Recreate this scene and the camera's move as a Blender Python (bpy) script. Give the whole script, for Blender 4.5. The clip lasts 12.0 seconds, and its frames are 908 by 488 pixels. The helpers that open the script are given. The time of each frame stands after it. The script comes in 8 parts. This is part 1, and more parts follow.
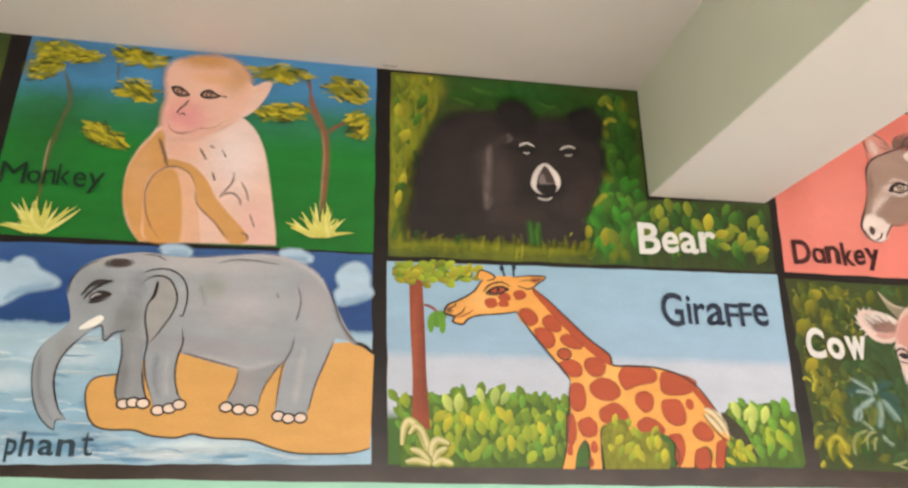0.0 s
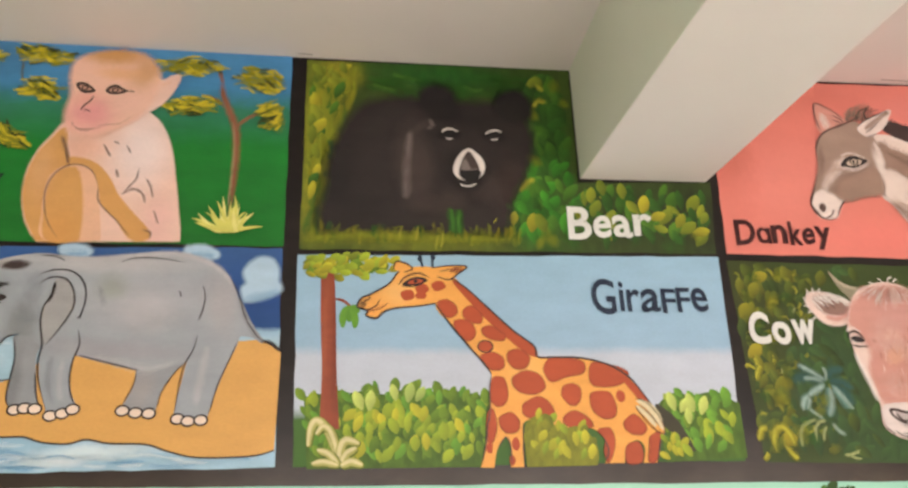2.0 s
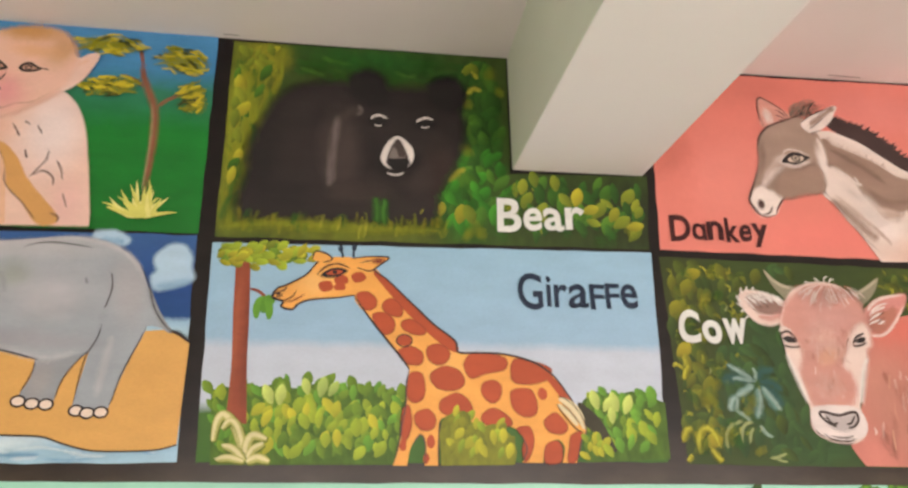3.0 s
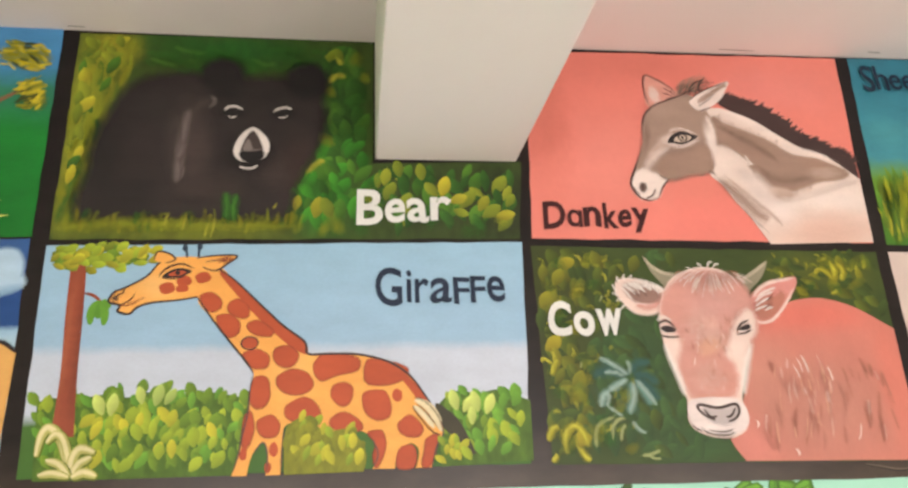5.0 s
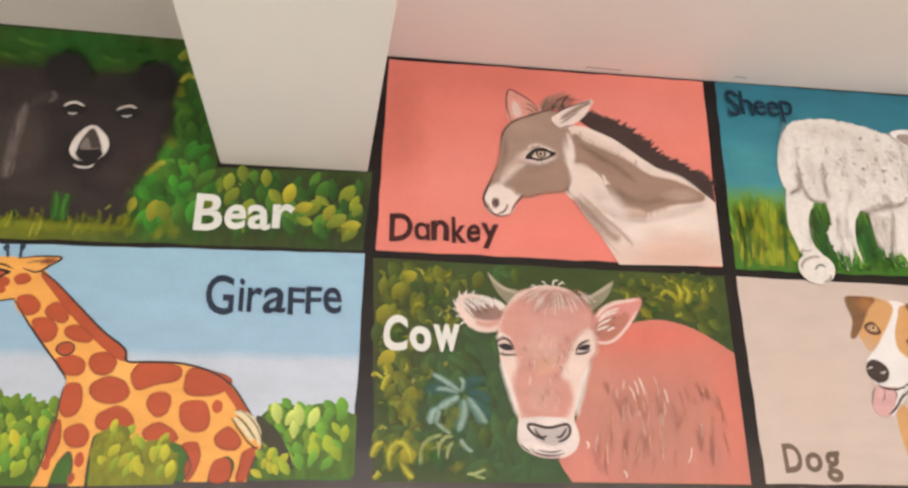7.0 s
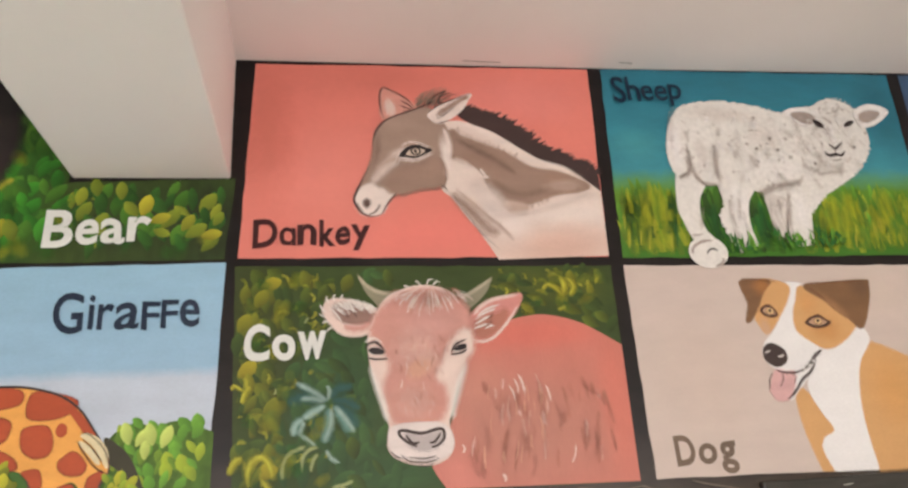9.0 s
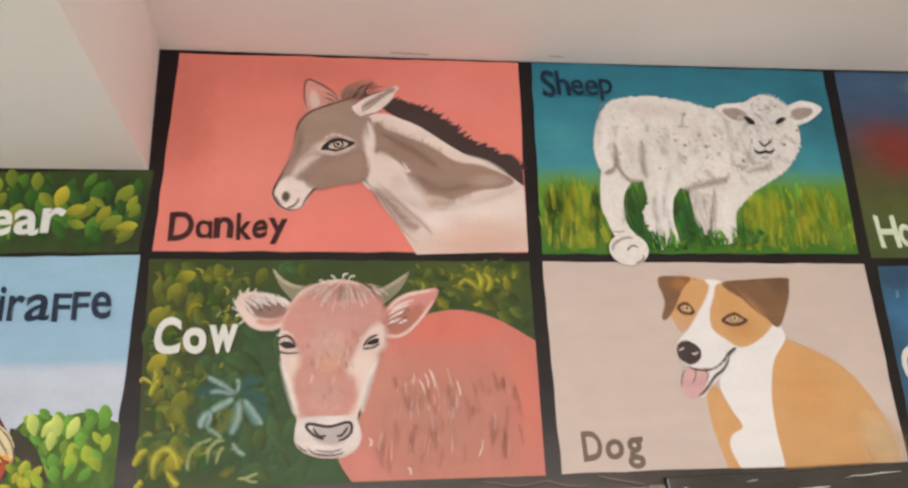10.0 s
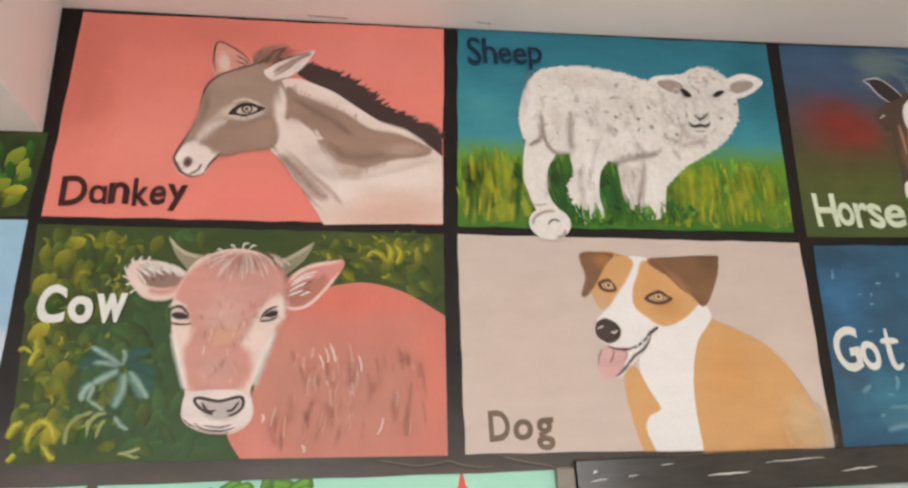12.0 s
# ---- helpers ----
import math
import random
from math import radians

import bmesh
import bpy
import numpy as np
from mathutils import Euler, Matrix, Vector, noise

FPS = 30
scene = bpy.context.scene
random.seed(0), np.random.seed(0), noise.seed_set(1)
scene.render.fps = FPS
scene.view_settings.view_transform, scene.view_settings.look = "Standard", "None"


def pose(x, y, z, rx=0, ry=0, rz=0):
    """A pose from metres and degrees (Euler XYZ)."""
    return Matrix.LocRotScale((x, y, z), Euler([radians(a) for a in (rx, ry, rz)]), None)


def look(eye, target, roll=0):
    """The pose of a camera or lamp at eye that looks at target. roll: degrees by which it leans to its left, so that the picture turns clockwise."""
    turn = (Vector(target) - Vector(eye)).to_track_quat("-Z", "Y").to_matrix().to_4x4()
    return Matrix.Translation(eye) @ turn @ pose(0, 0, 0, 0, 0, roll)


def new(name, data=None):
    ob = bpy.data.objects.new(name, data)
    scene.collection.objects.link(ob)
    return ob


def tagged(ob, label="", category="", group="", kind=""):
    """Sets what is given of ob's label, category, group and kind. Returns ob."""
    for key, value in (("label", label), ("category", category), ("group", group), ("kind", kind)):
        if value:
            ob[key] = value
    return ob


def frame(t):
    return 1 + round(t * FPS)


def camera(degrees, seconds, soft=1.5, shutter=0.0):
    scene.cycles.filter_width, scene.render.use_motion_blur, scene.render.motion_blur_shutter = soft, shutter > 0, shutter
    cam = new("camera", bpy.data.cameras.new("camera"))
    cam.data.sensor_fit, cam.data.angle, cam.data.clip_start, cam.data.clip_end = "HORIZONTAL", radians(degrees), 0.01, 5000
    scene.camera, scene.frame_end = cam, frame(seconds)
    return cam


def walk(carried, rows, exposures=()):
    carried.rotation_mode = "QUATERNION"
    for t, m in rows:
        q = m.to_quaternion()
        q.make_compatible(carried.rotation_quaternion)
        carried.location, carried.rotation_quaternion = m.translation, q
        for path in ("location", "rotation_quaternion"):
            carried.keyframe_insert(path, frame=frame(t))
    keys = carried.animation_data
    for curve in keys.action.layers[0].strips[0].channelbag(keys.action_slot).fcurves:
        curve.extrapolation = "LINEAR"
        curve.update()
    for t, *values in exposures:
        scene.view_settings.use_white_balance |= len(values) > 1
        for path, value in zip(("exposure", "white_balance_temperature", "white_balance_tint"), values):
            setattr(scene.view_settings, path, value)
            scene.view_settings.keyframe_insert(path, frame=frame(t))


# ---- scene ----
from mathutils import geometry

cam = camera(64.0, 12.0, soft=2.5)
PATH = [
    (0, (-0.074, 0.017, 1.589), (0.216, 1.864, 2.299), -0.4),
    (0.5, (0.009, 0.058, 1.565), (0.233, 1.904, 2.303), -1.0),
    (1, (0.095, 0.073, 1.579), (0.305, 1.935, 2.28), -1.2),
    (1.5, (0.182, 0.098, 1.555), (0.443, 1.94, 2.289), -2.0),
    (2, (0.282, 0.098, 1.565), (0.508, 1.945, 2.3), -1.6),
    (2.3, (0.340, 0.099, 1.587), (0.543, 1.952, 2.311), -1.3),
    (2.5, (0.382, 0.101, 1.594), (0.637, 1.956, 2.296), -1.1),
    (2.7, (0.428, 0.116, 1.582), (0.684, 1.969, 2.289), -0.8),
    (4.3, (0.79, 0.222, 1.615), (1.03, 2.068, 2.347), -1.2),
    (4.5, (0.841, 0.23, 1.623), (1.103, 2.086, 2.323), -1.6),
    (4.7, (0.889, 0.224, 1.619), (1.167, 2.075, 2.323), -2.0),
    (5, (0.949, 0.202, 1.61), (1.193, 2.059, 2.312), -2.5),
    (5.3, (0.997, 0.180, 1.608), (1.267, 2.028, 2.322), -0.9),
    (5.5, (1.038, 0.165, 1.608), (1.243, 2.025, 2.315), 0.2),
    (5.7, (1.096, 0.150, 1.626), (1.297, 2.009, 2.337), -0.2),
    (6, (1.181, 0.136, 1.66), (1.439, 1.991, 2.361), -0.7),
    (6.2, (1.212, 0.134, 1.654), (1.486, 1.978, 2.378), -0.9),
    (6.5, (1.245, 0.133, 1.643), (1.543, 1.979, 2.352), -1.2),
    (6.7, (1.28, 0.142, 1.648), (1.61, 1.989, 2.341), -1.1),
    (8.3, (1.603, 0.215, 1.6), (1.887, 2.043, 2.36), -2.3),
    (8.5, (1.655, 0.21, 1.599), (1.968, 2.033, 2.359), -3.0),
    (9, (1.73, 0.206, 1.591), (2.063, 2.027, 2.348), -4.7),
    (9.3, (1.791, 0.192, 1.595), (2.150, 2.020, 2.322), -4.8),
    (9.5, (1.843, 0.175, 1.603), (2.173, 2.003, 2.346), -4.8),
    (9.8, (1.926, 0.145, 1.623), (2.215, 1.995, 2.326), -4.3),
    (10, (1.971, 0.133, 1.63), (2.31, 1.98, 2.32), -3.9),
    (10.5, (2.025, 0.129, 1.607), (2.38, 1.97, 2.304), -3.3),
    (11, (2.082, 0.148, 1.592), (2.417, 2.0, 2.269), -2.1),
    (11.5, (2.172, 0.182, 1.592), (2.487, 2.042, 2.256), -3.6),
    (11.8, (2.225, 0.196, 1.589), (2.542, 2.050, 2.267), -3.3),
    (12, (2.258, 0.203, 1.585), (2.594, 2.057, 2.258), -3.1),
]
TONE = [(0, 0.02, 7000, 12.5), (1.5, -0.03, 7000, 12.5), (2.5, -0.12, 6950, 12.5), (4.5, 0.0, 6850, 11.5), (5, 0.03, 6850, 11), (5.5, -0.1, 6850, 11.5), (6, -0.06, 6750, 10.5),
        (6.5, -0.06, 6750, 10.5), (8.5, -0.16, 6600, 10), (9, -0.27, 6600, 9.5), (9.5, -0.27, 6550, 9), (12, -0.27, 6500, 8.5)]
walk(cam, [(t, look(eye, target, roll)) for t, eye, target, roll in PATH], TONE)


# ---- world, light ----
world = bpy.data.worlds.new("sky")
scene.world = world
world.use_nodes = True
wn = world.node_tree.nodes
sky = wn.new("ShaderNodeTexSky")
sky.sky_type, sky.sun_disc, sky.sun_elevation, sky.sun_rotation = "NISHITA", False, radians(42), radians(200)
world.node_tree.links.new(sky.outputs[0], wn["Background"].inputs[0])
wn["Background"].inputs[1].default_value = 0.15


def area_lamp(name, m, sx, sy, watts, colour):
    data = bpy.data.lights.new(name, "AREA")
    data.shape, data.size, data.size_y, data.energy, data.color = "RECTANGLE", sx, sy, watts, colour
    ob = new(name, data)
    ob.matrix_world = m
    return ob


sun_data = bpy.data.lights.new("sun", "SUN")
sun_data.energy, sun_data.angle, sun_data.color = 5.0, radians(0.5), (1.0, 0.955, 0.92)
sun = new("sun", sun_data)
sun.matrix_world = look((0, 0, 0), (0.3, 0.8, -0.8))

# daylight that comes in through the three windows of the wall opposite
WIN_X = (-0.3, 2.0, 4.4)
WARM = (0.985, 0.965, 0.985)
for wx, watts in zip(WIN_X, (88, 102, 84)):
    area_lamp("window_daylight", look((wx, -3.45, 1.65), (wx, -1.0, 0.0)), 1.4, 1.3, watts, WARM)

# ---- materials ----


def lin(r, g, b):
    """Linear paint colour from 0..255 values."""
    f = lambda c: c / 12.92 if c <= 0.04045 else ((c + 0.055) / 1.055) ** 2.4
    return tuple(f(c / 255.0) for c in (r, g, b)) + (1.0,)


class Net:
    """Small helper round one material's nodes."""

    def __init__(self, name, rough=0.5):
        self.mat = bpy.data.materials.new(name)
        self.mat.use_nodes = True
        self.tree = self.mat.node_tree
        self.bsdf = self.tree.nodes["Principled BSDF"]
        self.bsdf.inputs["Roughness"].default_value = rough
        self.coord = self.tree.nodes.new("ShaderNodeTexCoord").outputs["Object"]

    def add(self, kind, **props):
        n = self.tree.nodes.new(kind)
        for key, value in props.items():
            setattr(n, key, value)
        return n

    def link(self, a, b):
        self.tree.links.new(a, b)

    def noise(self, scale, detail=3.0, stretch=(1, 1, 1), rough=0.55):
        m = self.add("ShaderNodeMapping")
        m.inputs["Scale"].default_value = stretch
        self.link(self.coord, m.inputs["Vector"])
        n = self.add("ShaderNodeTexNoise")
        n.inputs["Scale"].default_value, n.inputs["Detail"].default_value = scale, detail
        n.inputs["Roughness"].default_value = rough
        self.link(m.outputs[0], n.inputs["Vector"])
        return n

    def ramp(self, fac, stops):
        r = self.add("ShaderNodeValToRGB")
        e = r.color_ramp.elements
        while len(e) < len(stops):
            e.new(0.5)
        for el, (p, c) in zip(e, stops):
            el.position, el.color = p, c
        self.link(fac, r.inputs[0])
        return r.outputs[0]

    def mix(self, fac, a, b, blend="MIX"):
        m = self.add("ShaderNodeMix", data_type="RGBA", blend_type=blend)
        for sock, v in ((m.inputs[0], fac), (m.inputs[6], a), (m.inputs[7], b)):
            if hasattr(v, "is_output"):
                self.link(v, sock)
            else:
                sock.default_value = v
        return m.outputs[2]

    def bump(self, height, strength, distance=0.002):
        b = self.add("ShaderNodeBump")
        b.inputs["Strength"].default_value, b.inputs["Distance"].default_value = strength, distance
        self.link(height, b.inputs["Height"])
        self.link(b.outputs[0], self.bsdf.inputs["Normal"])

    def colour(self, c):
        self.link(c, self.bsdf.inputs["Base Color"])


def plaster(name, base, dirt, rough=0.75):
    """Painted plaster: roller texture, faint stains."""
    n = Net(name, rough)
    big = n.noise(1.3, 4)
    small = n.noise(55, 3)
    c = n.ramp(big.outputs[0], [(0.35, dirt), (0.62, base)])
    c = n.mix(0.06, c, n.ramp(small.outputs[0], [(0.3, dirt), (0.7, base)]))
    n.colour(c)
    n.bump(small.outputs[0], 0.25, 0.0015)
    return n.mat


CEILING_PAINT = plaster("ceiling_paint", (0.84, 0.755, 0.73, 1), (0.80, 0.715, 0.69, 1))
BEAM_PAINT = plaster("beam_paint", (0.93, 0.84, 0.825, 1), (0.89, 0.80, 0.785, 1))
MINT_PAINT = plaster("mint_paint", lin(160, 214, 192), lin(148, 204, 182), 0.55)
ROOM_PAINT = plaster("room_paint", lin(206, 208, 190), lin(198, 200, 182))
WEST_PAINT = plaster("green_room_paint", lin(190, 206, 178), lin(182, 198, 170))
BEAM_SAGE_SIDE = plaster("beam_sage_side", lin(232, 232, 218), lin(226, 227, 211))
FLOOR_MAT = plaster("floor_stone", (0.80, 0.715, 0.68, 1), (0.74, 0.655, 0.62, 1), 0.4)

# ---- structure ----
WALL_Y = 2.25
X0, X1, Y0 = -3.2, 6.2, -3.6
BEAM_X0, BEAM_X1, BEAM_Z = 0.981, 1.43, 2.665


def ceiling_z(x):
    """The slab sags a little towards the beam."""
    return 3.103 + 0.0035 * (x - 1.2) ** 2


def mesh_object(name, bm, mats, parent=None):
    me = bpy.data.meshes.new(name)
    bm.normal_update()
    bm.to_mesh(me)
    bm.free()
    for m in mats if isinstance(mats, (list, tuple)) else [mats]:
        me.materials.append(m)
    ob = new(name, me)
    ob.parent = parent
    return ob


def box(bm, x0, x1, y0, y1, z0, z1, bevel=0.0):
    m = Matrix.Translation(((x0 + x1) / 2, (y0 + y1) / 2, (z0 + z1) / 2)) @ Matrix.Diagonal((x1 - x0, y1 - y0, z1 - z0, 1))
    made = bmesh.ops.create_cube(bm, size=1, matrix=m)
    if bevel:
        edges = list({e for v in made["verts"] for e in v.link_edges})
        bmesh.ops.bevel(bm, geom=edges, offset=bevel, segments=2, affect="EDGES", profile=0.6)


def structure(name, bm, mat, label, category):
    return tagged(mesh_object(name, bm, mat), label, category, kind="structure")


bm = bmesh.new()
box(bm, X0 - 0.2, X1 + 0.2, WALL_Y, WALL_Y + 0.23, 0, 3.4)
structure("wall_north", bm, MINT_PAINT, "mint green painted plaster wall that carries the mural", "wall")
bm = bmesh.new()
box(bm, X0 - 0.23, X0, Y0, WALL_Y, 0, 3.4)
structure("wall_west", bm, WEST_PAINT, "plain green plaster wall", "wall")
bm = bmesh.new()
box(bm, X1, X1 + 0.23, Y0, WALL_Y, 0, 3.4)
structure("wall_east", bm, ROOM_PAINT, "plain cream plaster wall", "wall")
bm = bmesh.new()
box(bm, X0 - 0.2, X1 + 0.2, Y0 - 0.23, Y0, 0, 0.95)
box(bm, X0 - 0.2, X1 + 0.2, Y0 - 0.23, Y0, 2.35, 3.4)
edge = X0 - 0.2
for wx in WIN_X:
    box(bm, edge, wx - 0.75, Y0 - 0.23, Y0, 0.95, 2.35)
    edge = wx + 0.75
box(bm, edge, X1 + 0.2, Y0 - 0.23, Y0, 0.95, 2.35)
structure("wall_south", bm, ROOM_PAINT, "plain cream plaster wall with three window openings", "wall")
bm = bmesh.new()
box(bm, X0 - 0.2, X1 + 0.2, Y0 - 0.2, WALL_Y + 0.2, -0.2, 0)
structure("floor", bm, FLOOR_MAT, "plain pale pinkish stone floor", "floor")
# ceiling: a slab whose underside sags slightly
bm = bmesh.new()
cols = []
for i in range(25):
    x = X0 - 0.2 + (X1 - X0 + 0.4) * i / 24
    cols.append([bm.verts.new((x, y, z)) for y, z in ((Y0 - 0.2, ceiling_z(x)), (WALL_Y + 0.2, ceiling_z(x)), (WALL_Y + 0.2, 3.6), (Y0 - 0.2, 3.6))])
for a, b in zip(cols, cols[1:]):
    for k in range(4):
        bm.faces.new((a[k], a[(k + 1) % 4], b[(k + 1) % 4], b[k]))
bm.faces.new(cols[0][::-1])
bm.faces.new(cols[-1])
bmesh.ops.recalc_face_normals(bm, faces=bm.faces)
structure("ceiling", bm, CEILING_PAINT, "off-white painted plaster ceiling slab", "ceiling")
bm = bmesh.new()
BEAM_DROP = 0.045  # the underside falls slightly away from the wall
box(bm, BEAM_X0, BEAM_X1, Y0, WALL_Y, BEAM_Z, 3.25, 0.006)
bmesh.ops.bisect_plane(bm, geom=bm.verts[:] + bm.edges[:] + bm.faces[:], plane_co=(0, WALL_Y - 2.4, 0), plane_no=(0, 1, 0))
for v in bm.verts:
    if v.co.z < 3.0:
        v.co.z -= BEAM_DROP * min(2.4, WALL_Y - v.co.y)
    v.co.x += 0.013 * min(2.4, WALL_Y - v.co.y)
# West face takes a slightly darker, greener tone than the underside
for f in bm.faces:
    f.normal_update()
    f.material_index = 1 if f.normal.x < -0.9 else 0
structure("beam", bm, [BEAM_PAINT, BEAM_SAGE_SIDE], "off-white plastered concrete ceiling beam above the mural", "beam")


# ---- painting tools: thin sheets of paint in panel centimetres (u right, v up) ----
LAYERS = {}


def curve(pts, closed, steps=5):
    """Smooth curve through the points (a doubled point makes a corner)."""
    n, out = len(pts), []
    for i in range(n if closed else n - 1):
        get = (lambda k: pts[k % n]) if closed else (lambda k: pts[max(0, min(n - 1, k))])
        p0, p1, p2, p3 = get(i - 1), get(i), get(i + 1), get(i + 2)
        if p1 == p2:
            continue
        for s in range(steps):
            t = s / steps
            out.append(tuple(0.5 * (2 * b + (c - a) * t + (2 * a - 5 * b + 4 * c - d) * t * t + (3 * b - a - 3 * c + d) * t ** 3) for a, b, c, d in zip(p0, p1, p2, p3)))
    if not closed:
        out.append(pts[-1])
    keep = []
    for p in out:
        if not keep or abs(p[0] - keep[-1][0]) + abs(p[1] - keep[-1][1]) > 0.02:
            keep.append(p)
    return keep


class Sheet:
    """One mesh of paint on a panel: fills, brush lines and dabs, each a hair above the last."""

    def __init__(self, panel, name, label="", kind="", step=0.000015):
        self.panel, self.name, self.label, self.kind, self.step = panel, name, label, kind, step
        self.verts, self.faces, self.index, self.mats, self.along, self.cover = [], [], [], [], [], []
        self.level = LAYERS.get(panel.name, 0.0)

    def slot(self, mat):
        if mat not in self.mats:
            self.mats.append(mat)
        return self.mats.index(mat)

    def add(self, mat, pts, faces, along=None, cover=None):
        self.level += self.step
        base, k = len(self.verts), self.slot(mat)
        self.along += along or [0.5] * len(pts)
        self.cover += cover or [1.0] * len(pts)
        self.verts += [(u / 100, -self.level, v / 100) for u, v in pts]
        for f in faces:
            a, b, c = (pts[f[0]], pts[f[1]], pts[f[2]])
            turn = (b[0] - a[0]) * (c[1] - a[1]) - (b[1] - a[1]) * (c[0] - a[0])
            self.faces.append([base + i for i in (f if turn > 0 else f[::-1])])
            self.index.append(k)

    def fill(self, mat, pts, smooth=True):
        pts = curve(pts, True) if smooth else list(pts)
        tris = geometry.tessellate_polygon([[Vector((u, v, 0)) for u, v in pts]])
        self.add(mat, pts, [list(t) for t in tris])

    def soft(self, mat, pts, feather):
        """A fill whose paint thins out over its edge (for paints made with thin=True)."""
        pts = curve(pts, True)
        n, outer = len(pts), []
        area = sum(pts[i - 1][0] * pts[i][1] - pts[i][0] * pts[i - 1][1] for i in range(n))
        side = feather * (0.75 if area > 0 else -0.75)
        for i, (u, v) in enumerate(pts):
            a, b = pts[i - 2], pts[(i + 2) % n]
            du, dv = b[0] - a[0], b[1] - a[1]
            d = math.hypot(du, dv) or 1
            outer.append((u + dv / d * side, v - du / d * side))
        tris = geometry.tessellate_polygon([[Vector((u, v, 0)) for u, v in pts]])
        ring = [[i, (i + 1) % n, n + (i + 1) % n, n + i] for i in range(n)]
        self.add(mat, pts + outer, [list(t) for t in tris] + ring, None, [1.0] * n + [0.0] * n)

    def haze(self, mat, u, v, ru, rv, turn=0.0, strength=1.0):
        """A soft oval touch of thin paint."""
        c, s = math.cos(radians(turn)), math.sin(radians(turn))
        pts, cover = [(u, v)], [strength]
        for k, w in ((0.45, 0.85), (0.75, 0.4), (1.0, 0.0)):
            for i in range(16):
                x, y = ru * k * math.cos(math.pi * i / 8), rv * k * math.sin(math.pi * i / 8)
                pts.append((u + c * x - s * y, v + s * x + c * y))
                cover.append(w * strength)
        faces = [[0, 1 + i, 1 + (i + 1) % 16] for i in range(16)]
        for r in (1, 17):
            faces += [[r + i, r + (i + 1) % 16, r + 16 + (i + 1) % 16, r + 16 + i] for i in range(16)]
        self.add(mat, pts, faces, None, cover)

    def veil(self, mat, pts, width, strength=1.0):
        """A brush line of thin paint, fullest along its middle."""
        if len(pts) == 2:
            pts = [pts[0], ((pts[0][0] + pts[1][0]) / 2, (pts[0][1] + pts[1][1]) / 2), pts[1]]
        pts = curve(pts, False, 5)
        n, rows, cover = len(pts), [[], [], []], [[], [], []]
        for i, (u, v) in enumerate(pts):
            a, b = pts[max(0, i - 1)], pts[min(n - 1, i + 1)]
            du, dv = b[0] - a[0], b[1] - a[1]
            d = math.hypot(du, dv) or 1
            k = i / (n - 1)
            w = width * (0.45 + 0.55 * min(1, 4 * k * (1 - k) + 0.1))
            for j, s in enumerate((w / 2, 0.0, -w / 2)):
                rows[j].append((u - dv / d * s, v + du / d * s))
                cover[j].append(0.0 if s else strength * min(1.0, 6 * k * (1 - k) + 0.25))
        faces = [[j * n + i, j * n + i + 1, (j + 1) * n + i + 1, (j + 1) * n + i] for j in (0, 1) for i in range(n - 1)]
        self.add(mat, rows[0] + rows[1] + rows[2], faces, None, cover[0] + cover[1] + cover[2])

    def strokes(self, mats, pts, count, size, angle, width, seed, bend=20, thin=False):
        """Brush strokes strewn inside an outline."""
        rng = random.Random(seed)
        us, vs = [p[0] for p in pts], [p[1] for p in pts]
        made = 0
        while made < count:
            u, v = rng.uniform(min(us), max(us)), rng.uniform(min(vs), max(vs))
            odd = False
            for a, b in zip(pts, pts[1:] + pts[:1]):
                if (a[1] > v) != (b[1] > v) and u < (b[0] - a[0]) * (v - a[1]) / (b[1] - a[1]) + a[0]:
                    odd = not odd
            made += 1
            if not odd:
                continue
            ln, a = rng.uniform(*size), rng.uniform(*angle)
            if thin:
                t = radians(a)
                mid = (u + ln / 2 * math.cos(t) + ln * rng.uniform(-0.08, 0.08), v + ln / 2 * math.sin(t))
                self.veil(rng.choice(mats), [(u, v), mid, (u + ln * math.cos(t), v + ln * math.sin(t))], rng.uniform(*width), rng.uniform(0.35, 0.85))
            else:
                self.blade(rng.choice(mats), u, v, ln, a, rng.uniform(*width), rng.uniform(-bend, bend))

    def oval(self, mat, u, v, ru, rv, turn=0.0, sides=20, wobble=0.0, rng=None):
        c, s = math.cos(radians(turn)), math.sin(radians(turn))
        pts = []
        for i in range(sides):
            a = 2 * math.pi * i / sides
            k = 1 + (rng.uniform(-wobble, wobble) if wobble else 0)
            x, y = ru * k * math.cos(a), rv * k * math.sin(a)
            pts.append((u + c * x - s * y, v + s * x + c * y))
        self.add(mat, pts, [list(range(sides))])

    def spot(self, mat, u, v, ru, rv, turn=0.0, seed=0, wobble=0.16):
        """An uneven rounded patch."""
        rng = random.Random(seed)
        c, s = math.cos(radians(turn)), math.sin(radians(turn))
        pts = []
        for i in range(8):
            a = 2 * math.pi * i / 8 + rng.uniform(-0.2, 0.2)
            k = 1.08 + rng.uniform(-wobble, wobble)
            x, y = ru * k * math.cos(a), rv * k * math.sin(a)
            pts.append((u + c * x - s * y, v + s * x + c * y))
        self.fill(mat, pts)

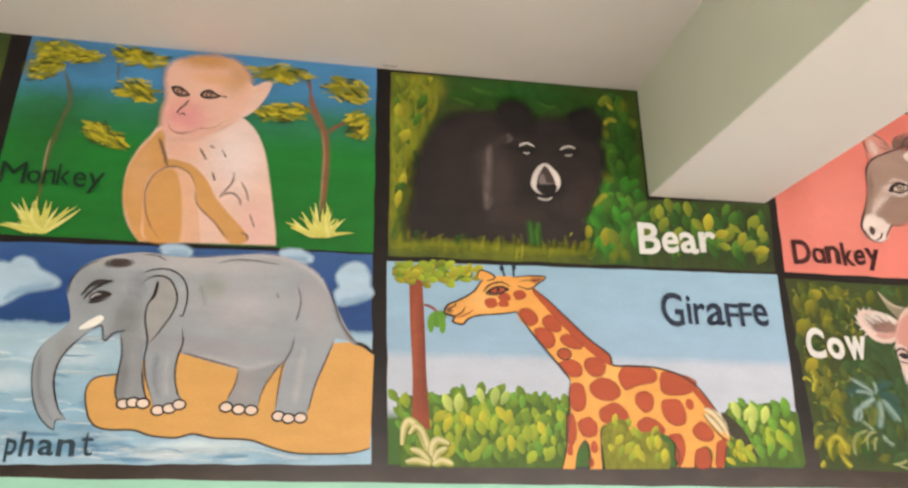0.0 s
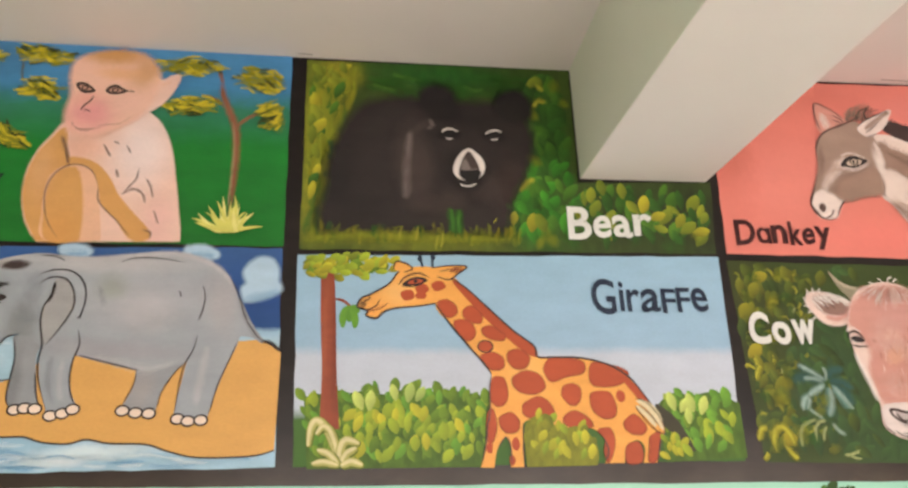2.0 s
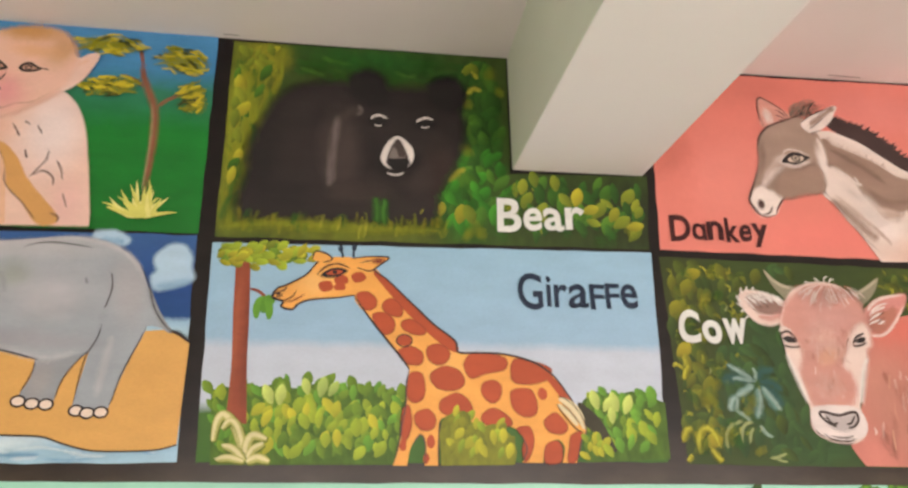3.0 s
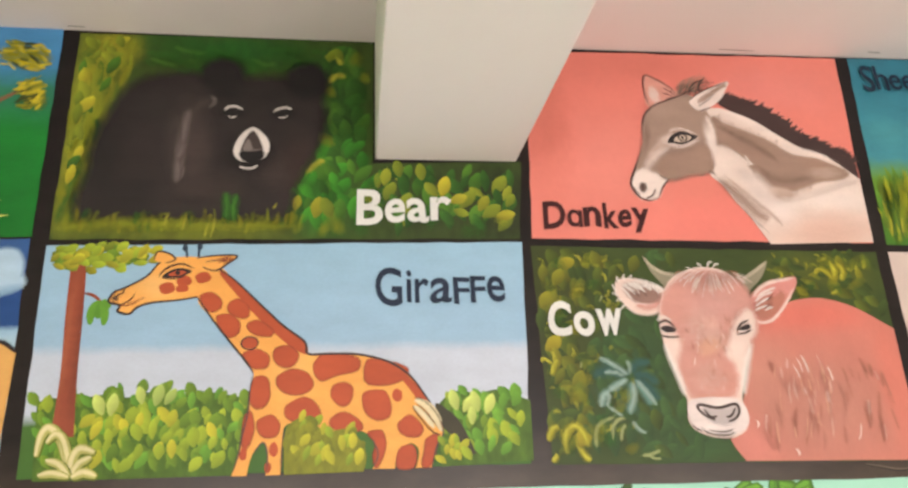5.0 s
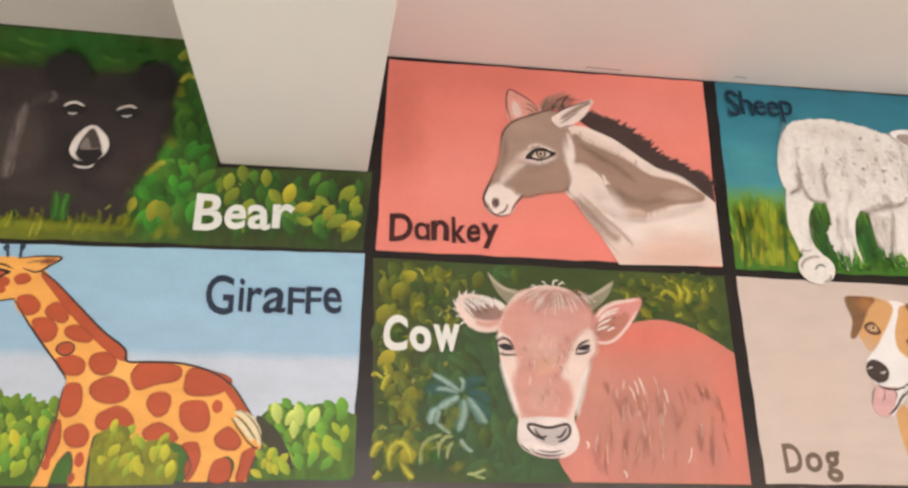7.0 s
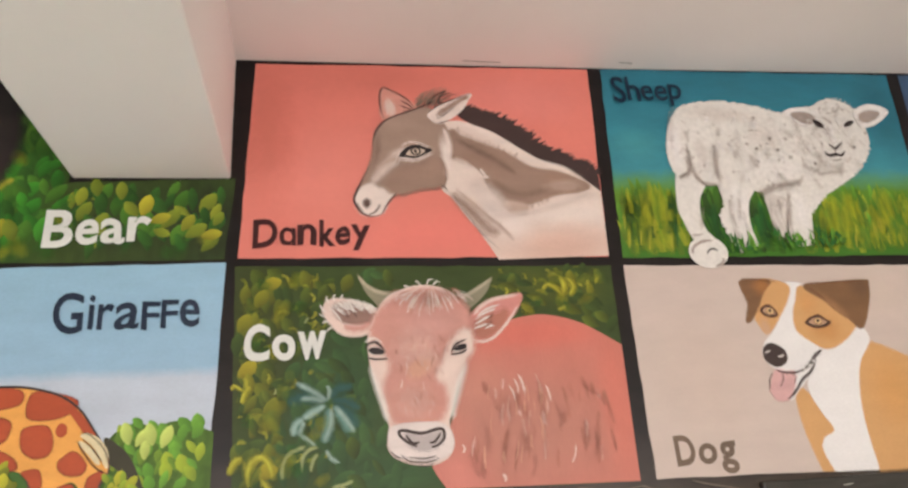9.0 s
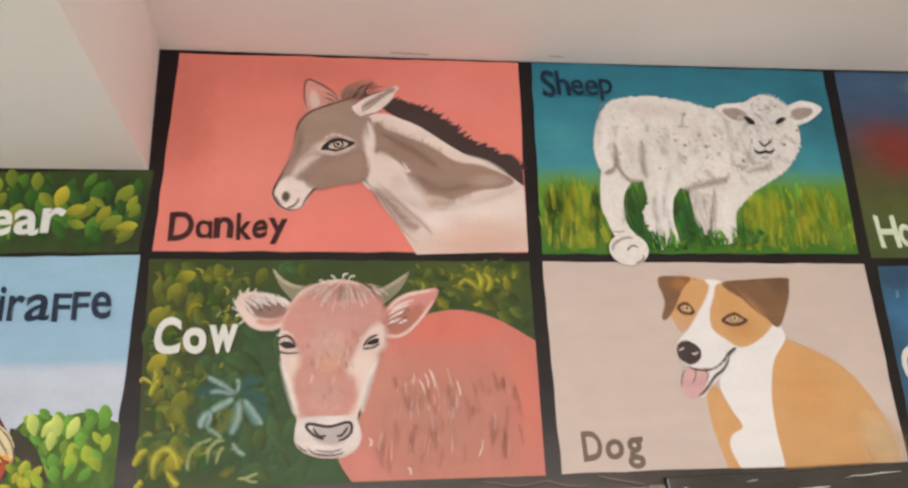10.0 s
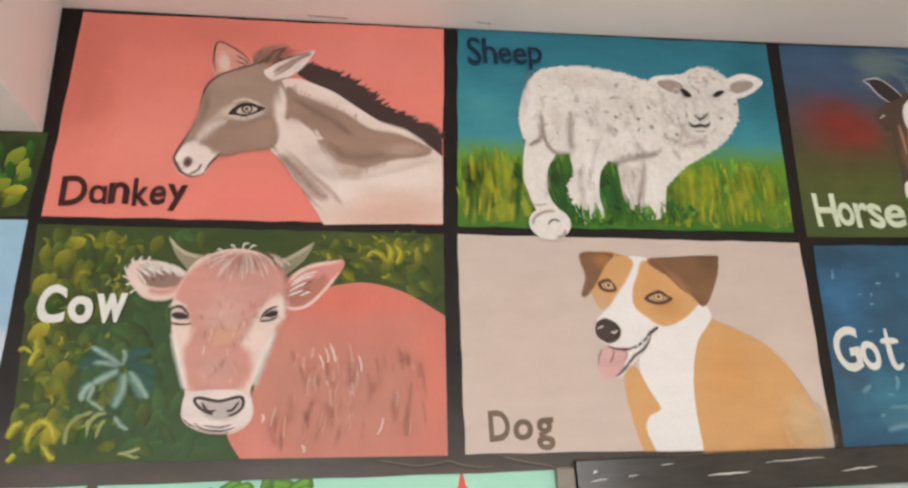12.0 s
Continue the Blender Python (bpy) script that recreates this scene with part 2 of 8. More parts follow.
    def line(self, mat, pts, width, taper=0.35, steps=5, smooth=True):
        """A brush line; taper is the width left at its ends."""
        pts = curve(pts, False, steps) if smooth and len(pts) > 2 else list(pts)
        n, left, right = len(pts), [], []
        for i, (u, v) in enumerate(pts):
            a, b = pts[max(0, i - 1)], pts[min(n - 1, i + 1)]
            du, dv = b[0] - a[0], b[1] - a[1]
            d = math.hypot(du, dv) or 1
            k = i / (n - 1)
            w = width / 2 * (taper + (1 - taper) * min(1, 4 * k * (1 - k) + 0.15))
            left.append((u - dv / d * w, v + du / d * w))
            right.append((u + dv / d * w, v - du / d * w))
        pts2 = left + right
        self.add(mat, pts2, [[i, i + 1, n + i + 1, n + i] for i in range(n - 1)])

    def blade(self, mat, u, v, length, angle, width, bend=0.0):
        """A tapered stroke from its root, as of grass or hair."""
        pts = []
        for k in (0, 0.35, 0.7, 1.0):
            a = radians(angle + bend * k)
            pts.append((u + length * k * math.cos(a), v + length * k * math.sin(a)))
        left, right = [], []
        for i, (p, q) in enumerate(pts):
            a = radians(angle + bend * i / 3) + math.pi / 2
            w = width / 2 * (0.8, 1.0, 0.7, 0.08)[i]
            left.append((p + w * math.cos(a), q + w * math.sin(a)))
            right.append((p - w * math.cos(a), q - w * math.sin(a)))
        self.add(mat, left + right, [[i, i + 1, 5 + i, 4 + i] for i in range(3)], [0.1, 0.4, 0.75, 1.0] * 2)

    def leaf(self, mat, u, v, length, angle, fat=0.42, tip=0.5):
        """A leaf-shaped dab round its middle."""
        c, s = math.cos(radians(angle)), math.sin(radians(angle))
        pts = []
        for x, y in ((-0.5, 0.0), (-0.4, 0.62), (-0.05, 0.95), (0.36, 0.82), (0.5, 0.15), (0.42, -0.6), (0.0, -1.0), (-0.38, -0.7)):
            x, y = x * length, y * length * fat * tip
            pts.append((u + c * x - s * y, v + s * x + c * y))
        self.add(mat, pts, [list(range(8))], [0.0, 0.3, 0.6, 0.85, 1.0, 0.6, 0.3, 0.05])

    def foliage(self, mats, areas, count, size, seed, angle=(20, 160), shine=None, share=0.35, fat=0.42):
        """Many dabs in ovals (u, v, ru, rv)."""
        rng = random.Random(seed)
        weights = [a[2] * a[3] for a in areas]
        for _ in range(count):
            u, v, ru, rv = rng.choices(areas, weights)[0]
            a, r = rng.uniform(0, 2 * math.pi), math.sqrt(rng.random())
            p, q = u + ru * r * math.cos(a), v + rv * r * math.sin(a)
            length, turn = rng.uniform(*size), rng.uniform(*angle)
            edge = length * 0.42 + 0.3
            wide = edge + 0.6
            if not (self.panel["left"] + wide < p < self.panel["right"] - wide - self.panel["lean"] * (1 - q / self.panel["top"]) and edge < q < self.panel["top"] - edge):
                continue
            if p > self.panel["notch"][0] - wide and q > self.panel["notch"][1] - edge:
                continue
            self.leaf(rng.choice(mats), p, q, length, turn, fat * rng.uniform(0.75, 1.25))
            if shine and rng.random() < share:
                off = length * 0.1
                self.leaf(shine, p - off, q + off * 0.6, length * rng.uniform(0.45, 0.75), turn + rng.uniform(-12, 12), fat * 0.45)

    def dab(self, mat, u, v, length, angle, fat=0.5, bend=0.0):
        """A loaded brush dab from its root: dark where the brush lands, light along one side and at the tip."""
        c, s = math.cos(radians(angle)), math.sin(radians(angle))
        pts, tone = [], []
        for x, w in ((0.0, 0.18), (0.2, 0.62), (0.45, 0.95), (0.7, 0.86), (0.9, 0.5), (1.0, 0.1)):
            for side in (1, 0.15, -1):
                y = (side * w * fat * 0.5 + bend * x * x) * length
                pts.append((u + c * x * length - s * y, v + s * x * length + c * y))
                tone.append(max(0.0, min(1.0, 0.12 + 0.72 * x + (0.22 if side > 0.5 else -0.3 if side < 0 else 0.05))))
        faces = [[3 * i + j, 3 * i + j + 1, 3 * i + j + 4, 3 * i + j + 3] for i in range(5) for j in (0, 1)]
        self.add(mat, pts, faces, tone)

    def hedge(self, mats, outline, gap, size, seed, angle=(50, 130), fat=0.5):
        """Rows of dabs that fill an outline, the upper ones first."""
        rng = random.Random(seed)
        us, vs = [p[0] for p in outline], [p[1] for p in outline]
        v = max(vs)
        while v > min(vs):
            u = min(us) + rng.uniform(0, gap)
            while u < max(us):
                p, q = u + rng.uniform(-0.4, 0.4) * gap, v + rng.uniform(-0.4, 0.4) * gap
                odd = False
                for a, b in zip(outline, outline[1:] + outline[:1]):
                    if (a[1] > q) != (b[1] > q) and p < (b[0] - a[0]) * (q - a[1]) / (b[1] - a[1]) + a[0]:
                        odd = not odd
                length, turn = rng.uniform(*size), rng.uniform(*angle)
                tip = q + length * math.sin(radians(turn))
                side = p + length * math.cos(radians(turn))
                edge = self.panel["right"] - 0.8 - self.panel["lean"] * (1 - q / self.panel["top"])
                inside = self.panel["left"] + 1.2 < min(p, side) and max(p, side) < edge and q > 0.6 and tip < self.panel["top"] - 0.5
                if odd and inside and not (max(p, side) > self.panel["notch"][0] - 1.5 and tip > self.panel["notch"][1] - 0.8):
                    self.dab(rng.choice(mats), p, q, length, turn, fat * rng.uniform(0.75, 1.2), rng.uniform(-0.12, 0.12))
                u += gap * rng.uniform(0.8, 1.2)
            v -= gap * 0.8

    def fur(self, mat, pts, closed, length, width, seed, lean=0.0, gap=0.9, outward=1):
        """Short hairs along a curve; outward 1 leans them to its left side, -1 to its right."""
        rng = random.Random(seed)
        line = curve(pts, closed, 6)
        for a, b in zip(line, line[1:] + (line[:1] if closed else [])):
            d = math.hypot(b[0] - a[0], b[1] - a[1])
            turn = math.degrees(math.atan2(b[1] - a[1], b[0] - a[0])) + 90 * outward
            for k in range(max(1, int(d / gap))):
                s = rng.random()
                m = rng.choice(mat) if isinstance(mat, (list, tuple)) else mat
                self.blade(m, a[0] + (b[0] - a[0]) * s, a[1] + (b[1] - a[1]) * s, length * rng.uniform(0.3, 1.2), turn + lean + rng.uniform(-48, 48), width, rng.uniform(-20, 20))

    def done(self):
        me = bpy.data.meshes.new(self.name)
        me.from_pydata(self.verts, [], self.faces)
        for m in self.mats:
            me.materials.append(m)
        me.polygons.foreach_set("material_index", self.index)
        me.attributes.new("stroke", "FLOAT", "POINT").data.foreach_set("value", self.along)
        me.attributes.new("cover", "FLOAT", "POINT").data.foreach_set("value", self.cover)
        me.update()
        ob = new(self.name, me)
        ob.parent = self.panel
        LAYERS[self.panel.name] = self.level + 0.00004
        return tagged(ob, self.label, kind=self.kind)


def panel(name, x, z, corners, mat, label, notch=(999.0, 999.0), lean=0.0):
    """A painted picture on the wall: an empty at its lower left corner and its ground coat."""
    ob = new(name)
    ob.location = (x, WALL_Y - 0.004, z)
    tagged(ob, label, "mural painting", "animal pictures of the mural")
    us, vs = [c[0] for c in corners], [c[1] for c in corners]
    ob["left"], ob["right"], ob["top"] = min(us), max(us), max(vs)
    ob["notch"], ob["lean"] = notch, lean
    sheet = Sheet(ob, "ground_coat")
    rng = random.Random(name + label)
    edge = []
    n = len(corners)
    for i in range(n):
        a, b = corners[i], corners[(i + 1) % n]
        k = max(2, int(math.hypot(b[0] - a[0], b[1] - a[1]) / 6))
        nx, ny = (b[1] - a[1]), -(b[0] - a[0])
        d = math.hypot(nx, ny)
        for j in range(k):
            w = 0 if j == 0 else rng.uniform(-0.22, 0.22)
            edge.append((a[0] + (b[0] - a[0]) * j / k + nx / d * w, a[1] + (b[1] - a[1]) * j / k + ny / d * w))
    sheet.fill(mat, edge, False)
    sheet.done()
    return ob


def glyph(char, bold):
    data = bpy.data.curves.new("glyph", "FONT")
    data.body, data.size, data.offset, data.resolution_u = char, 1.0, bold, 4
    tmp = new("glyph", data)
    me = bpy.data.meshes.new_from_object(tmp.evaluated_get(bpy.context.evaluated_depsgraph_get()))
    bpy.data.objects.remove(tmp)
    bpy.data.curves.remove(data)
    return me


def lettering(panel_ob, word, mat, boxes, bold=0.03, small="", seed=0, label=""):
    """A hand-painted word. boxes: for each letter its left edge, foot, width, height and lean; small: capitals used as small letters."""
    rng = random.Random(seed)
    sheet = Sheet(panel_ob, "lettering", label or "hand-painted word " + word)
    for i, (ch, (u, v, width, height, lean)) in enumerate(zip(word, boxes)):
        if ch == "t":
            for stroke in ([(0.42, 1.0), (0.40, 0.55), (0.44, 0.18), (0.64, 0.05), (0.94, 0.14)], [(0.04, 0.68), (0.5, 0.70), (0.94, 0.68)]):
                sheet.line(mat, [(u + a * width, v + b * height) for a, b in stroke], height * (0.11 + 1.6 * bold), 0.25)
            continue
        me = glyph(ch.upper() if ch in small and i else ch, bold)
        xs, ys = [p.co.x for p in me.vertices], [p.co.y for p in me.vertices]
        x0, x1, y0, y1 = min(xs), max(xs), min(ys), max(ys)
        wave, phase = rng.uniform(0.01, 0.03), rng.uniform(0, 6)
        out = []
        for p in me.vertices:
            s, t = (p.co.x - x0) / (x1 - x0), (p.co.y - y0) / (y1 - y0)
            s += wave * math.sin(5 * t + phase)
            t += wave * math.sin(5 * s + phase)
            out.append((u + s * width + lean * t, v + t * height))
        sheet.add(mat, out, [list(p.vertices) for p in me.polygons])
        bpy.data.meshes.remove(me)
    sheet.done()


def paint(name, base, patches=(), stops=None, rough=0.5, vary=0.14, grain=(7, 7, 18), warp=0.012, dab=0.0, thin=False, fine_marks=0.45, gloss=0.3):
    """Wall paint with brush marks. patches: soft strokes (u, v, ru, rv, turn, colour, strength) in panel centimetres;
    stops: a blend of colours up the panel, (v, colour); dab: how much single brush dabs differ; fine_marks: depth of the bristle marks; thin: lets the coat below show where the cover thins out."""
    n = Net(name, rough)
    brush = n.noise(1.0, 4, grain)
    fine = n.noise(1.0, 3, (grain[0] * 12, 1, grain[2] * 10))
    warped = n.coord
    if patches or stops:
        w = n.noise(12, 5, rough=0.68)
        sub = n.add("ShaderNodeVectorMath", operation="SUBTRACT")
        sub.inputs[1].default_value = (0.5, 0.5, 0.5)
        n.link(w.outputs["Color"], sub.inputs[0])
        scale = n.add("ShaderNodeVectorMath", operation="SCALE")
        scale.inputs["Scale"].default_value = warp * 4
        n.link(sub.outputs[0], scale.inputs[0])
        plus = n.add("ShaderNodeVectorMath", operation="ADD")
        n.link(n.coord, plus.inputs[0])
        n.link(scale.outputs[0], plus.inputs[1])
        warped = plus.outputs[0]
    c = base
    if stops:
        sep = n.add("ShaderNodeSeparateXYZ")
        n.link(warped, sep.inputs[0])
        top = max(s[0] for s in stops)
        m = n.add("ShaderNodeMapRange")
        m.inputs["From Max"].default_value = top / 100
        n.link(sep.outputs["Z"], m.inputs["Value"])
        c = n.ramp(m.outputs[0], [(s[0] / top, s[1]) for s in stops])
    for u, v, ru, rv, turn, col, strength in patches:
        m = n.add("ShaderNodeMapping", vector_type="TEXTURE")
        m.inputs["Location"].default_value = (u / 100, 0, v / 100)
        m.inputs["Rotation"].default_value = (0, -radians(turn), 0)
        m.inputs["Scale"].default_value = (ru / 100, 100, rv / 100)
        n.link(warped, m.inputs["Vector"])
        length = n.add("ShaderNodeVectorMath", operation="LENGTH")
        n.link(m.outputs[0], length.inputs[0])
        r = n.add("ShaderNodeMapRange", interpolation_type="SMOOTHSTEP")
        r.inputs["From Min"].default_value, r.inputs["From Max"].default_value = 1.0, 0.12
        r.inputs["To Max"].default_value = strength
        n.link(length.outputs["Value"], r.inputs["Value"])
        c = n.mix(r.outputs[0], c, col)
    tone = n.ramp(brush.outputs[0], [(0.3, (1 - vary, 1 - vary, 1 - vary, 1)), (0.7, (1 + vary * 0.6,) * 3 + (1,))])
    c = n.mix(1.0, c, tone, "MULTIPLY")
    tone = n.ramp(fine.outputs[0], [(0.3, (1 - 0.09 * fine_marks,) * 3 + (1,)), (0.7, (1 + 0.06 * fine_marks,) * 3 + (1,))])
    c = n.mix(1.0, c, tone, "MULTIPLY")
    if dab:
        island = n.add("ShaderNodeNewGeometry").outputs["Random Per Island"]
        c = n.mix(1.0, c, n.ramp(island, [(0.0, (1 - dab, 1 - dab * 0.8, 1 - dab, 1)), (1.0, (1 + dab * 0.9, 1 + dab * 0.6, 1 + dab * 0.3, 1))]), "MULTIPLY")
        stroke = n.add("ShaderNodeAttribute", attribute_name="stroke").outputs["Fac"]
        c = n.mix(1.0, c, n.ramp(stroke, [(0.0, (1 - dab * 1.4,) * 3 + (1,)), (0.55, (1, 1, 1, 1)), (1.0, (1 + dab * 1.2,) * 3 + (1,))]), "MULTIPLY")
    n.colour(c)
    if thin:
        cover = n.add("ShaderNodeAttribute", attribute_name="cover").outputs["Fac"]
        bristle = n.noise(1.0, 0, (3100, 3100, 3100))
        drag = n.noise(1.0, 3, (70, 70, 70))
        m = n.add("ShaderNodeMath", operation="MULTIPLY_ADD")
        m.inputs[1].default_value, m.inputs[2].default_value = 0.3, -0.15
        n.link(drag.outputs[0], m.inputs[0])
        s = n.add("ShaderNodeMath", operation="ADD")
        n.link(cover, s.inputs[0])
        n.link(m.outputs[0], s.inputs[1])
        r = n.add("ShaderNodeMapRange")
        r.inputs["From Min"].default_value, r.inputs["From Max"].default_value = 0.3, 0.7
        r.inputs["To Min"].default_value, r.inputs["To Max"].default_value = 0.08, 0.84
        n.link(bristle.outputs[0], r.inputs["Value"])
        g = n.add("ShaderNodeMath", operation="GREATER_THAN")
        n.link(s.outputs[0], g.inputs[0])
        n.link(r.outputs[0], g.inputs[1])
        n.link(g.outputs[0], n.bsdf.inputs["Alpha"])
    n.bsdf.inputs["Specular IOR Level"].default_value = gloss
    n.bump(fine.outputs[0], 0.15, 0.0006)
    return n.mat



# ---- black border of the mural ----


def border_bottom(x):
    return 1.693 - 0.012 * x


# Lower stops: brown wear plus window sheen, painted paler towards the foot
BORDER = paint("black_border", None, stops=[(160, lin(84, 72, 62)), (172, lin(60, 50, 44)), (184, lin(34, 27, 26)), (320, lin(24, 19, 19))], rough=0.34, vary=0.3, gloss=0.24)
border = tagged(new("mural_border"), "glossy black painted border between the pictures", "mural border")


def border_strip(name, lower, upper, x0, x1, depth, steps=40, seed=0):
    """A band of black paint along the wall between two heights."""
    rng = random.Random(seed)
    b = bmesh.new()
    lo, hi = [], []
    for i in range(steps + 1):
        x = x0 + (x1 - x0) * i / steps
        lo.append(b.verts.new((x, WALL_Y - depth, lower(x) + rng.uniform(-0.0018, 0.0018))))
        hi.append(b.verts.new((x, WALL_Y - depth, upper(x))))
    for i in range(steps):
        b.faces.new((lo[i], lo[i + 1], hi[i + 1], hi[i]))
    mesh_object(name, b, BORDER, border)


BX0, BX1 = -2.4, 5.2
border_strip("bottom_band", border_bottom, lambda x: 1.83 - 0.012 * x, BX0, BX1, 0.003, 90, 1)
border_strip("middle_line", lambda x: 2.355 - 0.012 * x, lambda x: 2.47, BX0, BX1, 0.003, 60, 2)
border_strip("top_line", lambda x: ceiling_z(x) - 0.06, lambda x: ceiling_z(x) - 0.001, BX0, 0.985, 0.003, 30, 3)
border_strip("top_line", lambda x: ceiling_z(x) - 0.06, lambda x: ceiling_z(x) - 0.001, 1.42, BX1, 0.003, 30, 4)
border_strip("notch_line", lambda x: 2.60, lambda x: BEAM_Z + 0.004, 0.9, 1.5, 0.0031, 6, 5)
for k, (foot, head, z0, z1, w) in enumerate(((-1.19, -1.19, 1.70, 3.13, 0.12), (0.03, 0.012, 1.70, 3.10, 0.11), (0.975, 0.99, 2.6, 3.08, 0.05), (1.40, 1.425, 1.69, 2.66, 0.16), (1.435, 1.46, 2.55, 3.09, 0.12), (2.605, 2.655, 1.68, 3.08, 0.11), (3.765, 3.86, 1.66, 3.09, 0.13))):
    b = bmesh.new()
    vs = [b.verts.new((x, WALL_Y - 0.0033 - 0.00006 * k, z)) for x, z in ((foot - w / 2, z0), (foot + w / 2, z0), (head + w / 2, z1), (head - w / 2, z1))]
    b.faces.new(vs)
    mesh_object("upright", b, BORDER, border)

# ---- paints ----
LINE = paint("outline_brown", lin(62, 48, 44))
WHITE = paint("letter_white", lin(216, 215, 210), vary=0.08)
CREAM = paint("cream", lin(222, 205, 165))
LEAF_DARK = paint("leaf_dark", lin(46, 78, 24), dab=0.2)
LEAF_MID = paint("leaf_mid", lin(66, 110, 30), dab=0.2)
LEAF_FRESH = paint("leaf_fresh", lin(96, 152, 48), dab=0.2)
LEAF_OLIVE = paint("leaf_olive", lin(96, 110, 30), dab=0.32)
INK = paint("dark_blue_ink", lin(40, 56, 74))
INK_DEEP = paint("deep_blue_ink", lin(26, 40, 62))
EYE_DARK = paint("dark_mark", lin(40, 32, 32))
DUSKY = paint("thin_brown", lin(96, 74, 68), thin=True)
INKY = paint("thin_black", lin(46, 36, 36), thin=True)
CHALK = paint("thin_white", lin(228, 220, 214), thin=True)

# ---- picture of a monkey ----
SKY_GREEN = paint("sky_over_green", None, stops=[(0, lin(12, 108, 34)), (34, lin(10, 120, 42)), (48, lin(40, 118, 92)), (56, lin(62, 130, 176)), (74, lin(74, 140, 190))],
                  patches=[(16, 66, 30, 12, 0, lin(56, 104, 138), 0.8), (14, 38, 20, 22, 0, lin(24, 88, 36), 0.6), (60, 16, 22, 14, 0, lin(18, 96, 34), 0.4)], warp=0.02)
pic = panel("mural_painting", -1.18, 2.405, [(2.5, 72.4), (117.9, 70.4), (119.1, -0.3), (1.1, 0.1)], SKY_GREEN, "painting of a pink monkey on green ground, black border")
BARK = paint("bark_brown", lin(138, 86, 62), thin=True)
BARK_LIGHT = paint("bark_light", lin(184, 150, 120), thin=True)
CLUMP_DARK = paint("clump_dark", lin(58, 66, 26), thin=True)
CLUMP_OLIVE = paint("clump_olive", lin(138, 138, 36), thin=True)
CLUMP_YELLOW = paint("clump_yellow", lin(208, 190, 50), thin=True)
BARK_OLIVE = paint("bark_olive", lin(104, 92, 56), thin=True)
trunk = Sheet(pic, "trunk", "thin red-brown tree trunk with branches")
for pts, w in (([(95.5, 58.9), (96.1, 54.1), (98.4, 48.1), (101.1, 41.6), (102.1, 31.9), (102.1, 21.8), (101.7, 8.9)], 2.6), ([(101.2, 41.6), (104, 44.5), (108.3, 47.4)], 1.4), ([(89.5, 53.4), (93.6, 51.9), (97.2, 49)], 1.3), ([(95.6, 58.2), (94.8, 60.9), (94.1, 63)], 1.4)):
    trunk.veil(BARK, pts, w * 1.5, 1.0)
trunk.veil(BARK_LIGHT, [(100.2, 43.6), (101.3, 34.4), (101.3, 23), (101, 11.9)], 1.2, 0.6)
trunk.done()
trunk = Sheet(pic, "trunk", "thin olive tree trunk")
for pts, w in (([(14.8, 59.2), (17.2, 53.3), (18.4, 47.5), (17.9, 41)], 1.6), ([(18.3, 48.1), (16.5, 37.1), (15.1, 27.7), (15.2, 18.7), (14.9, 6.5)], 1.8), ([(31.4, 64.5), (31.6, 59), (33.1, 55.1)], 1.0)):
    trunk.veil(BARK_OLIVE, pts, w * 1.5, 0.62)
trunk.veil(BARK_LIGHT, [(15, 33.9), (14.7, 27.1), (14.9, 21.1)], 0.9, 0.8)
trunk.done()
for k, (u, v, ru, rv, turn) in enumerate([(10.3, 66.7, 9, 4.2, 4), (7.4, 59.6, 6.5, 5, 20), (18.9, 64.8, 6, 2.2, 6), (37.5, 66.7, 9.5, 3.8, -6), (38.5, 53.5, 6.5, 4, -12), (31.3, 35.7, 8, 3.6, -32), (84.7, 64.3, 11, 3.6, -4), (86.5, 48.6, 9.5, 3.6, 6), (108.5, 59.4, 9, 5, -14), (113.1, 45.4, 4, 6.5, 28)]):
    clump = Sheet(pic, "leaf_clump", "yellow and olive leaf clump", "stuff")
    rng = random.Random(k)
    c, s = math.cos(radians(turn)), math.sin(radians(turn))
    clump.haze(CLUMP_OLIVE, u, v, ru * 1.05, rv * 1.05, turn, 0.8)
    for j in range(58):
        a, r = rng.uniform(0, 2 * math.pi), math.sqrt(rng.random())
        x, y = ru * r * math.cos(a), rv * r * math.sin(a)
        p, q, ln, tilt = u + c * x - s * y, v + s * x + c * y, rng.uniform(2.4, 5.6), radians(turn + rng.uniform(-34, 30))
        if p - ln / 2 < 3.2 or p + ln / 2 > 117 or q > 70.2:
            continue
        half = (ln / 2 * math.cos(tilt), ln / 2 * math.sin(tilt))
        clump.veil((CLUMP_OLIVE, CLUMP_YELLOW, CLUMP_YELLOW, CLUMP_OLIVE, CLUMP_DARK)[j % 5], [(p - half[0], q - half[1]), (p, q + rng.uniform(-0.4, 0.4)), (p + half[0], q + half[1])], rng.uniform(0.9, 2.0), rng.uniform(0.7, 1.0))
    clump.done()
TUFT = paint("tuft_yellow", lin(208, 204, 104))
TUFT_PALE = paint("tuft_pale", lin(222, 216, 132))
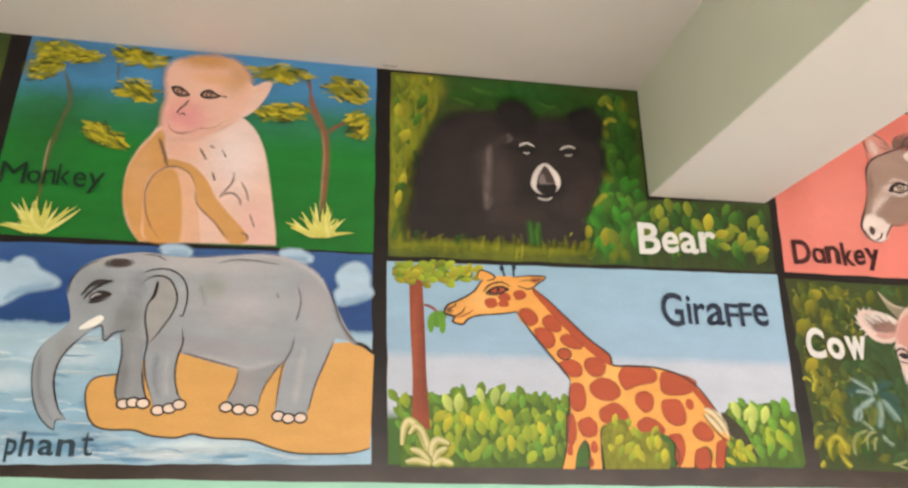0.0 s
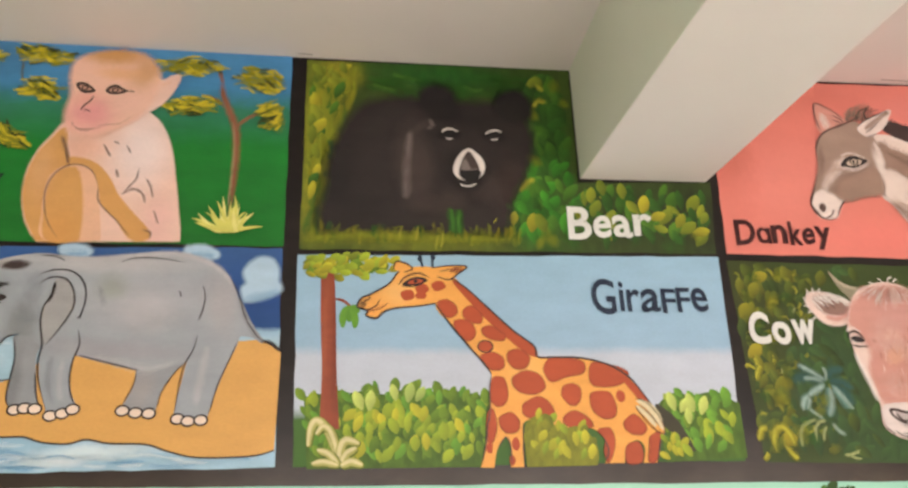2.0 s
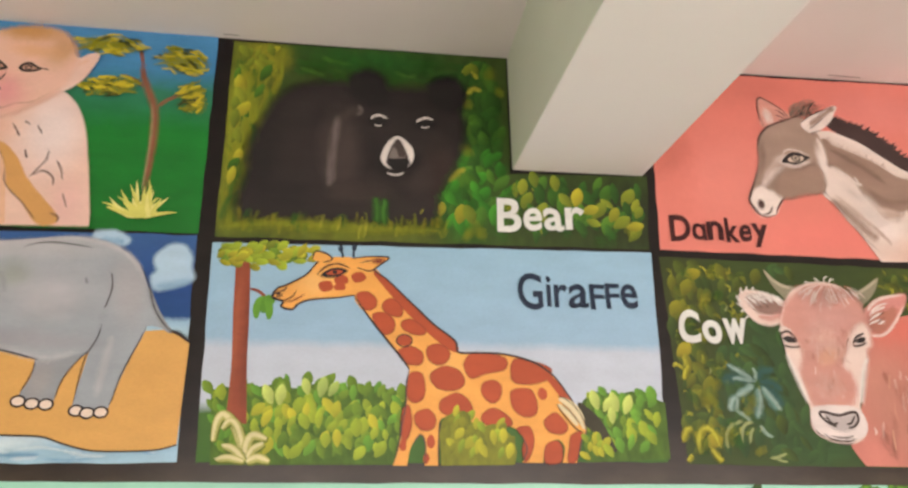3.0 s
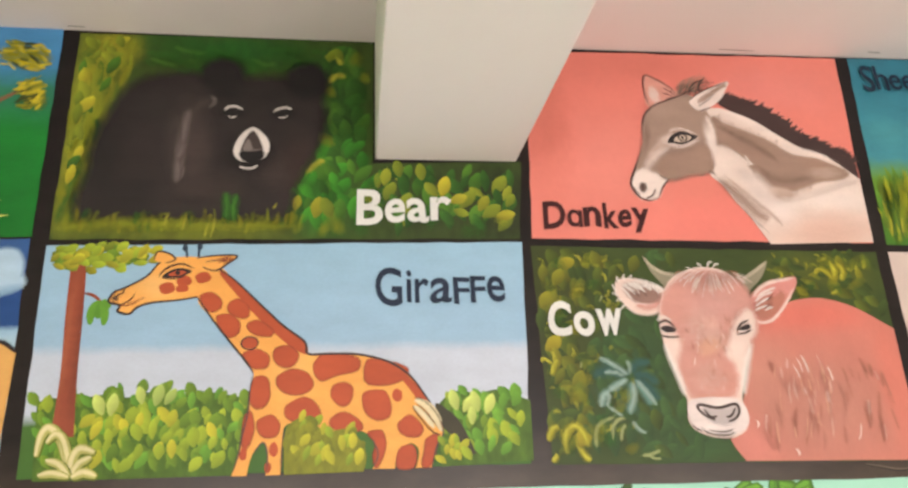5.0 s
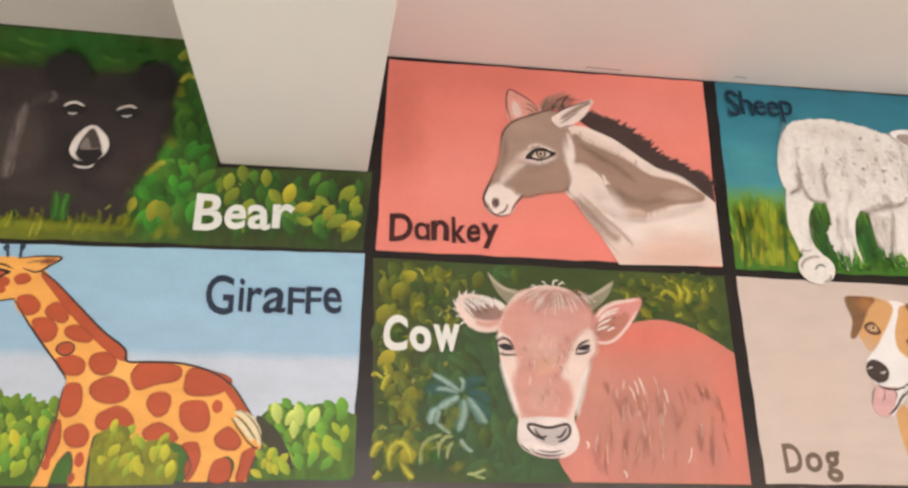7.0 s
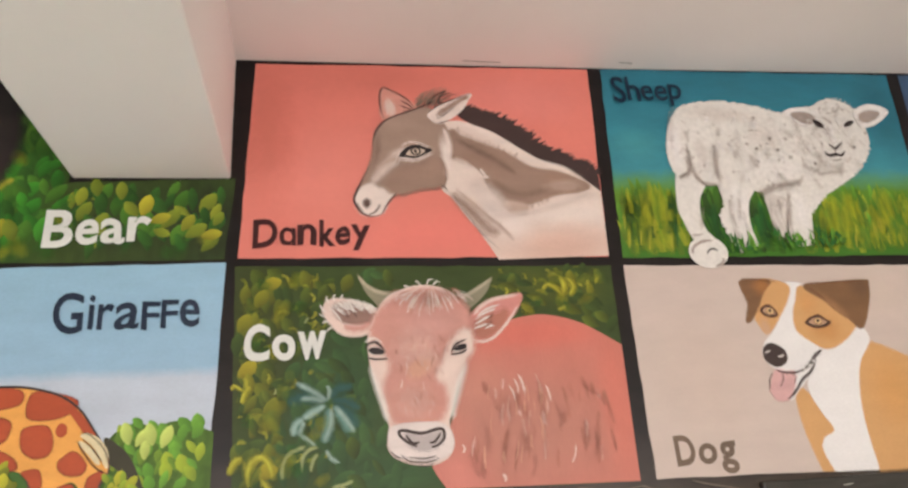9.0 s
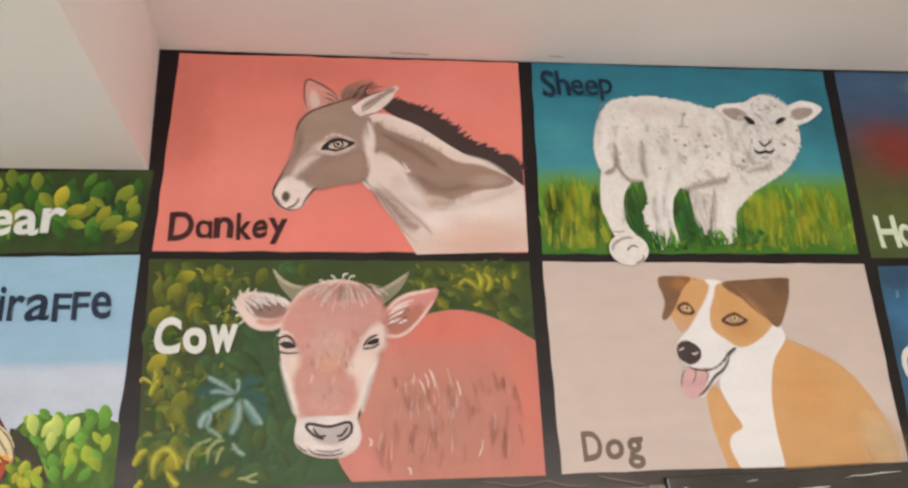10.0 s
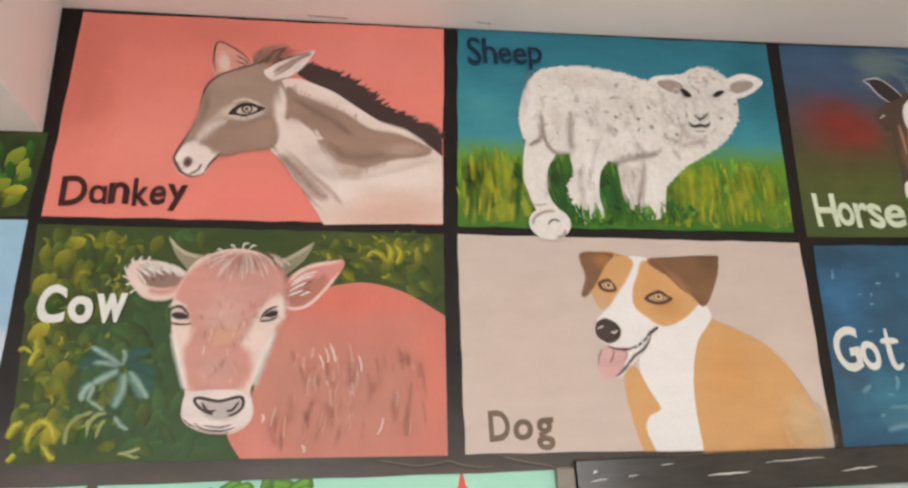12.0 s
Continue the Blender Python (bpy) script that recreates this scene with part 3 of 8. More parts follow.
for k, (u, v, ln) in enumerate([(16.5, 0.9, 12.5), (101.6, 3.9, 11.5)]):
    tuft = Sheet(pic, "grass_tuft", "pale yellow grass tuft", "stuff")
    rng = random.Random(30 + k)
    for j in range(30):
        a = 16 + 148 * j / 29 + rng.uniform(-6, 6)
        tuft.blade((TUFT, TUFT_PALE, TUFT)[j % 3], u + rng.uniform(-3, 3), v, ln * rng.uniform(0.6, 1.05) * (0.85 + 0.2 * math.sin(radians(a))), a, 1.3, rng.uniform(-14, 14))
    tuft.done()
FUR_PINK = paint("fur_pink", lin(228, 190, 174), [(55.2, 13.7, 9, 22, 0, lin(206, 150, 96), 0.5), (73.1, 31.6, 14, 22, 0, lin(232, 212, 208), 0.9), (80.9, 7.2, 8, 14, 0, lin(228, 180, 172), 0.7), (54.7, 32, 10, 7, 0, lin(226, 172, 150), 0.7)], thin=True, vary=0.06)
FUR_TAN = paint("fur_tan", lin(208, 154, 92), [(44.1, 23.2, 6, 16, 0, lin(214, 164, 116), 0.7), (52.9, 3.6, 8, 10, 0, lin(210, 150, 84), 0.6)], thin=True, vary=0.07)
FUR_ROSE = paint("fur_rose", lin(224, 176, 146), thin=True, vary=0.07)
FACE_PINK = paint("face_pink", lin(230, 184, 164), [(60, 67.1, 18, 6, -4, lin(196, 142, 82), 0.9), (71.1, 60.6, 7, 10, -30, lin(198, 150, 104), 0.8), (62.7, 59.8, 12, 4, -6, lin(222, 168, 126), 0.8), (55.4, 44.4, 12, 11, 0, lin(224, 152, 150), 0.95), (53.4, 49.9, 5, 5, 0, lin(226, 164, 150), 0.7), (66.7, 48.8, 8, 6, 0, lin(228, 180, 164), 0.7)], thin=True, vary=0.06)
fig = Sheet(pic, "painted_figure", "seated pale pink and tan monkey shape")
fig.soft(FUR_PINK, [(49.1, 40.2), (60.4, 38), (70.3, 45.5), (76.9, 42), (81.4, 33.3), (84.1, 21.8), (86, 11.5), (88, 0.8), (88, 0.8), (46.9, 0), (46.9, 0), (42.9, 6), (40.6, 13.8), (40.2, 22.5), (42.3, 30.2), (45.5, 35.6)], 1.3)
fig.soft(FUR_TAN, [(48.8, 38.4), (45.6, 34.7), (42.4, 29.4), (40.4, 22.1), (40.7, 13.8), (43.3, 6), (46.8, 0.2), (46.8, 0.2), (56.9, 0), (56.9, 0), (54.7, 11.7), (52.5, 23.8), (50, 31.6)], 1.2)
fig.soft(FUR_TAN, [(51.6, 27.9), (59, 26.4), (64.3, 21.3), (67.8, 15.3), (72.8, 9.5), (78.4, 3.4), (77.9, 1), (73.6, 1.2), (68.7, 7.3), (63.1, 13), (59.5, 21.8), (52, 24.6)], 1.2)
fig.soft(FUR_ROSE, [(49.2, 0.3), (47, 8.8), (46.7, 18.9), (49.2, 23.8), (54.1, 25.4), (58.6, 23.8), (61.5, 17.4), (63.3, 8.2), (64.8, 0.6), (64.8, 0.6)], 1.0)
fig.soft(FUR_TAN, [(49.7, 0.4), (47.7, 8.9), (47.5, 18.5), (49.7, 23), (53.9, 24.1), (56.4, 17.9), (58, 7.9), (58.2, 0.4), (58.2, 0.4)], 1.6)
for pts, w in (([(52.6, 0.9), (48.8, 6.2), (46.5, 14.2), (47.5, 21), (50.9, 24.9), (55.1, 25.7), (59.3, 23.4), (61.8, 18.2)], 0.7), ([(61.8, 18.2), (62.7, 13), (68.7, 6.9), (73.2, 1.6)], 0.6), ([(48, 36.2), (50.1, 31.2), (51.8, 25.8)], 1.4), ([(73, 25.2), (72.7, 21.4), (70.8, 18.4), (68.9, 15.4)], 0.7), ([(68.9, 15.6), (72.3, 17.7), (75.4, 15.8), (76, 13)], 0.8), ([(75.6, 21.6), (77.4, 18.4), (78.4, 14.7)], 0.7), ([(61.1, 33.3), (62.9, 30.4), (63.8, 28.8)], 0.8), ([(64.3, 34.4), (65.9, 33.2)], 0.7), ([(66.1, 24.7), (67.2, 21.5)], 0.8), ([(68.2, 33), (70, 30.1)], 0.6), ([(79.1, 10.7), (81, 6)], 0.6), ([(76.5, 4.1), (79.1, 3.1), (78.9, 1.1)], 0.7)):
    fig.veil(DUSKY, pts, w * 1.6, 0.72)
fig.soft(FUR_PINK, [(71.7, 61.3), (76, 57.8), (79.6, 59.7), (81.9, 59.4), (80.1, 53.7), (76.8, 48.5), (71.9, 46.3)], 0.9)
fig.veil(FUR_ROSE, [(73.8, 56), (77.2, 56.2), (79.4, 57.7)], 2.4, 0.6)
fig.soft(FACE_PINK, [(49, 63.2), (48.6, 57.4), (49.7, 51.8), (49, 45.4), (49.6, 40.2), (52.6, 37), (58.1, 37), (63.7, 40), (70.3, 45), (73.8, 53), (73.9, 60.4), (69.8, 66.2), (61.9, 67.8), (54.3, 66.5)], 3.6)
fig.veil(DUSKY, [(50.4, 39.8), (52.8, 38.3), (56.1, 38.1), (60.3, 40.2), (65.1, 41), (69.6, 45)], 1.2, 0.35)
fig.strokes([FUR_TAN, FACE_PINK], [(49, 63.2), (54.2, 67.5), (61.8, 68.9), (69.7, 67.1), (73.8, 60.9), (72.9, 58.5), (68.8, 64.6), (61.2, 66.7), (52.6, 64.9)], 60, (1.2, 2.6), (50, 130), (0.5, 1.0), 57, thin=True)
SOCKET = paint("eye_pink", lin(186, 140, 122))
for pts, c in (([(49.4, 55.2), (51, 56), (53.3, 55.3), (55.9, 52.6), (52.6, 51.8), (50.6, 53)], (52.4, 53.8)), ([(58.9, 53.1), (60.2, 55), (62.4, 55.4), (64.5, 54), (66.1, 53.2), (63.6, 51.9), (60.5, 51.8)], (61.9, 53.3))):
    fig.fill(LINE, pts)
    fig.fill(SOCKET, [(c[0] + (u - c[0]) * 0.62, c[1] + (v - c[1]) * 0.52) for u, v in pts])
    fig.oval(LINE, *c, 1.1, 0.95)
    fig.oval(SOCKET, *c, 0.6, 0.5)
fig.veil(DUSKY, [(66.1, 53.2), (68, 53)], 0.9)
fig.veil(DUSKY, [(55.7, 51), (54.8, 49.1), (52.9, 46.7), (52.5, 45.3)], 1.1, 0.95)
fig.veil(DUSKY, [(53.1, 45.1), (54.5, 45.5), (55.4, 44.7)], 0.9, 0.8)
fig.veil(DUSKY, [(50.2, 41.6), (51.6, 39.1), (54.3, 38.2), (57.5, 39.1)], 1.0, 0.4)
fig.done()
lettering(pic, "Monkey", paint("letter_green_black", lin(16, 44, 26)), [(3.1, 16.9, 7.5, 7.3, 0), (11, 17.2, 4, 4.4, 0), (15.5, 17.2, 3.8, 5, 0), (19.7, 17.2, 3.9, 7.2, 0), (24.5, 16.7, 3.8, 5.2, 0), (28.7, 14.8, 4.9, 7.1, 0)], bold=0.0, seed=1)

# ---- picture of an elephant ----
SKY_SEA = paint("sky_over_sea", None, stops=[(0, lin(160, 194, 214)), (14, lin(142, 182, 206)), (36, lin(166, 196, 212)), (38.8, lin(146, 180, 204)), (40.2, lin(28, 70, 126)), (50, lin(30, 72, 134)), (66, lin(52, 92, 146))],
                patches=[(10, 22, 22, 5, 3, lin(206, 222, 232), 0.8), (36, 4, 30, 3, -3, lin(96, 150, 186), 0.8), (70, 5, 26, 3, 3, lin(214, 228, 234), 0.8), (30, 30, 16, 4, 0, lin(200, 216, 226), 0.7), (22, 12, 12, 3, 0, lin(120, 166, 196), 0.7), (60, 2, 12, 2, 0, lin(226, 232, 236), 0.8)], warp=0.01)
pic = panel("mural_painting", -1.16, 1.742, [(-0.6, 64.1), (116.8, 65.4), (118.6, 0.1), (5.6, -0.5)], SKY_SEA, "painting of a grey elephant on orange sand by a blue sea")
CLOUD = paint("cloud_blue", lin(172, 200, 220), vary=0.12, thin=True)
CLOUD_DIM = paint("cloud_dim", lin(112, 154, 190), vary=0.12, thin=True)
for shape, dim in (([(5.3, 56.4), (9.1, 57.1), (11.2, 59.4), (14.8, 58.7), (17.5, 55.7), (20.6, 54.1), (24.5, 51.5), (20.3, 50), (14.7, 48.5), (9.6, 45), (7.7, 45)], [(9.4, 46.2), (14.6, 49.2), (23.1, 51.2)]), ([(105.9, 57.9), (109.4, 61.9), (113.5, 62), (115.8, 58.6), (116, 54.7), (117.3, 52.1), (114.8, 50), (109.9, 48.4), (106.7, 48.3), (105.6, 51.5), (107.2, 54.1)], [(106.7, 49), (111.5, 49.6), (116.9, 51.6)]), ([(51.6, 64.6), (55.7, 65.6), (60.3, 63.7), (59.2, 62.2), (54, 62)], [(52.9, 62.3), (57.1, 62.5), (59.7, 62.8)]), ([(87.8, 64.7), (93.2, 65.4), (97.8, 62.9), (94.6, 61.9), (90.1, 62.9)], [(89, 63.1), (93.4, 62.6), (96.7, 62.7)])):
    cloud = Sheet(pic, "cloud", "pale blue rounded cloud")
    cloud.soft(CLOUD, [(0.9 * u + 0.1 * sum(p[0] for p in shape) / len(shape), 0.9 * v + 0.1 * sum(p[1] for p in shape) / len(shape)) for u, v in shape], 2.4)
    cloud.veil(CLOUD_DIM, dim, 4.4, 0.6)
    cloud.done()
sea = Sheet(pic, "ripples", "white and blue ripples on the sea", "stuff")
rng = random.Random(5)
RIPPLE, RIPPLE_DEEP = paint("ripple_white", lin(206, 222, 230), thin=True), paint("ripple_blue", lin(112, 162, 196), thin=True)
for j in range(90):
    u, v = (rng.uniform(2, 44), rng.uniform(3, 36)) if j % 5 < 3 else (rng.uniform(34, 106), rng.uniform(0.9, 5))
    ln = rng.uniform(5, 13)
    sea.veil((RIPPLE, RIPPLE, RIPPLE_DEEP)[j % 3], [(u, v), (u + ln / 2, v + rng.uniform(-0.5, 0.8)), (u + ln, v + rng.uniform(-0.8, 0.5))], rng.uniform(0.8, 2.0), rng.uniform(0.4, 0.85))
sea.done()
SAND = paint("sand_orange", lin(214, 162, 92), vary=0.06, fine_marks=0.5)
sand = Sheet(pic, "painted_sand", "orange sand bank with a brown outline")
shore = [(44.5, 24.8), (39.8, 24.1), (37.3, 22.3), (36.7, 19.3), (37.5, 15.4), (38.9, 12), (41.4, 9.8), (45.5, 9.1), (51.1, 9.1), (56.1, 7.6), (62.8, 7.1), (67.5, 8.2), (73.4, 7.1), (83.2, 6.7), (89.2, 4.8), (96.3, 3.1), (105.2, 2.9), (113.2, 3.3), (118.1, 4.6)]
sand.fill(SAND, shore + shore[-1:] + [(118.3, 32.6), (118.3, 32.6), (112.3, 36), (105.7, 35.8), (80.8, 34.3), (60.5, 34)])
sand.line(LINE, shore, 0.55, 0.7)
sand.line(LINE, [(112.3, 36), (115.3, 34.9), (118.2, 32.6)], 0.7)
sand.done()
GREY = paint("grey_hide", lin(155, 161, 168), [(66, 60, 40, 6, 0, lin(182, 180, 182), 0.85), (76, 48, 26, 14, 0, lin(173, 173, 178), 0.8), (70.8, 33, 34, 5, -4, lin(154, 151, 156), 0.7), (34, 50, 10, 12, 20, lin(138, 144, 148), 0.85), (30, 26, 5, 16, 10, lin(140, 142, 142), 0.7), (45, 40, 7, 12, 0, lin(136, 138, 139), 0.8), (68, 52, 7, 6, 0, lin(146, 152, 138), 0.6), (100, 48, 8, 16, 10, lin(168, 165, 168), 0.8), (36, 60, 9, 4, 20, lin(170, 166, 162), 0.7), (54, 44, 6, 10, 0, lin(150, 150, 150), 0.6)], vary=0.08, fine_marks=0.4)
GREY_FAR = paint("grey_far_leg", lin(146, 149, 154), [(80.2, 21.7, 5, 9, -10, lin(158, 152, 152), 0.7), (46, 24.4, 3, 14, 0, lin(118, 119, 122), 0.7)], vary=0.08, fine_marks=0.4)
fig = Sheet(pic, "painted_figure", "grey elephant shape with dark outlines and white toenails")
fig.fill(GREY_FAR, [(43.6, 37.4), (44.9, 30.6), (44.8, 23.4), (44.7, 19.4), (46.2, 16.8), (46.2, 16.8), (53.4, 17.1), (53.4, 17.1), (52, 23.5), (50.6, 30.6), (50.8, 35.9)])
fig.fill(GREY_FAR, [(78.5, 27.9), (78, 22.7), (76, 18.1), (74.6, 16.2), (74.6, 16.2), (84.8, 15.5), (84.8, 15.5), (85.6, 20.8), (87.8, 25.4), (91.4, 30.2), (83.1, 31.2)])
fig.fill(GREY, [(28.3, 44), (26.7, 49.3), (27.6, 53.8), (30.5, 57.8), (36.6, 60.8), (46.6, 62.6), (55.1, 61.7), (63.5, 61.5), (71.9, 62.6), (80.4, 63.5), (89.1, 62.9), (95.7, 60.5), (101.4, 56), (104.8, 49.2), (107.1, 42.5), (110.3, 37.9), (112.7, 35.8), (112.7, 35.8), (106.1, 37.2), (99.5, 32.5), (91.4, 29.7), (85.4, 27.8), (79.4, 27.1), (71.1, 28.9), (64.9, 30.5), (60.8, 31.6), (52.6, 33.8), (45.1, 37.7), (42, 37), (39.6, 34.6), (39.6, 34.6), (38, 39), (35.3, 37.5), (31.1, 33.4), (28.1, 28.2), (27.7, 22.2), (29.9, 15.3), (32.8, 11.8), (32.8, 11.8), (30.1, 11.7), (29.6, 9), (29.6, 9), (25.1, 13.3), (22.3, 20.2), (21.3, 28.1), (22.9, 33.3), (26.6, 37), (28.9, 40.2)])
fig.fill(GREY, [(51.7, 34.6), (51.6, 29.6), (52.8, 23.5), (55.4, 16.5), (56.3, 14.3), (56.3, 14.3), (64.2, 16.5), (64.2, 16.5), (61.6, 21), (60.4, 27.2), (61.1, 36.1), (59.4, 43.6), (52.9, 39.1)])
fig.fill(GREY, [(94.1, 38.4), (92.1, 31.3), (91, 23.9), (89.9, 16.7), (89.9, 12.2), (89.9, 12.2), (99, 13.5), (99, 13.5), (100.5, 19.9), (103.1, 28.3), (106.2, 37.2), (105.1, 46.9), (97.6, 46.8)])
fig.fill(paint("grey_ear", lin(158, 157, 157), [(48, 48, 4, 12, 0, lin(172, 168, 166), 0.8)], vary=0.08, fine_marks=0.4), [(51.9, 54.2), (51.5, 49.5), (49.9, 46.1), (49.9, 41.2), (51.6, 34.9), (54.9, 38.6), (57.9, 45.2), (57.9, 50.2), (55.2, 54.3)])
HIDE_PALE = paint("grey_pale", lin(186, 183, 186), thin=True)
HIDE_DIM = paint("grey_dim", lin(124, 130, 134), thin=True)
fig.veil(HIDE_PALE, [(47.8, 61.7), (59.4, 60.9), (71.9, 61.8), (84.7, 63), (94.7, 60.5), (100.9, 55.8), (104.6, 49)], 3.4, 0.7)
fig.veil(HIDE_PALE, [(64.8, 31.4), (73.1, 29.4), (81.3, 27.8), (89.4, 29.7)], 4.5, 0.5)
fig.haze(HIDE_PALE, 78.9, 44.1, 12, 9, 0, 0.45)
fig.haze(HIDE_DIM, 44.4, 42.2, 6, 9, 0, 0.4)
fig.haze(HIDE_DIM, 46.3, 49.9, 4, 8, 0, 0.35)
fig.veil(HIDE_DIM, [(22.8, 31.2), (23.3, 23.1), (25.7, 16.3), (29.2, 11.4)], 3.2, 0.5)
fig.veil(HIDE_DIM, [(54.8, 31.8), (54.8, 24.5), (57.2, 17.5)], 3.4, 0.45)
fig.veil(HIDE_DIM, [(64.5, 52.6), (65.9, 48.7), (66.8, 46)], 3.0, 0.35)
fig.veil(HIDE_PALE, [(97.3, 34.6), (96.3, 26.1), (95.4, 16.8)], 4.0, 0.55)
fig.veil(HIDE_PALE, [(57.9, 30.8), (58, 23.5), (59.3, 18.5)], 3.0, 0.5)
fig.veil(GREY_FAR, [(105.1, 48.6), (107.7, 42.5), (110.9, 37.5), (113.1, 35.5)], 1.8, 1.0)
fig.veil(INKY, [(112.3, 35.9), (115.2, 35.3), (118.1, 33)], 1.8, 0.9)
HEAD_LINES = ([(46.1, 55.1), (50.5, 57.2), (55.6, 57.1), (59.5, 54.2), (61.2, 49.2), (60.5, 43), (59.4, 43.2)], [(47.2, 52.6), (50.7, 55), (55, 54.4), (57.8, 50.2), (58, 45.1), (54.9, 38.6), (52, 34.2)], [(51.9, 54), (51.6, 49.5), (50, 46.1), (49.9, 41.2), (51.5, 34.9), (51.2, 29.6), (52.6, 23.5), (55.6, 16.3)], [(51, 27), (52.1, 21.4), (54, 16.5)], [(35.3, 37.5), (38, 39), (39.4, 34.6), (41.7, 37), (45.1, 37.7)], [(43.8, 36.3), (44.9, 30.6), (44.6, 24.4), (44.7, 19.4), (46.2, 16.8)], [(60.7, 39.1), (61.6, 34.8), (60.5, 29.8), (60.5, 24.6), (61.9, 19.5), (63.9, 16.9)], [(35.3, 37.5), (31.1, 33.4), (28.1, 28.2), (27.7, 22.2), (29.9, 15.3), (32.6, 11.9)])
BODY_LINES = ([(22.9, 33.3), (21.3, 28.1), (22.3, 20.2), (25.1, 13.3), (29.6, 9), (30.1, 11.6), (32.9, 11.7)], [(94, 53.5), (95.2, 49), (94.6, 44.4), (93.9, 42)], [(94, 37.8), (93.4, 33.5), (91.1, 28.1), (90.3, 20.8), (90, 14.5)], [(106.2, 37), (103.8, 30.4), (101.1, 23), (99.8, 16.8), (99.1, 14.8)], [(69, 59.9), (74.1, 61.5), (80.5, 61.4), (88.2, 60.3)], [(101.7, 56), (105, 49.8), (107.5, 42.7), (110.7, 37.9), (112.7, 35.9)], [(27.1, 48.3), (27.3, 52.9), (30.3, 57.2), (35.9, 60.2)], [(46.7, 61.9), (50.9, 61.6), (53.8, 60)], [(87.5, 51.2), (88.3, 49.3)], [(78.4, 26.7), (77.8, 22.7), (75.8, 18)], [(91.4, 30), (87.9, 25.1), (85.8, 20.8), (85.1, 16.7)], [(61.8, 31.7), (67, 30.3), (73.2, 28.7), (79.4, 27.1)])
for pts in HEAD_LINES:
    fig.veil(INKY, pts, 0.95, 0.9)
for pts in BODY_LINES:
    fig.veil(INKY, pts, 0.8, 0.75)
fig.veil(INKY, [(52, 53.6), (51.7, 49.5), (50.8, 47.2)], 1.8, 0.9)
NAIL = paint("nail_pink", lin(232, 210, 194))
for u, v in ((47.4, 16.4), (50, 16.8), (52.7, 16.6), (57, 14.7), (60.1, 15.3), (62.7, 16.4), (75.9, 15.9), (79.5, 15.3), (83.1, 15.1), (91, 13.5), (93.9, 12.9), (97.4, 13.1)):
    fig.soft(INKY, [(u + 1.95 * math.cos(k * math.pi / 4), v + 1.55 * math.sin(k * math.pi / 4)) for k in range(8)], 0.3)
    fig.oval(NAIL, u, v, 1.55, 1.15)
fig.fill(paint("tusk_white", lin(236, 234, 226)), [(31.8, 37.9), (33.7, 40.1), (37.1, 42.2), (38.2, 40.8), (35.3, 38.4)])
fig.haze(paint("grey_shadow", lin(70, 58, 56), thin=True), 40, 58.7, 5.0, 1.9, 4)
fig.soft(INKY, [(33.4, 46.7), (33.9, 48.4), (35.9, 49.6), (38.4, 49.3), (39.1, 48.5), (37.4, 47.6), (35, 46.6)], 0.5)
fig.haze(INKY, 35.7, 52, 4.5, 1.1, 18, 0.7)
fig.veil(HIDE_PALE, [(33.7, 47.1), (34.7, 48.5), (36.4, 48.7)], 1.0, 0.9)
for pts, w in (([(30.8, 47.7), (32.5, 50.8), (35, 52.9), (39.5, 52.6)], 1.5), ([(31.6, 46.4), (32.5, 48.4), (34.4, 50.4), (37, 51.6)], 1.0), ([(32.9, 46), (35.1, 46.1), (38.7, 47.3)], 0.9)):
    fig.veil(INKY, pts, w, 0.95)
fig.done()
lettering(pic, "Elephant", paint("letter_grey", lin(46, 64, 76)), [(6.8, 2, 3.1, 6.5, 0), (10.8, 2, 0.9, 6.3, 0), (13.3, 2, 3.4, 4.2, 0), (18.4, 0.2, 3, 6.3, 0), (22.1, 1.8, 3.6, 6.8, 0), (26.8, 2, 4.2, 4.3, 0), (31.6, 1.8, 4.9, 4.7, 0), (37.7, 2, 3.7, 6.3, 0)], bold=0.02, seed=2)

# ---- picture of a bear ----
THICKET = paint("thicket_green", lin(58, 78, 26), [(6.6, 40, 14, 50, 4, lin(132, 138, 34), 1.0), (12.7, 65.4, 12, 10, 0, lin(150, 144, 36), 0.85), (5.4, 11, 7, 16, 0, lin(122, 124, 32), 0.8), (48, 66, 42, 11, -3, lin(28, 88, 24), 0.95), (82.8, 44.9, 12, 34, 0, lin(38, 82, 24), 0.9), (36, 4, 50, 9, -2, lin(104, 110, 26), 0.95), (118.7, 12.9, 40, 24, 0, lin(46, 58, 22), 1.0), (134.3, 13.7, 16, 22, 0, lin(38, 48, 20), 1.0), (78, 14, 14, 20, 0, lin(40, 100, 26), 0.9)], warp=0.03, grain=(30, 30, 12), vary=0.26)
pic = panel("mural_painting", 0.04, 2.393, [(1.1, 70.4), (93.8, 70.9), (93.2, 25.7), (140.5, 27.2), (138.3, 0.7), (1.9, 0)], THICKET, "painting of a black bear in a green thicket", (92.5, 26.5), 3.0)
BUSH_A = paint("bush_olive", lin(122, 134, 36), dab=0.3)
BUSH_B = paint("bush_yellow", lin(156, 152, 40), dab=0.28)
BUSH_C = paint("bush_green", lin(66, 110, 30), dab=0.32)
BUSH_D = paint("bush_deep", lin(44, 88, 26), dab=0.32)
BUSH_E = paint("bush_bright", lin(52, 124, 32), dab=0.34)
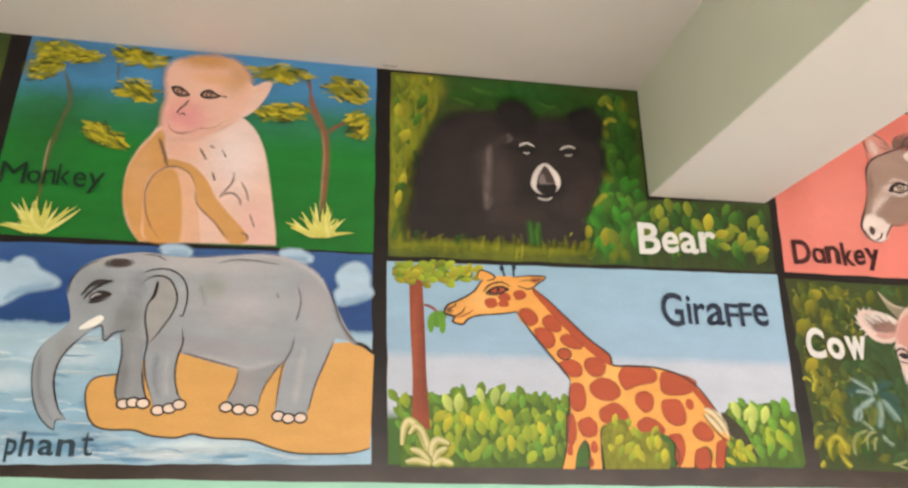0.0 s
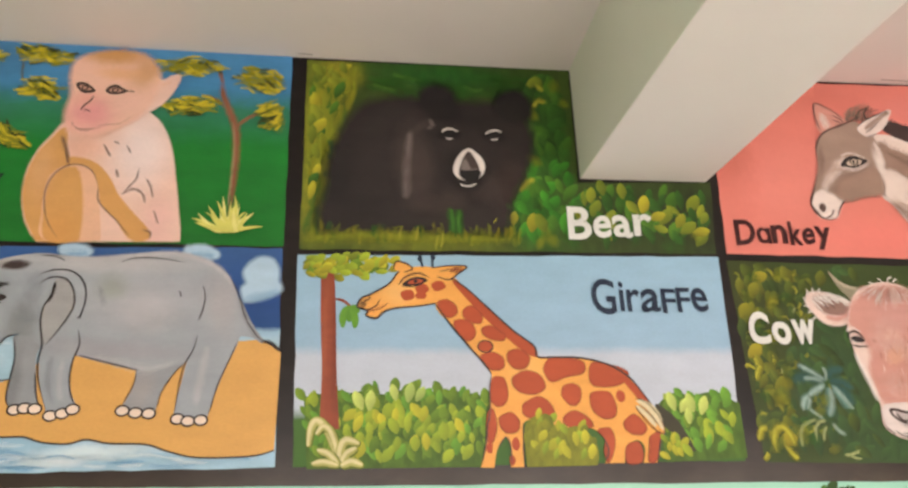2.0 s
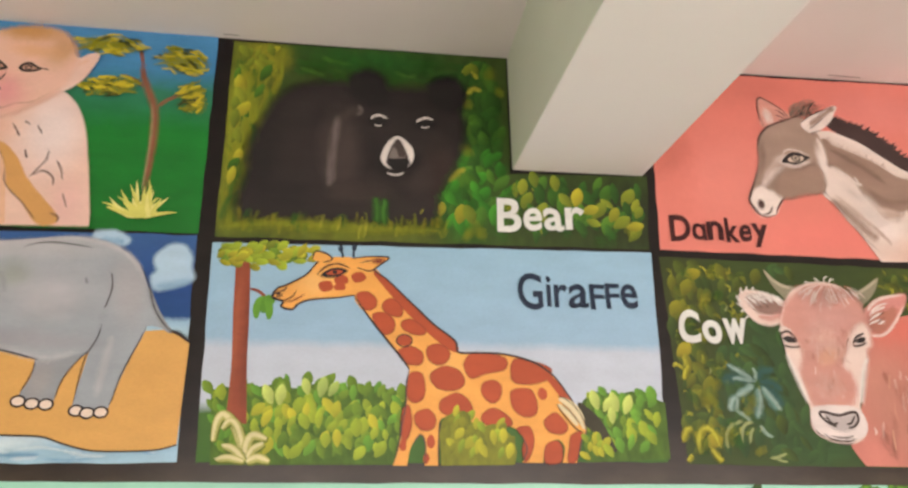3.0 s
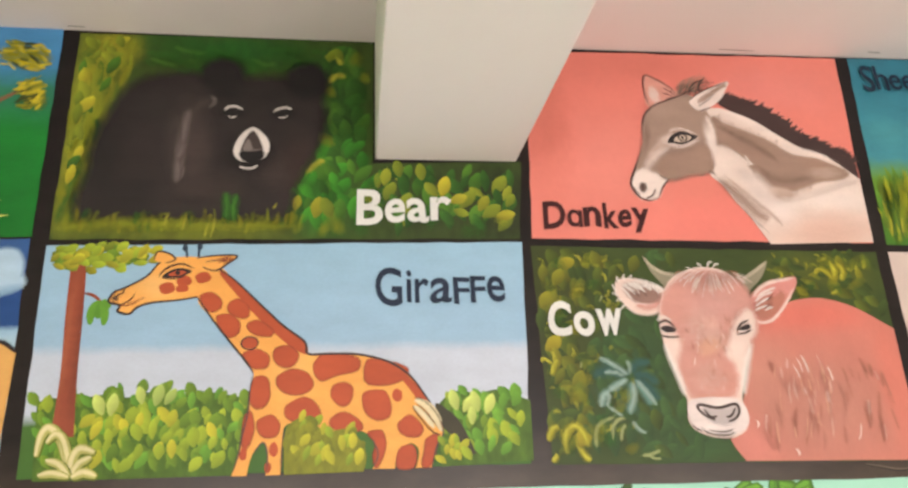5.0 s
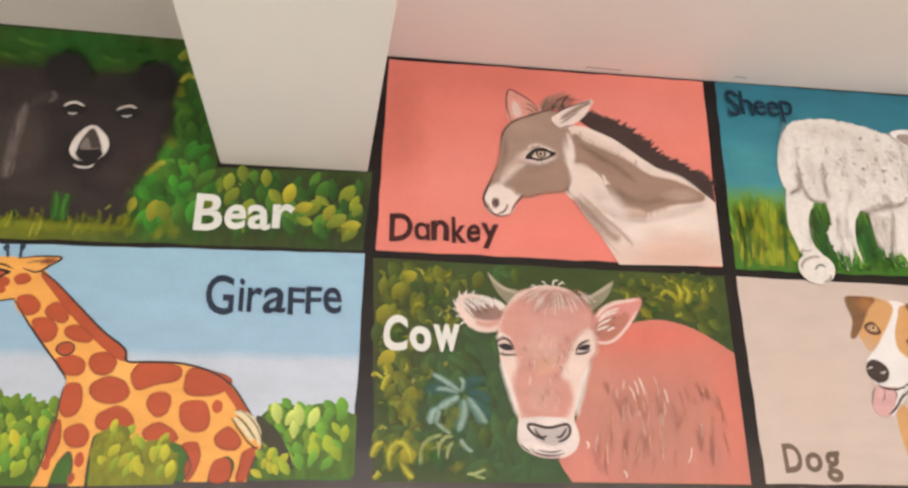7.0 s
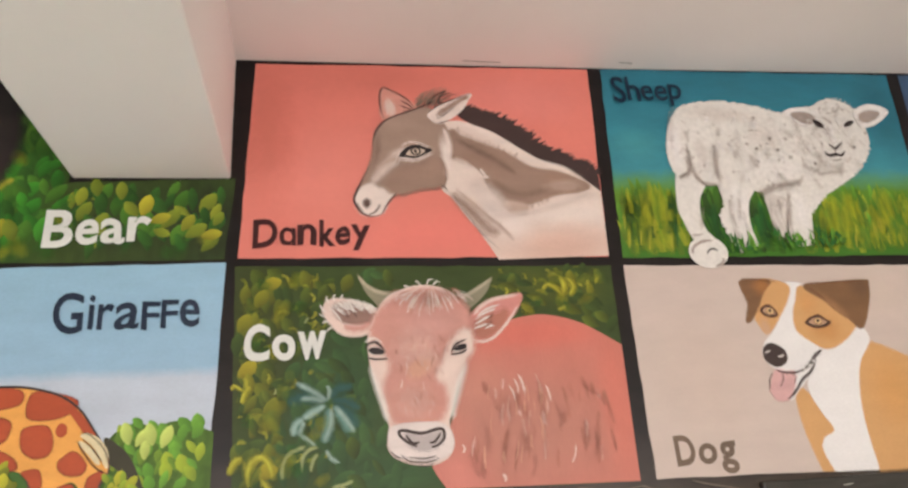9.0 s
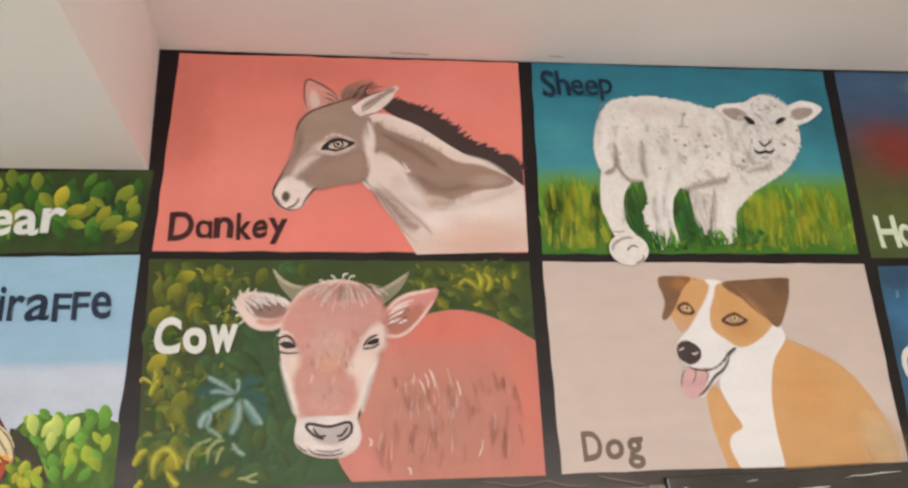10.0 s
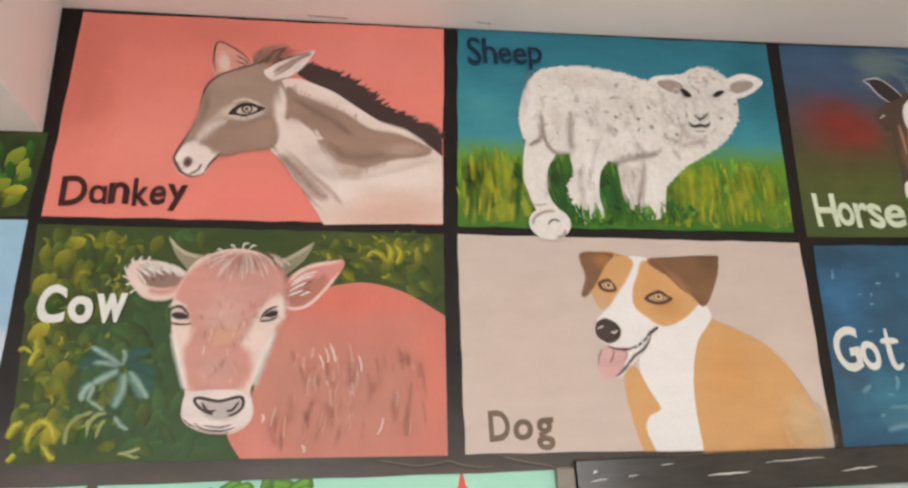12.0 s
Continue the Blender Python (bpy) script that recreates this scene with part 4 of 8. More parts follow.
OCHRE = paint("leaf_ochre", lin(150, 144, 34), thin=True, grain=(30, 30, 30), vary=0.25)
LEMON = paint("leaf_lemon", lin(188, 182, 60), thin=True, grain=(30, 30, 30), vary=0.25)
LEAF_GREEN, LEAF_LIME = paint("leaf_green_thin", lin(44, 96, 28), thin=True, vary=0.2), paint("leaf_lime_thin", lin(84, 132, 46), thin=True)
OLIVE_THIN = paint("olive_thin", lin(136, 142, 34), thin=True, grain=(40, 40, 9), vary=0.28)
back = Sheet(pic, "painted_thicket", "green and yellow leaf dabs", "stuff", step=0.000004)
rng = random.Random(3)
for k in range(60):
    s = rng.random()
    u, v = 2.5 + rng.uniform(0, 6 + 9 * s), 4 + 56 * s
    back.veil((OLIVE_THIN, OCHRE, LEAF_GREEN, OLIVE_THIN)[k % 4], [(u, v), (u + rng.uniform(-1, 2), v + 5), (u + rng.uniform(-1, 3), v + rng.uniform(8, 13))], rng.uniform(2, 4.5), rng.uniform(0.4, 0.8))
for k in range(46):
    u, v = rng.uniform(18, 86), rng.uniform(58, 67.5)
    back.veil((LEAF_GREEN, LEAF_GREEN, LEAF_LIME)[k % 3 if k % 2 else 0], [(u, v), (u + rng.uniform(2, 5), v + rng.uniform(-2, 2)), (u + rng.uniform(6, 11), v + rng.uniform(-3, 1))], rng.uniform(2.5, 5), rng.uniform(0.3, 0.6))
back.hedge([BUSH_B, BUSH_A, BUSH_B], [(0.4, 68.4), (16.1, 68.6), (17.2, 64.9), (11.3, 58.6), (5.2, 54.7), (1.1, 54.5)], 3.2, (4, 6.5), 4, (10, 150), 0.6)
back.hedge([BUSH_A, BUSH_B, BUSH_C], [(1.1, 54.5), (11.3, 57.9), (10.2, 47.8), (7.4, 33.8), (5.8, 20.5), (4.2, 7.7), (2.5, 2.8), (1.3, 20.3)], 4.6, (5, 8), 14, (60, 120), 0.5)
back.hedge([BUSH_D, BUSH_C, BUSH_D], [(77.6, 66.2), (94.5, 65.6), (94.4, 24.9), (87.1, 23.3), (79.6, 32.6), (79.9, 49.8)], 4.2, (7, 10), 5, (50, 130), 0.55)
back.hedge([BUSH_E, BUSH_C, BUSH_E, BUSH_D], [(69.2, 4.4), (69.4, 13.4), (73.8, 22.8), (78.5, 30.5), (84.5, 32.8), (92, 25.5), (93.2, 16.8), (89.6, 4.9), (79.1, 2.1)], 3.6, (5, 8), 6, (40, 140), 0.55)
back.hedge([BUSH_C, BUSH_D, BUSH_D, BUSH_A], [(92, 22.8), (138.1, 23.7), (136.3, 1.5), (90.8, 1.2)], 4.0, (5, 8), 7, (40, 150), 0.52)
for k in range(40):
    u, v = (rng.uniform(78, 92), rng.uniform(26, 64)) if k < 20 else (rng.uniform(70, 134), rng.uniform(3, 21))
    back.haze((LEAF_GREEN, LEAF_LIME, LEAF_GREEN, OLIVE_THIN)[k % 4], u, v, rng.uniform(2.5, 4.5), rng.uniform(2, 3.2), rng.uniform(40, 140), rng.uniform(0.3, 0.6))
for x in ([(77.7, 63.9), (81.5, 64.5), (83.5, 61.1)], [(79.2, 54.2), (81.7, 57.3), (84.8, 56.7)], [(72.7, 21.5), (76.2, 25.6), (78.6, 26.4)]):
    back.veil(LEMON, x, 3.6, 0.7)
for u, v, ln, a, m in ((79, 62.4, 5, 70, OCHRE), (83.5, 63.4, 5, 120, OCHRE), (76.1, 7.2, 7, 80, LEMON), (80.8, 7.3, 7, 110, OCHRE), (70.1, 9.6, 5, 80, LEMON), (114.5, 14.8, 7, 75, LEMON), (113.3, 14.7, 6, 130, OCHRE), (108.5, 20, 6, 95, OCHRE), (116.9, 12.8, 6, 20, LEMON), (118, 10.2, 5, -20, OCHRE), (126, 9.8, 6, 60, LEMON), (127.1, 7.8, 7, 35, OCHRE), (131.4, 8, 6, 10, LEMON), (134.8, 11.4, 5, 60, OCHRE), (82.3, 17.8, 5, 110, LEAF_LIME), (85.2, 27.3, 6, 70, LEAF_LIME), (87, 30.1, 5, 40, LEAF_LIME), (96.8, 18.2, 6, 80, OCHRE), (101.7, 21.1, 6, 100, OLIVE_THIN)):
    back.dab({OCHRE: BUSH_A, LEMON: BUSH_B, LEAF_LIME: BUSH_E, OLIVE_THIN: BUSH_A}[m], u, v, ln, a, 0.62)
back.done()
DARK_FUR = paint("black_fur", lin(44, 36, 35), [(14, 26, 10, 30, 0, lin(32, 27, 26), 0.9), (57, 50, 18, 9, 0, lin(36, 30, 29), 0.9), (27, 45, 12, 12, 20, lin(44, 37, 36), 0.7), (70, 24, 8, 18, 0, lin(56, 41, 37), 0.8), (45, 17, 18, 10, 0, lin(52, 43, 40), 0.8), (42, 30, 6, 14, 0, lin(48, 40, 37), 0.7), (22, 14, 14, 8, 0, lin(32, 27, 26), 0.7)], thin=True, warp=0.02, vary=0.2)
PITCH = paint("bear_pitch", lin(30, 25, 25), thin=True)
ASHEN = paint("bear_ashen", lin(124, 112, 108), thin=True)
TAUPE = paint("bear_taupe", lin(70, 58, 55), thin=True)
MUZZLE = paint("muzzle_ring", lin(218, 208, 202), thin=True)
fig = Sheet(pic, "painted_figure", "black bear shape with a white muzzle ring")
fig.soft(DARK_FUR, [(9.9, 7.9), (9.9, 7.9), (10.1, 13.8), (11.6, 20.5), (12, 29.8), (14.5, 38.9), (18.8, 47.6), (24.3, 52.3), (34, 54.1), (41.8, 53.8), (50.7, 53.3), (59.7, 53.3), (67.6, 53.5), (73.4, 51), (75.8, 45), (76, 38.9), (74, 31), (69.9, 23.1), (67.4, 16.8), (66.8, 9.4), (66.8, 9.4), (38.1, 8)], 6.5)
fig.soft(PITCH, [(41.3, 54.4), (41.6, 58.1), (45.1, 60.4), (49.2, 59.1), (51.4, 54.9), (50.7, 50.5), (45.9, 49.8)], 4.5)
fig.soft(PITCH, [(67.2, 55.8), (69.6, 58.4), (74, 59.6), (77, 56.3), (77, 51.1), (73, 49.1), (68.6, 51.4)], 4.5)
fig.haze(TAUPE, 37.8, 31, 9, 20, 6, 0.75)
fig.veil(TAUPE, [(44.8, 47.3), (39.6, 44.9), (36.5, 39.2), (35.1, 28.2), (35.3, 17.6)], 8.0, 0.7)
fig.veil(ASHEN, [(36.9, 44.1), (36.1, 39.2), (35.5, 30.9), (35.1, 21.5), (35, 18.2)], 4.6, 0.6)
fig.veil(ASHEN, [(42.9, 48.7), (44.3, 46.3), (42.4, 44.4)], 2.4, 0.55)
fig.strokes([ASHEN, TAUPE], [(34.5, 41.9), (37.9, 43.5), (37.8, 31), (37.1, 18.9), (34.5, 18.9), (34.1, 30.8)], 20, (2, 4.5), (-105, -75), (0.5, 0.9), 55, thin=True)
fig.haze(TAUPE, 63.1, 22.5, 8, 9, 0, 0.5)
fig.haze(TAUPE, 44.8, 16.6, 14, 5, 0, 0.5)
fig.haze(PITCH, 55.7, 28.9, 9, 8, 0, 0.6)
fig.haze(PITCH, 49.8, 42.3, 5, 2.2, 0, 0.9)
fig.haze(PITCH, 65.4, 42.4, 5, 2.2, 0, 0.9)
fig.soft(MUZZLE, [(56.3, 37.2), (58.7, 35.8), (60.8, 33.2), (61.3, 30), (60, 27.2), (58, 25.9), (55.4, 25.6), (52.8, 26.4), (51.3, 28.7), (51.8, 32), (53.7, 35.4)], 0.8)
fig.soft(TAUPE, [(56.5, 36), (58.1, 33.4), (59.3, 30.3), (59.2, 27.9), (57, 26.7), (54.5, 27), (53.4, 28.9), (54.2, 32.4), (55.4, 34.8)], 1.0)
fig.soft(ASHEN, [(55.2, 33), (56, 31), (56.2, 29.6), (54.2, 29.4), (54.3, 31.3)], 0.8)
fig.soft(PITCH, [(53.3, 28.6), (56.8, 29), (59.7, 28.8), (59.1, 26.6), (56.5, 25.5), (54.1, 26.5)], 1.2)
fig.veil(ASHEN, [(53.7, 29.3), (56.6, 29.5), (59.4, 29.9)], 0.9, 0.9)
fig.veil(MUZZLE, [(52.8, 24.1), (54.6, 23.4), (56.9, 23.5), (58.6, 24.5)], 1.2)
for line in ([(47.2, 43.3), (48.4, 44.5), (50.6, 44.9), (53.1, 43.7)], [(62.2, 43), (63.6, 44.2), (66, 44.9), (68.2, 44.1)]):
    fig.veil(MUZZLE, line, 1.5)
for line in ([(48.5, 41.4), (49.9, 40.9), (51.2, 41.5)], [(63.8, 41.4), (65.3, 41.2), (66.9, 41.9)]):
    fig.veil(MUZZLE, line, 1.0, 0.9)
fig.done()
grass = Sheet(pic, "painted_grass", "short olive grass strokes", "stuff", step=0.000004)
grass.veil(OLIVE_THIN, [(2.7, 3.4), (17.7, 5), (34.4, 4.8), (51.4, 4.6), (73.2, 4.5)], 5.5, 0.75)
rng = random.Random(8)
for j in range(110):
    u, v = rng.uniform(4, 72), rng.uniform(1.5, 6.0)
    grass.veil((OLIVE_THIN, OCHRE, OLIVE_THIN, LEAF_GREEN)[j % 4], [(u, v), (u + rng.uniform(-0.5, 0.8), v + 2), (u + rng.uniform(-0.8, 1.4), v + rng.uniform(2.6, 4.6))], rng.uniform(1.0, 2.4), rng.uniform(0.25, 0.6))
for x in ([(44.6, 0.7), (44.9, 3.2), (45.4, 5.7)], [(46.2, 0.7), (46.9, 3.9), (46.9, 7)], [(37.9, 3), (38.8, 6.2), (38.8, 8.7)], [(32.9, 3.5), (33.3, 6.7), (34.1, 8.6)], [(63.7, 10), (64.2, 10.9), (64.8, 11.7)]):
    grass.veil(LEMON, x, 1.0, 0.6)
for x, w in (([(50.1, 6.5), (50.4, 10.3), (49.5, 15.4)], 4.5), ([(52.6, 5.9), (52.1, 10.3), (52.8, 14.9)], 4.5)):
    grass.veil(LEAF_GREEN, x, w, 1.0)
    grass.veil(LEAF_LIME, x, 1.4, 0.5)
grass.done()
lettering(pic, "Bear", WHITE, [(88.4, 5, 8.1, 11.8, 0), (97, 5.7, 6.2, 8, 0), (103.6, 5.9, 6.7, 7.9, 0), (110.9, 6.6, 6.5, 7.9, 0)], bold=0.022, seed=3)

# ---- picture of a giraffe ----
SKY_PALE = paint("pale_sky", None, stops=[(0, lin(60, 100, 36)), (14, lin(66, 104, 40)), (17, lin(187, 195, 209)), (32.5, lin(186, 195, 209)), (35.5, lin(148, 181, 206)), (65, lin(147, 184, 207))], warp=0.006, vary=0.07)
pic = panel("mural_painting", 0.045, 1.733, [(1, 64.2), (138.3, 65.7), (136, 0.5), (3, 0.9)], SKY_PALE, "painting of a spotted giraffe feeding from a tree", lean=3.4)
back = Sheet(pic, "painted_bushes", "leafy green bushes along the bottom", "stuff", step=0.000004)
SHRUB_DARK = paint("shrub_dark", lin(74, 104, 30), vary=0.3, grain=(40, 40, 20))
SHRUB_A, SHRUB_B = paint("shrub_green", lin(102, 134, 38), dab=0.24), paint("shrub_lime", lin(146, 166, 46), dab=0.2)
SHRUB_C, SHRUB_D = paint("shrub_yellow", lin(176, 174, 48), dab=0.18), paint("shrub_fresh", lin(98, 150, 48), dab=0.24)
SHRUB_OLIVE = paint("shrub_olive", lin(122, 126, 32), vary=0.25, grain=(40, 40, 20), dab=0.2)
SHRUB_E = paint("shrub_pale", lin(178, 196, 104), dab=0.24)
back.fill(SHRUB_DARK, [(5.1, 20.1), (5.1, 20.1), (8.4, 21.3), (13.9, 20.5), (21.4, 21.9), (28.1, 21), (34.6, 22.5), (40.3, 21.4), (45.8, 22.2), (53.9, 21.1), (59.7, 19.2), (61.3, 14), (59.2, 0.1), (59.2, 0.1), (6.8, 0.3), (6.8, 0.3)])
back.fill(SHRUB_DARK, [(110.1, 14), (113.1, 19.3), (117.4, 20.9), (122.2, 19.9), (128.4, 20.9), (137.1, 17.6), (137.1, 17.6), (136.8, 1.3), (136.8, 1.3), (111.3, 0.5), (111.3, 0.5)])
back.hedge([SHRUB_A, SHRUB_A, SHRUB_B, SHRUB_D], [(3.7, 19.6), (8.5, 20.7), (21.4, 21.7), (34.6, 22.4), (45.9, 21.8), (53.9, 20.7), (59.2, 18.8), (60.2, 14), (59.1, 1.2), (7.1, 1.1)], 3.0, (3.2, 5.2), 11, (45, 135), 0.6)
back.hedge([SHRUB_B, SHRUB_C, SHRUB_B, SHRUB_A], [(15, 14), (24.2, 17.4), (34.1, 17.4), (46.7, 14), (52.4, 12.9), (51.4, 1.3), (19.3, 1)], 3.4, (3.4, 5.4), 12, (45, 135), 0.62)
back.hedge([SHRUB_D, SHRUB_A, SHRUB_D, SHRUB_B], [(110.7, 14), (113.7, 18.7), (118.6, 19.9), (123.4, 18.7), (129.6, 20), (136.6, 17), (136.1, 1.8), (111.8, 1.2)], 3.0, (3.4, 5.6), 13, (45, 140), 0.6)
for u, v, ln, a in ((22, 16.5, 6, 115), (23.9, 16.2, 6, 85), (31.7, 19.1, 5, 105), (35.1, 18.5, 6, 80), (37.5, 18.8, 5, 60), (116.1, 15.4, 6, 105), (117.9, 14.9, 5, 60), (122.1, 14.9, 6, 105), (124.3, 14.2, 6, 70), (120.2, 11.4, 5, 90)):
    back.dab(SHRUB_E, u, v, ln, a, 0.55)
back.done()
PALE_STEM = paint("pale_stem", lin(172, 168, 96))
TUFT_CREAM = paint("stem_cream", lin(212, 202, 152))
TRUNK = paint("trunk_red", lin(146, 70, 46), [(13.9, 36.3, 2.5, 34, 0, lin(108, 50, 34), 0.7), (10.4, 36, 1.6, 30, 0, lin(166, 90, 60), 0.6)])
trunk = Sheet(pic, "trunk", "red-brown tree trunk")
trunk.fill(TRUNK, [(8.3, 60.9), (8.3, 60.9), (12.4, 61.1), (12.4, 61.1), (13.5, 43.7), (14.2, 27.2), (15.5, 11.1), (15.5, 11.1), (9.7, 11.1), (9.7, 11.1), (9.9, 27.1), (8.9, 43.6)])
trunk.done()
twig = Sheet(pic, "twig", "small twig with green leaves")
twig.line(TRUNK, [(13.2, 50), (15.4, 49.4), (17.7, 47.7)], 0.9)
for a, b, c in ([*[(17.4, 47.8), (15.6, 45.1), (15.6, 41)]], [*[(17.8, 47.8), (17.5, 44.2), (16.8, 43)]], [*[(17.9, 47.7), (19.1, 44.5), (19.2, 40.8)]], [*[(17.7, 47.5), (18.9, 47), (20.4, 45.8)]]):
    twig.line(LEAF_FRESH, [a, b, c], 2.2, 0.15)
twig.done()
crown = Sheet(pic, "crown", "yellow leaf crown", "stuff")
crown.hedge([SHRUB_B, BUSH_A, SHRUB_A], [(0.3, 63.8), (28.6, 63.7), (28.7, 58.9), (21.7, 58.2), (15.7, 59), (11.3, 57.2), (1.8, 57.8)], 2.0, (3, 5), 27, (-40, 70), 0.7)
crown.hedge([SHRUB_C, BUSH_B, SHRUB_B], [(0.4, 63.8), (29.2, 64), (29.9, 58.7), (21.7, 57.9), (15.7, 59), (11.4, 56.7), (2.1, 57.4)], 2.6, (3, 5), 17, (-40, 70), 0.62)
crown.done()
plant = Sheet(pic, "plant", "pale curled plant at the foot of the tree")
for pts, w in (([(15.9, 1), (14.4, 5.8), (12.3, 10.7), (9.2, 13.5), (7.5, 11.3), (7, 6.4)], 1.8), ([(15.9, 1), (14.7, 6.4), (12.9, 10.7), (10.9, 11.8), (9.1, 9.6)], 1.5), ([(16.1, 1), (15.9, 5.3), (17.6, 8), (21.3, 6.9)], 1.8), ([(16.1, 1), (17.7, 4.2), (20.6, 5.8)], 1.5), ([(15.9, 1), (12.9, 4.2), (9.6, 5.3)], 1.5), ([(16.3, 0.8), (19.1, 2.1), (22.4, 1)], 1.6), ([(15.7, 1), (11.7, 2.1), (8.2, 1.6)], 1.4)):
    plant.line(LEAF_OLIVE, [(u + 0.3, v - 0.3) for u, v in pts], w * 1.7, 0.3)
    plant.line(PALE_STEM, pts, w * 1.4, 0.3)
    plant.line(TUFT_CREAM, [(u - 0.2, v + 0.2) for u, v in pts], w * 0.7, 0.3)
plant.done()
HIDE = paint("giraffe_yellow", lin(232, 164, 82), [(70.9, 26.6, 10, 10, 0, lin(240, 184, 106), 0.6), (31.8, 52.1, 9, 6, 0, lin(240, 190, 120), 0.6)], vary=0.1)
RUST = paint("rust_brown", lin(178, 78, 44), vary=0.14)
RUST_LINE = paint("rust_edge", lin(128, 56, 36), thin=True)
fig = Sheet(pic, "painted_figure", "orange giraffe shape with rust-brown patches")
fig.fill(paint("tail_dark", lin(60, 56, 38)), [(110.1, 17.5), (114.3, 14.9), (117.8, 10.5), (120.9, 3.6), (120.9, 3.6), (118.3, 3.6), (114.2, 8.8), (111.3, 11.7)])
fig.fill(HIDE, [(43.5, 48.7), (48.3, 41.9), (53.7, 35.2), (58.2, 29.8), (60.2, 26.8), (59.5, 22.1), (59.3, 16.3), (58.2, 10.6), (57.4, 5.1), (55.9, -0.1), (55.9, -0.1), (59.8, -0.2), (59.8, -0.2), (61, 5.1), (63.5, 8.2), (64.9, 5.6), (64.7, -0.2), (64.7, -0.2), (68.5, -0.2), (68.5, -0.2), (68.7, 6.1), (69.2, 12.3), (73.9, 12.9), (80.9, 10.4), (89, 10.6), (92.6, 8.3), (94.1, 4.3), (92.6, 0.5), (92.6, 0.5), (98.5, 0.4), (98.5, 0.4), (99.8, 4.9), (103.1, 6.9), (105.2, 4.8), (104.3, 0.4), (104.3, 0.4), (108.5, 0.3), (108.5, 0.3), (110.1, 5.9), (112, 9.6), (110.7, 14.2), (107.1, 19.9), (102.8, 25.6), (96.7, 29.5), (88.2, 31.6), (79.8, 31.8), (74.6, 32), (73.7, 35.4), (67.4, 40.3), (59.7, 47.7), (53.1, 54), (47.9, 57.6)])
fig.fill(RUST, [(48.7, 56.3), (53.1, 54), (59.7, 47.7), (67.4, 40.3), (73.7, 35.4), (74.6, 32), (71.2, 33.1), (65.2, 38), (58.8, 44.2), (53.5, 50.2)])
SPOTS_NECK = ([(44.3, 49.2), (47.3, 50), (50.1, 47.8), (50.1, 45.3), (47.6, 44.2), (45.3, 45.9)], [(52.3, 46.8), (54.8, 48.1), (57.9, 45.4), (57.7, 42.6), (54.9, 42.6), (52.3, 44.4)], [(49.2, 43), (52.9, 43.6), (55.7, 40.9), (55.3, 37.9), (52.8, 36.9), (50.4, 39.3)], [(58.1, 41.1), (60.9, 41.7), (64.9, 38.7), (64.1, 37), (60.5, 37.4), (58, 39.1)], [(57, 32.3), (60.6, 33.5), (64, 31.6), (63.8, 28.5), (60.6, 28), (58.1, 29.6)], [(65.8, 33.6), (69, 34.4), (72.2, 31.9), (70.6, 28.5), (67.3, 28.5), (65.3, 30.9)])
SPOTS_FORE = ([(76.2, 28.3), (78.7, 31.8), (84.9, 31.6), (89, 30.1), (88.4, 27), (82.8, 25.7), (78.3, 24.3)], [(91.2, 29.9), (96.7, 29.7), (102.6, 27.3), (100.7, 23.9), (95.2, 22.7), (90.6, 23.9)], [(67, 26.1), (70.6, 27.8), (74.9, 26.4), (76.4, 22.9), (73.4, 20.7), (68.8, 21.2), (66.5, 23.7)], [(81.9, 22.9), (84.7, 23.8), (87.2, 22.2), (86.6, 18.4), (84.1, 17.2), (81.4, 19.8)], [(60.4, 25.4), (63.8, 25.6), (64.9, 20.9), (63.8, 17.9), (61.3, 17.2), (59.5, 19.7)], [(69.5, 17.9), (74, 20), (77.8, 17.5), (78.7, 13.1), (75.7, 12.4), (71.6, 13.5), (69.2, 14.9)])
SPOTS_HIND = ([(90.3, 20.8), (95.7, 21.3), (97.7, 17.5), (97.1, 14), (93.6, 13.3), (90.4, 15.9)], [(62.2, 14.2), (65.5, 15.4), (67.8, 12.9), (67.1, 9.9), (63.9, 9.5), (62, 11.7)], [(81.4, 14), (84.7, 15.7), (88.9, 13.5), (89.9, 11), (86.1, 10.3), (81.8, 11.5)], [(99.9, 12.6), (103, 14.5), (106.3, 11.2), (105.4, 8.7), (101.9, 8.7), (99.7, 10.5)], [(58.5, 15.4), (60.2, 16.3), (61.1, 11.7), (60.1, 7.7), (58.6, 6.6), (58, 10.6)], [(91.3, 10), (95, 10.5), (96.3, 6.9), (95.2, 2.9), (93.5, 0.7), (92.7, 3.8), (93.3, 7.1)], [(102.3, 24.9), (106.2, 20.6), (109.1, 16.8), (107.7, 16.8), (105, 19.3), (102.9, 22.5)], [(107.3, 8), (110.6, 9.1), (109.6, 3.7), (108, 0.6), (105.9, 0.9), (106.6, 4.8)], [(99.8, 5.4), (103.1, 6.5), (104.5, 4.3), (103.7, 0.6), (99.2, 0.6)])
for pts in SPOTS_NECK + SPOTS_FORE + SPOTS_HIND:
    fig.fill(RUST, pts)
    fig.veil(RUST_LINE, pts + pts[:2], 0.9, 0.6)
for u, v, ru, rv in ((58.7, 35.2, 2.1, 1.6), (99.6, 19.9, 1.3, 1.8), (66.5, 6.1, 1.1, 1.8), (58.7, 5.3, 0.9, 1.6), (65.2, 1.7, 0.9, 1.3)):
    fig.spot(RUST, u, v, ru, rv, 0, int(u))
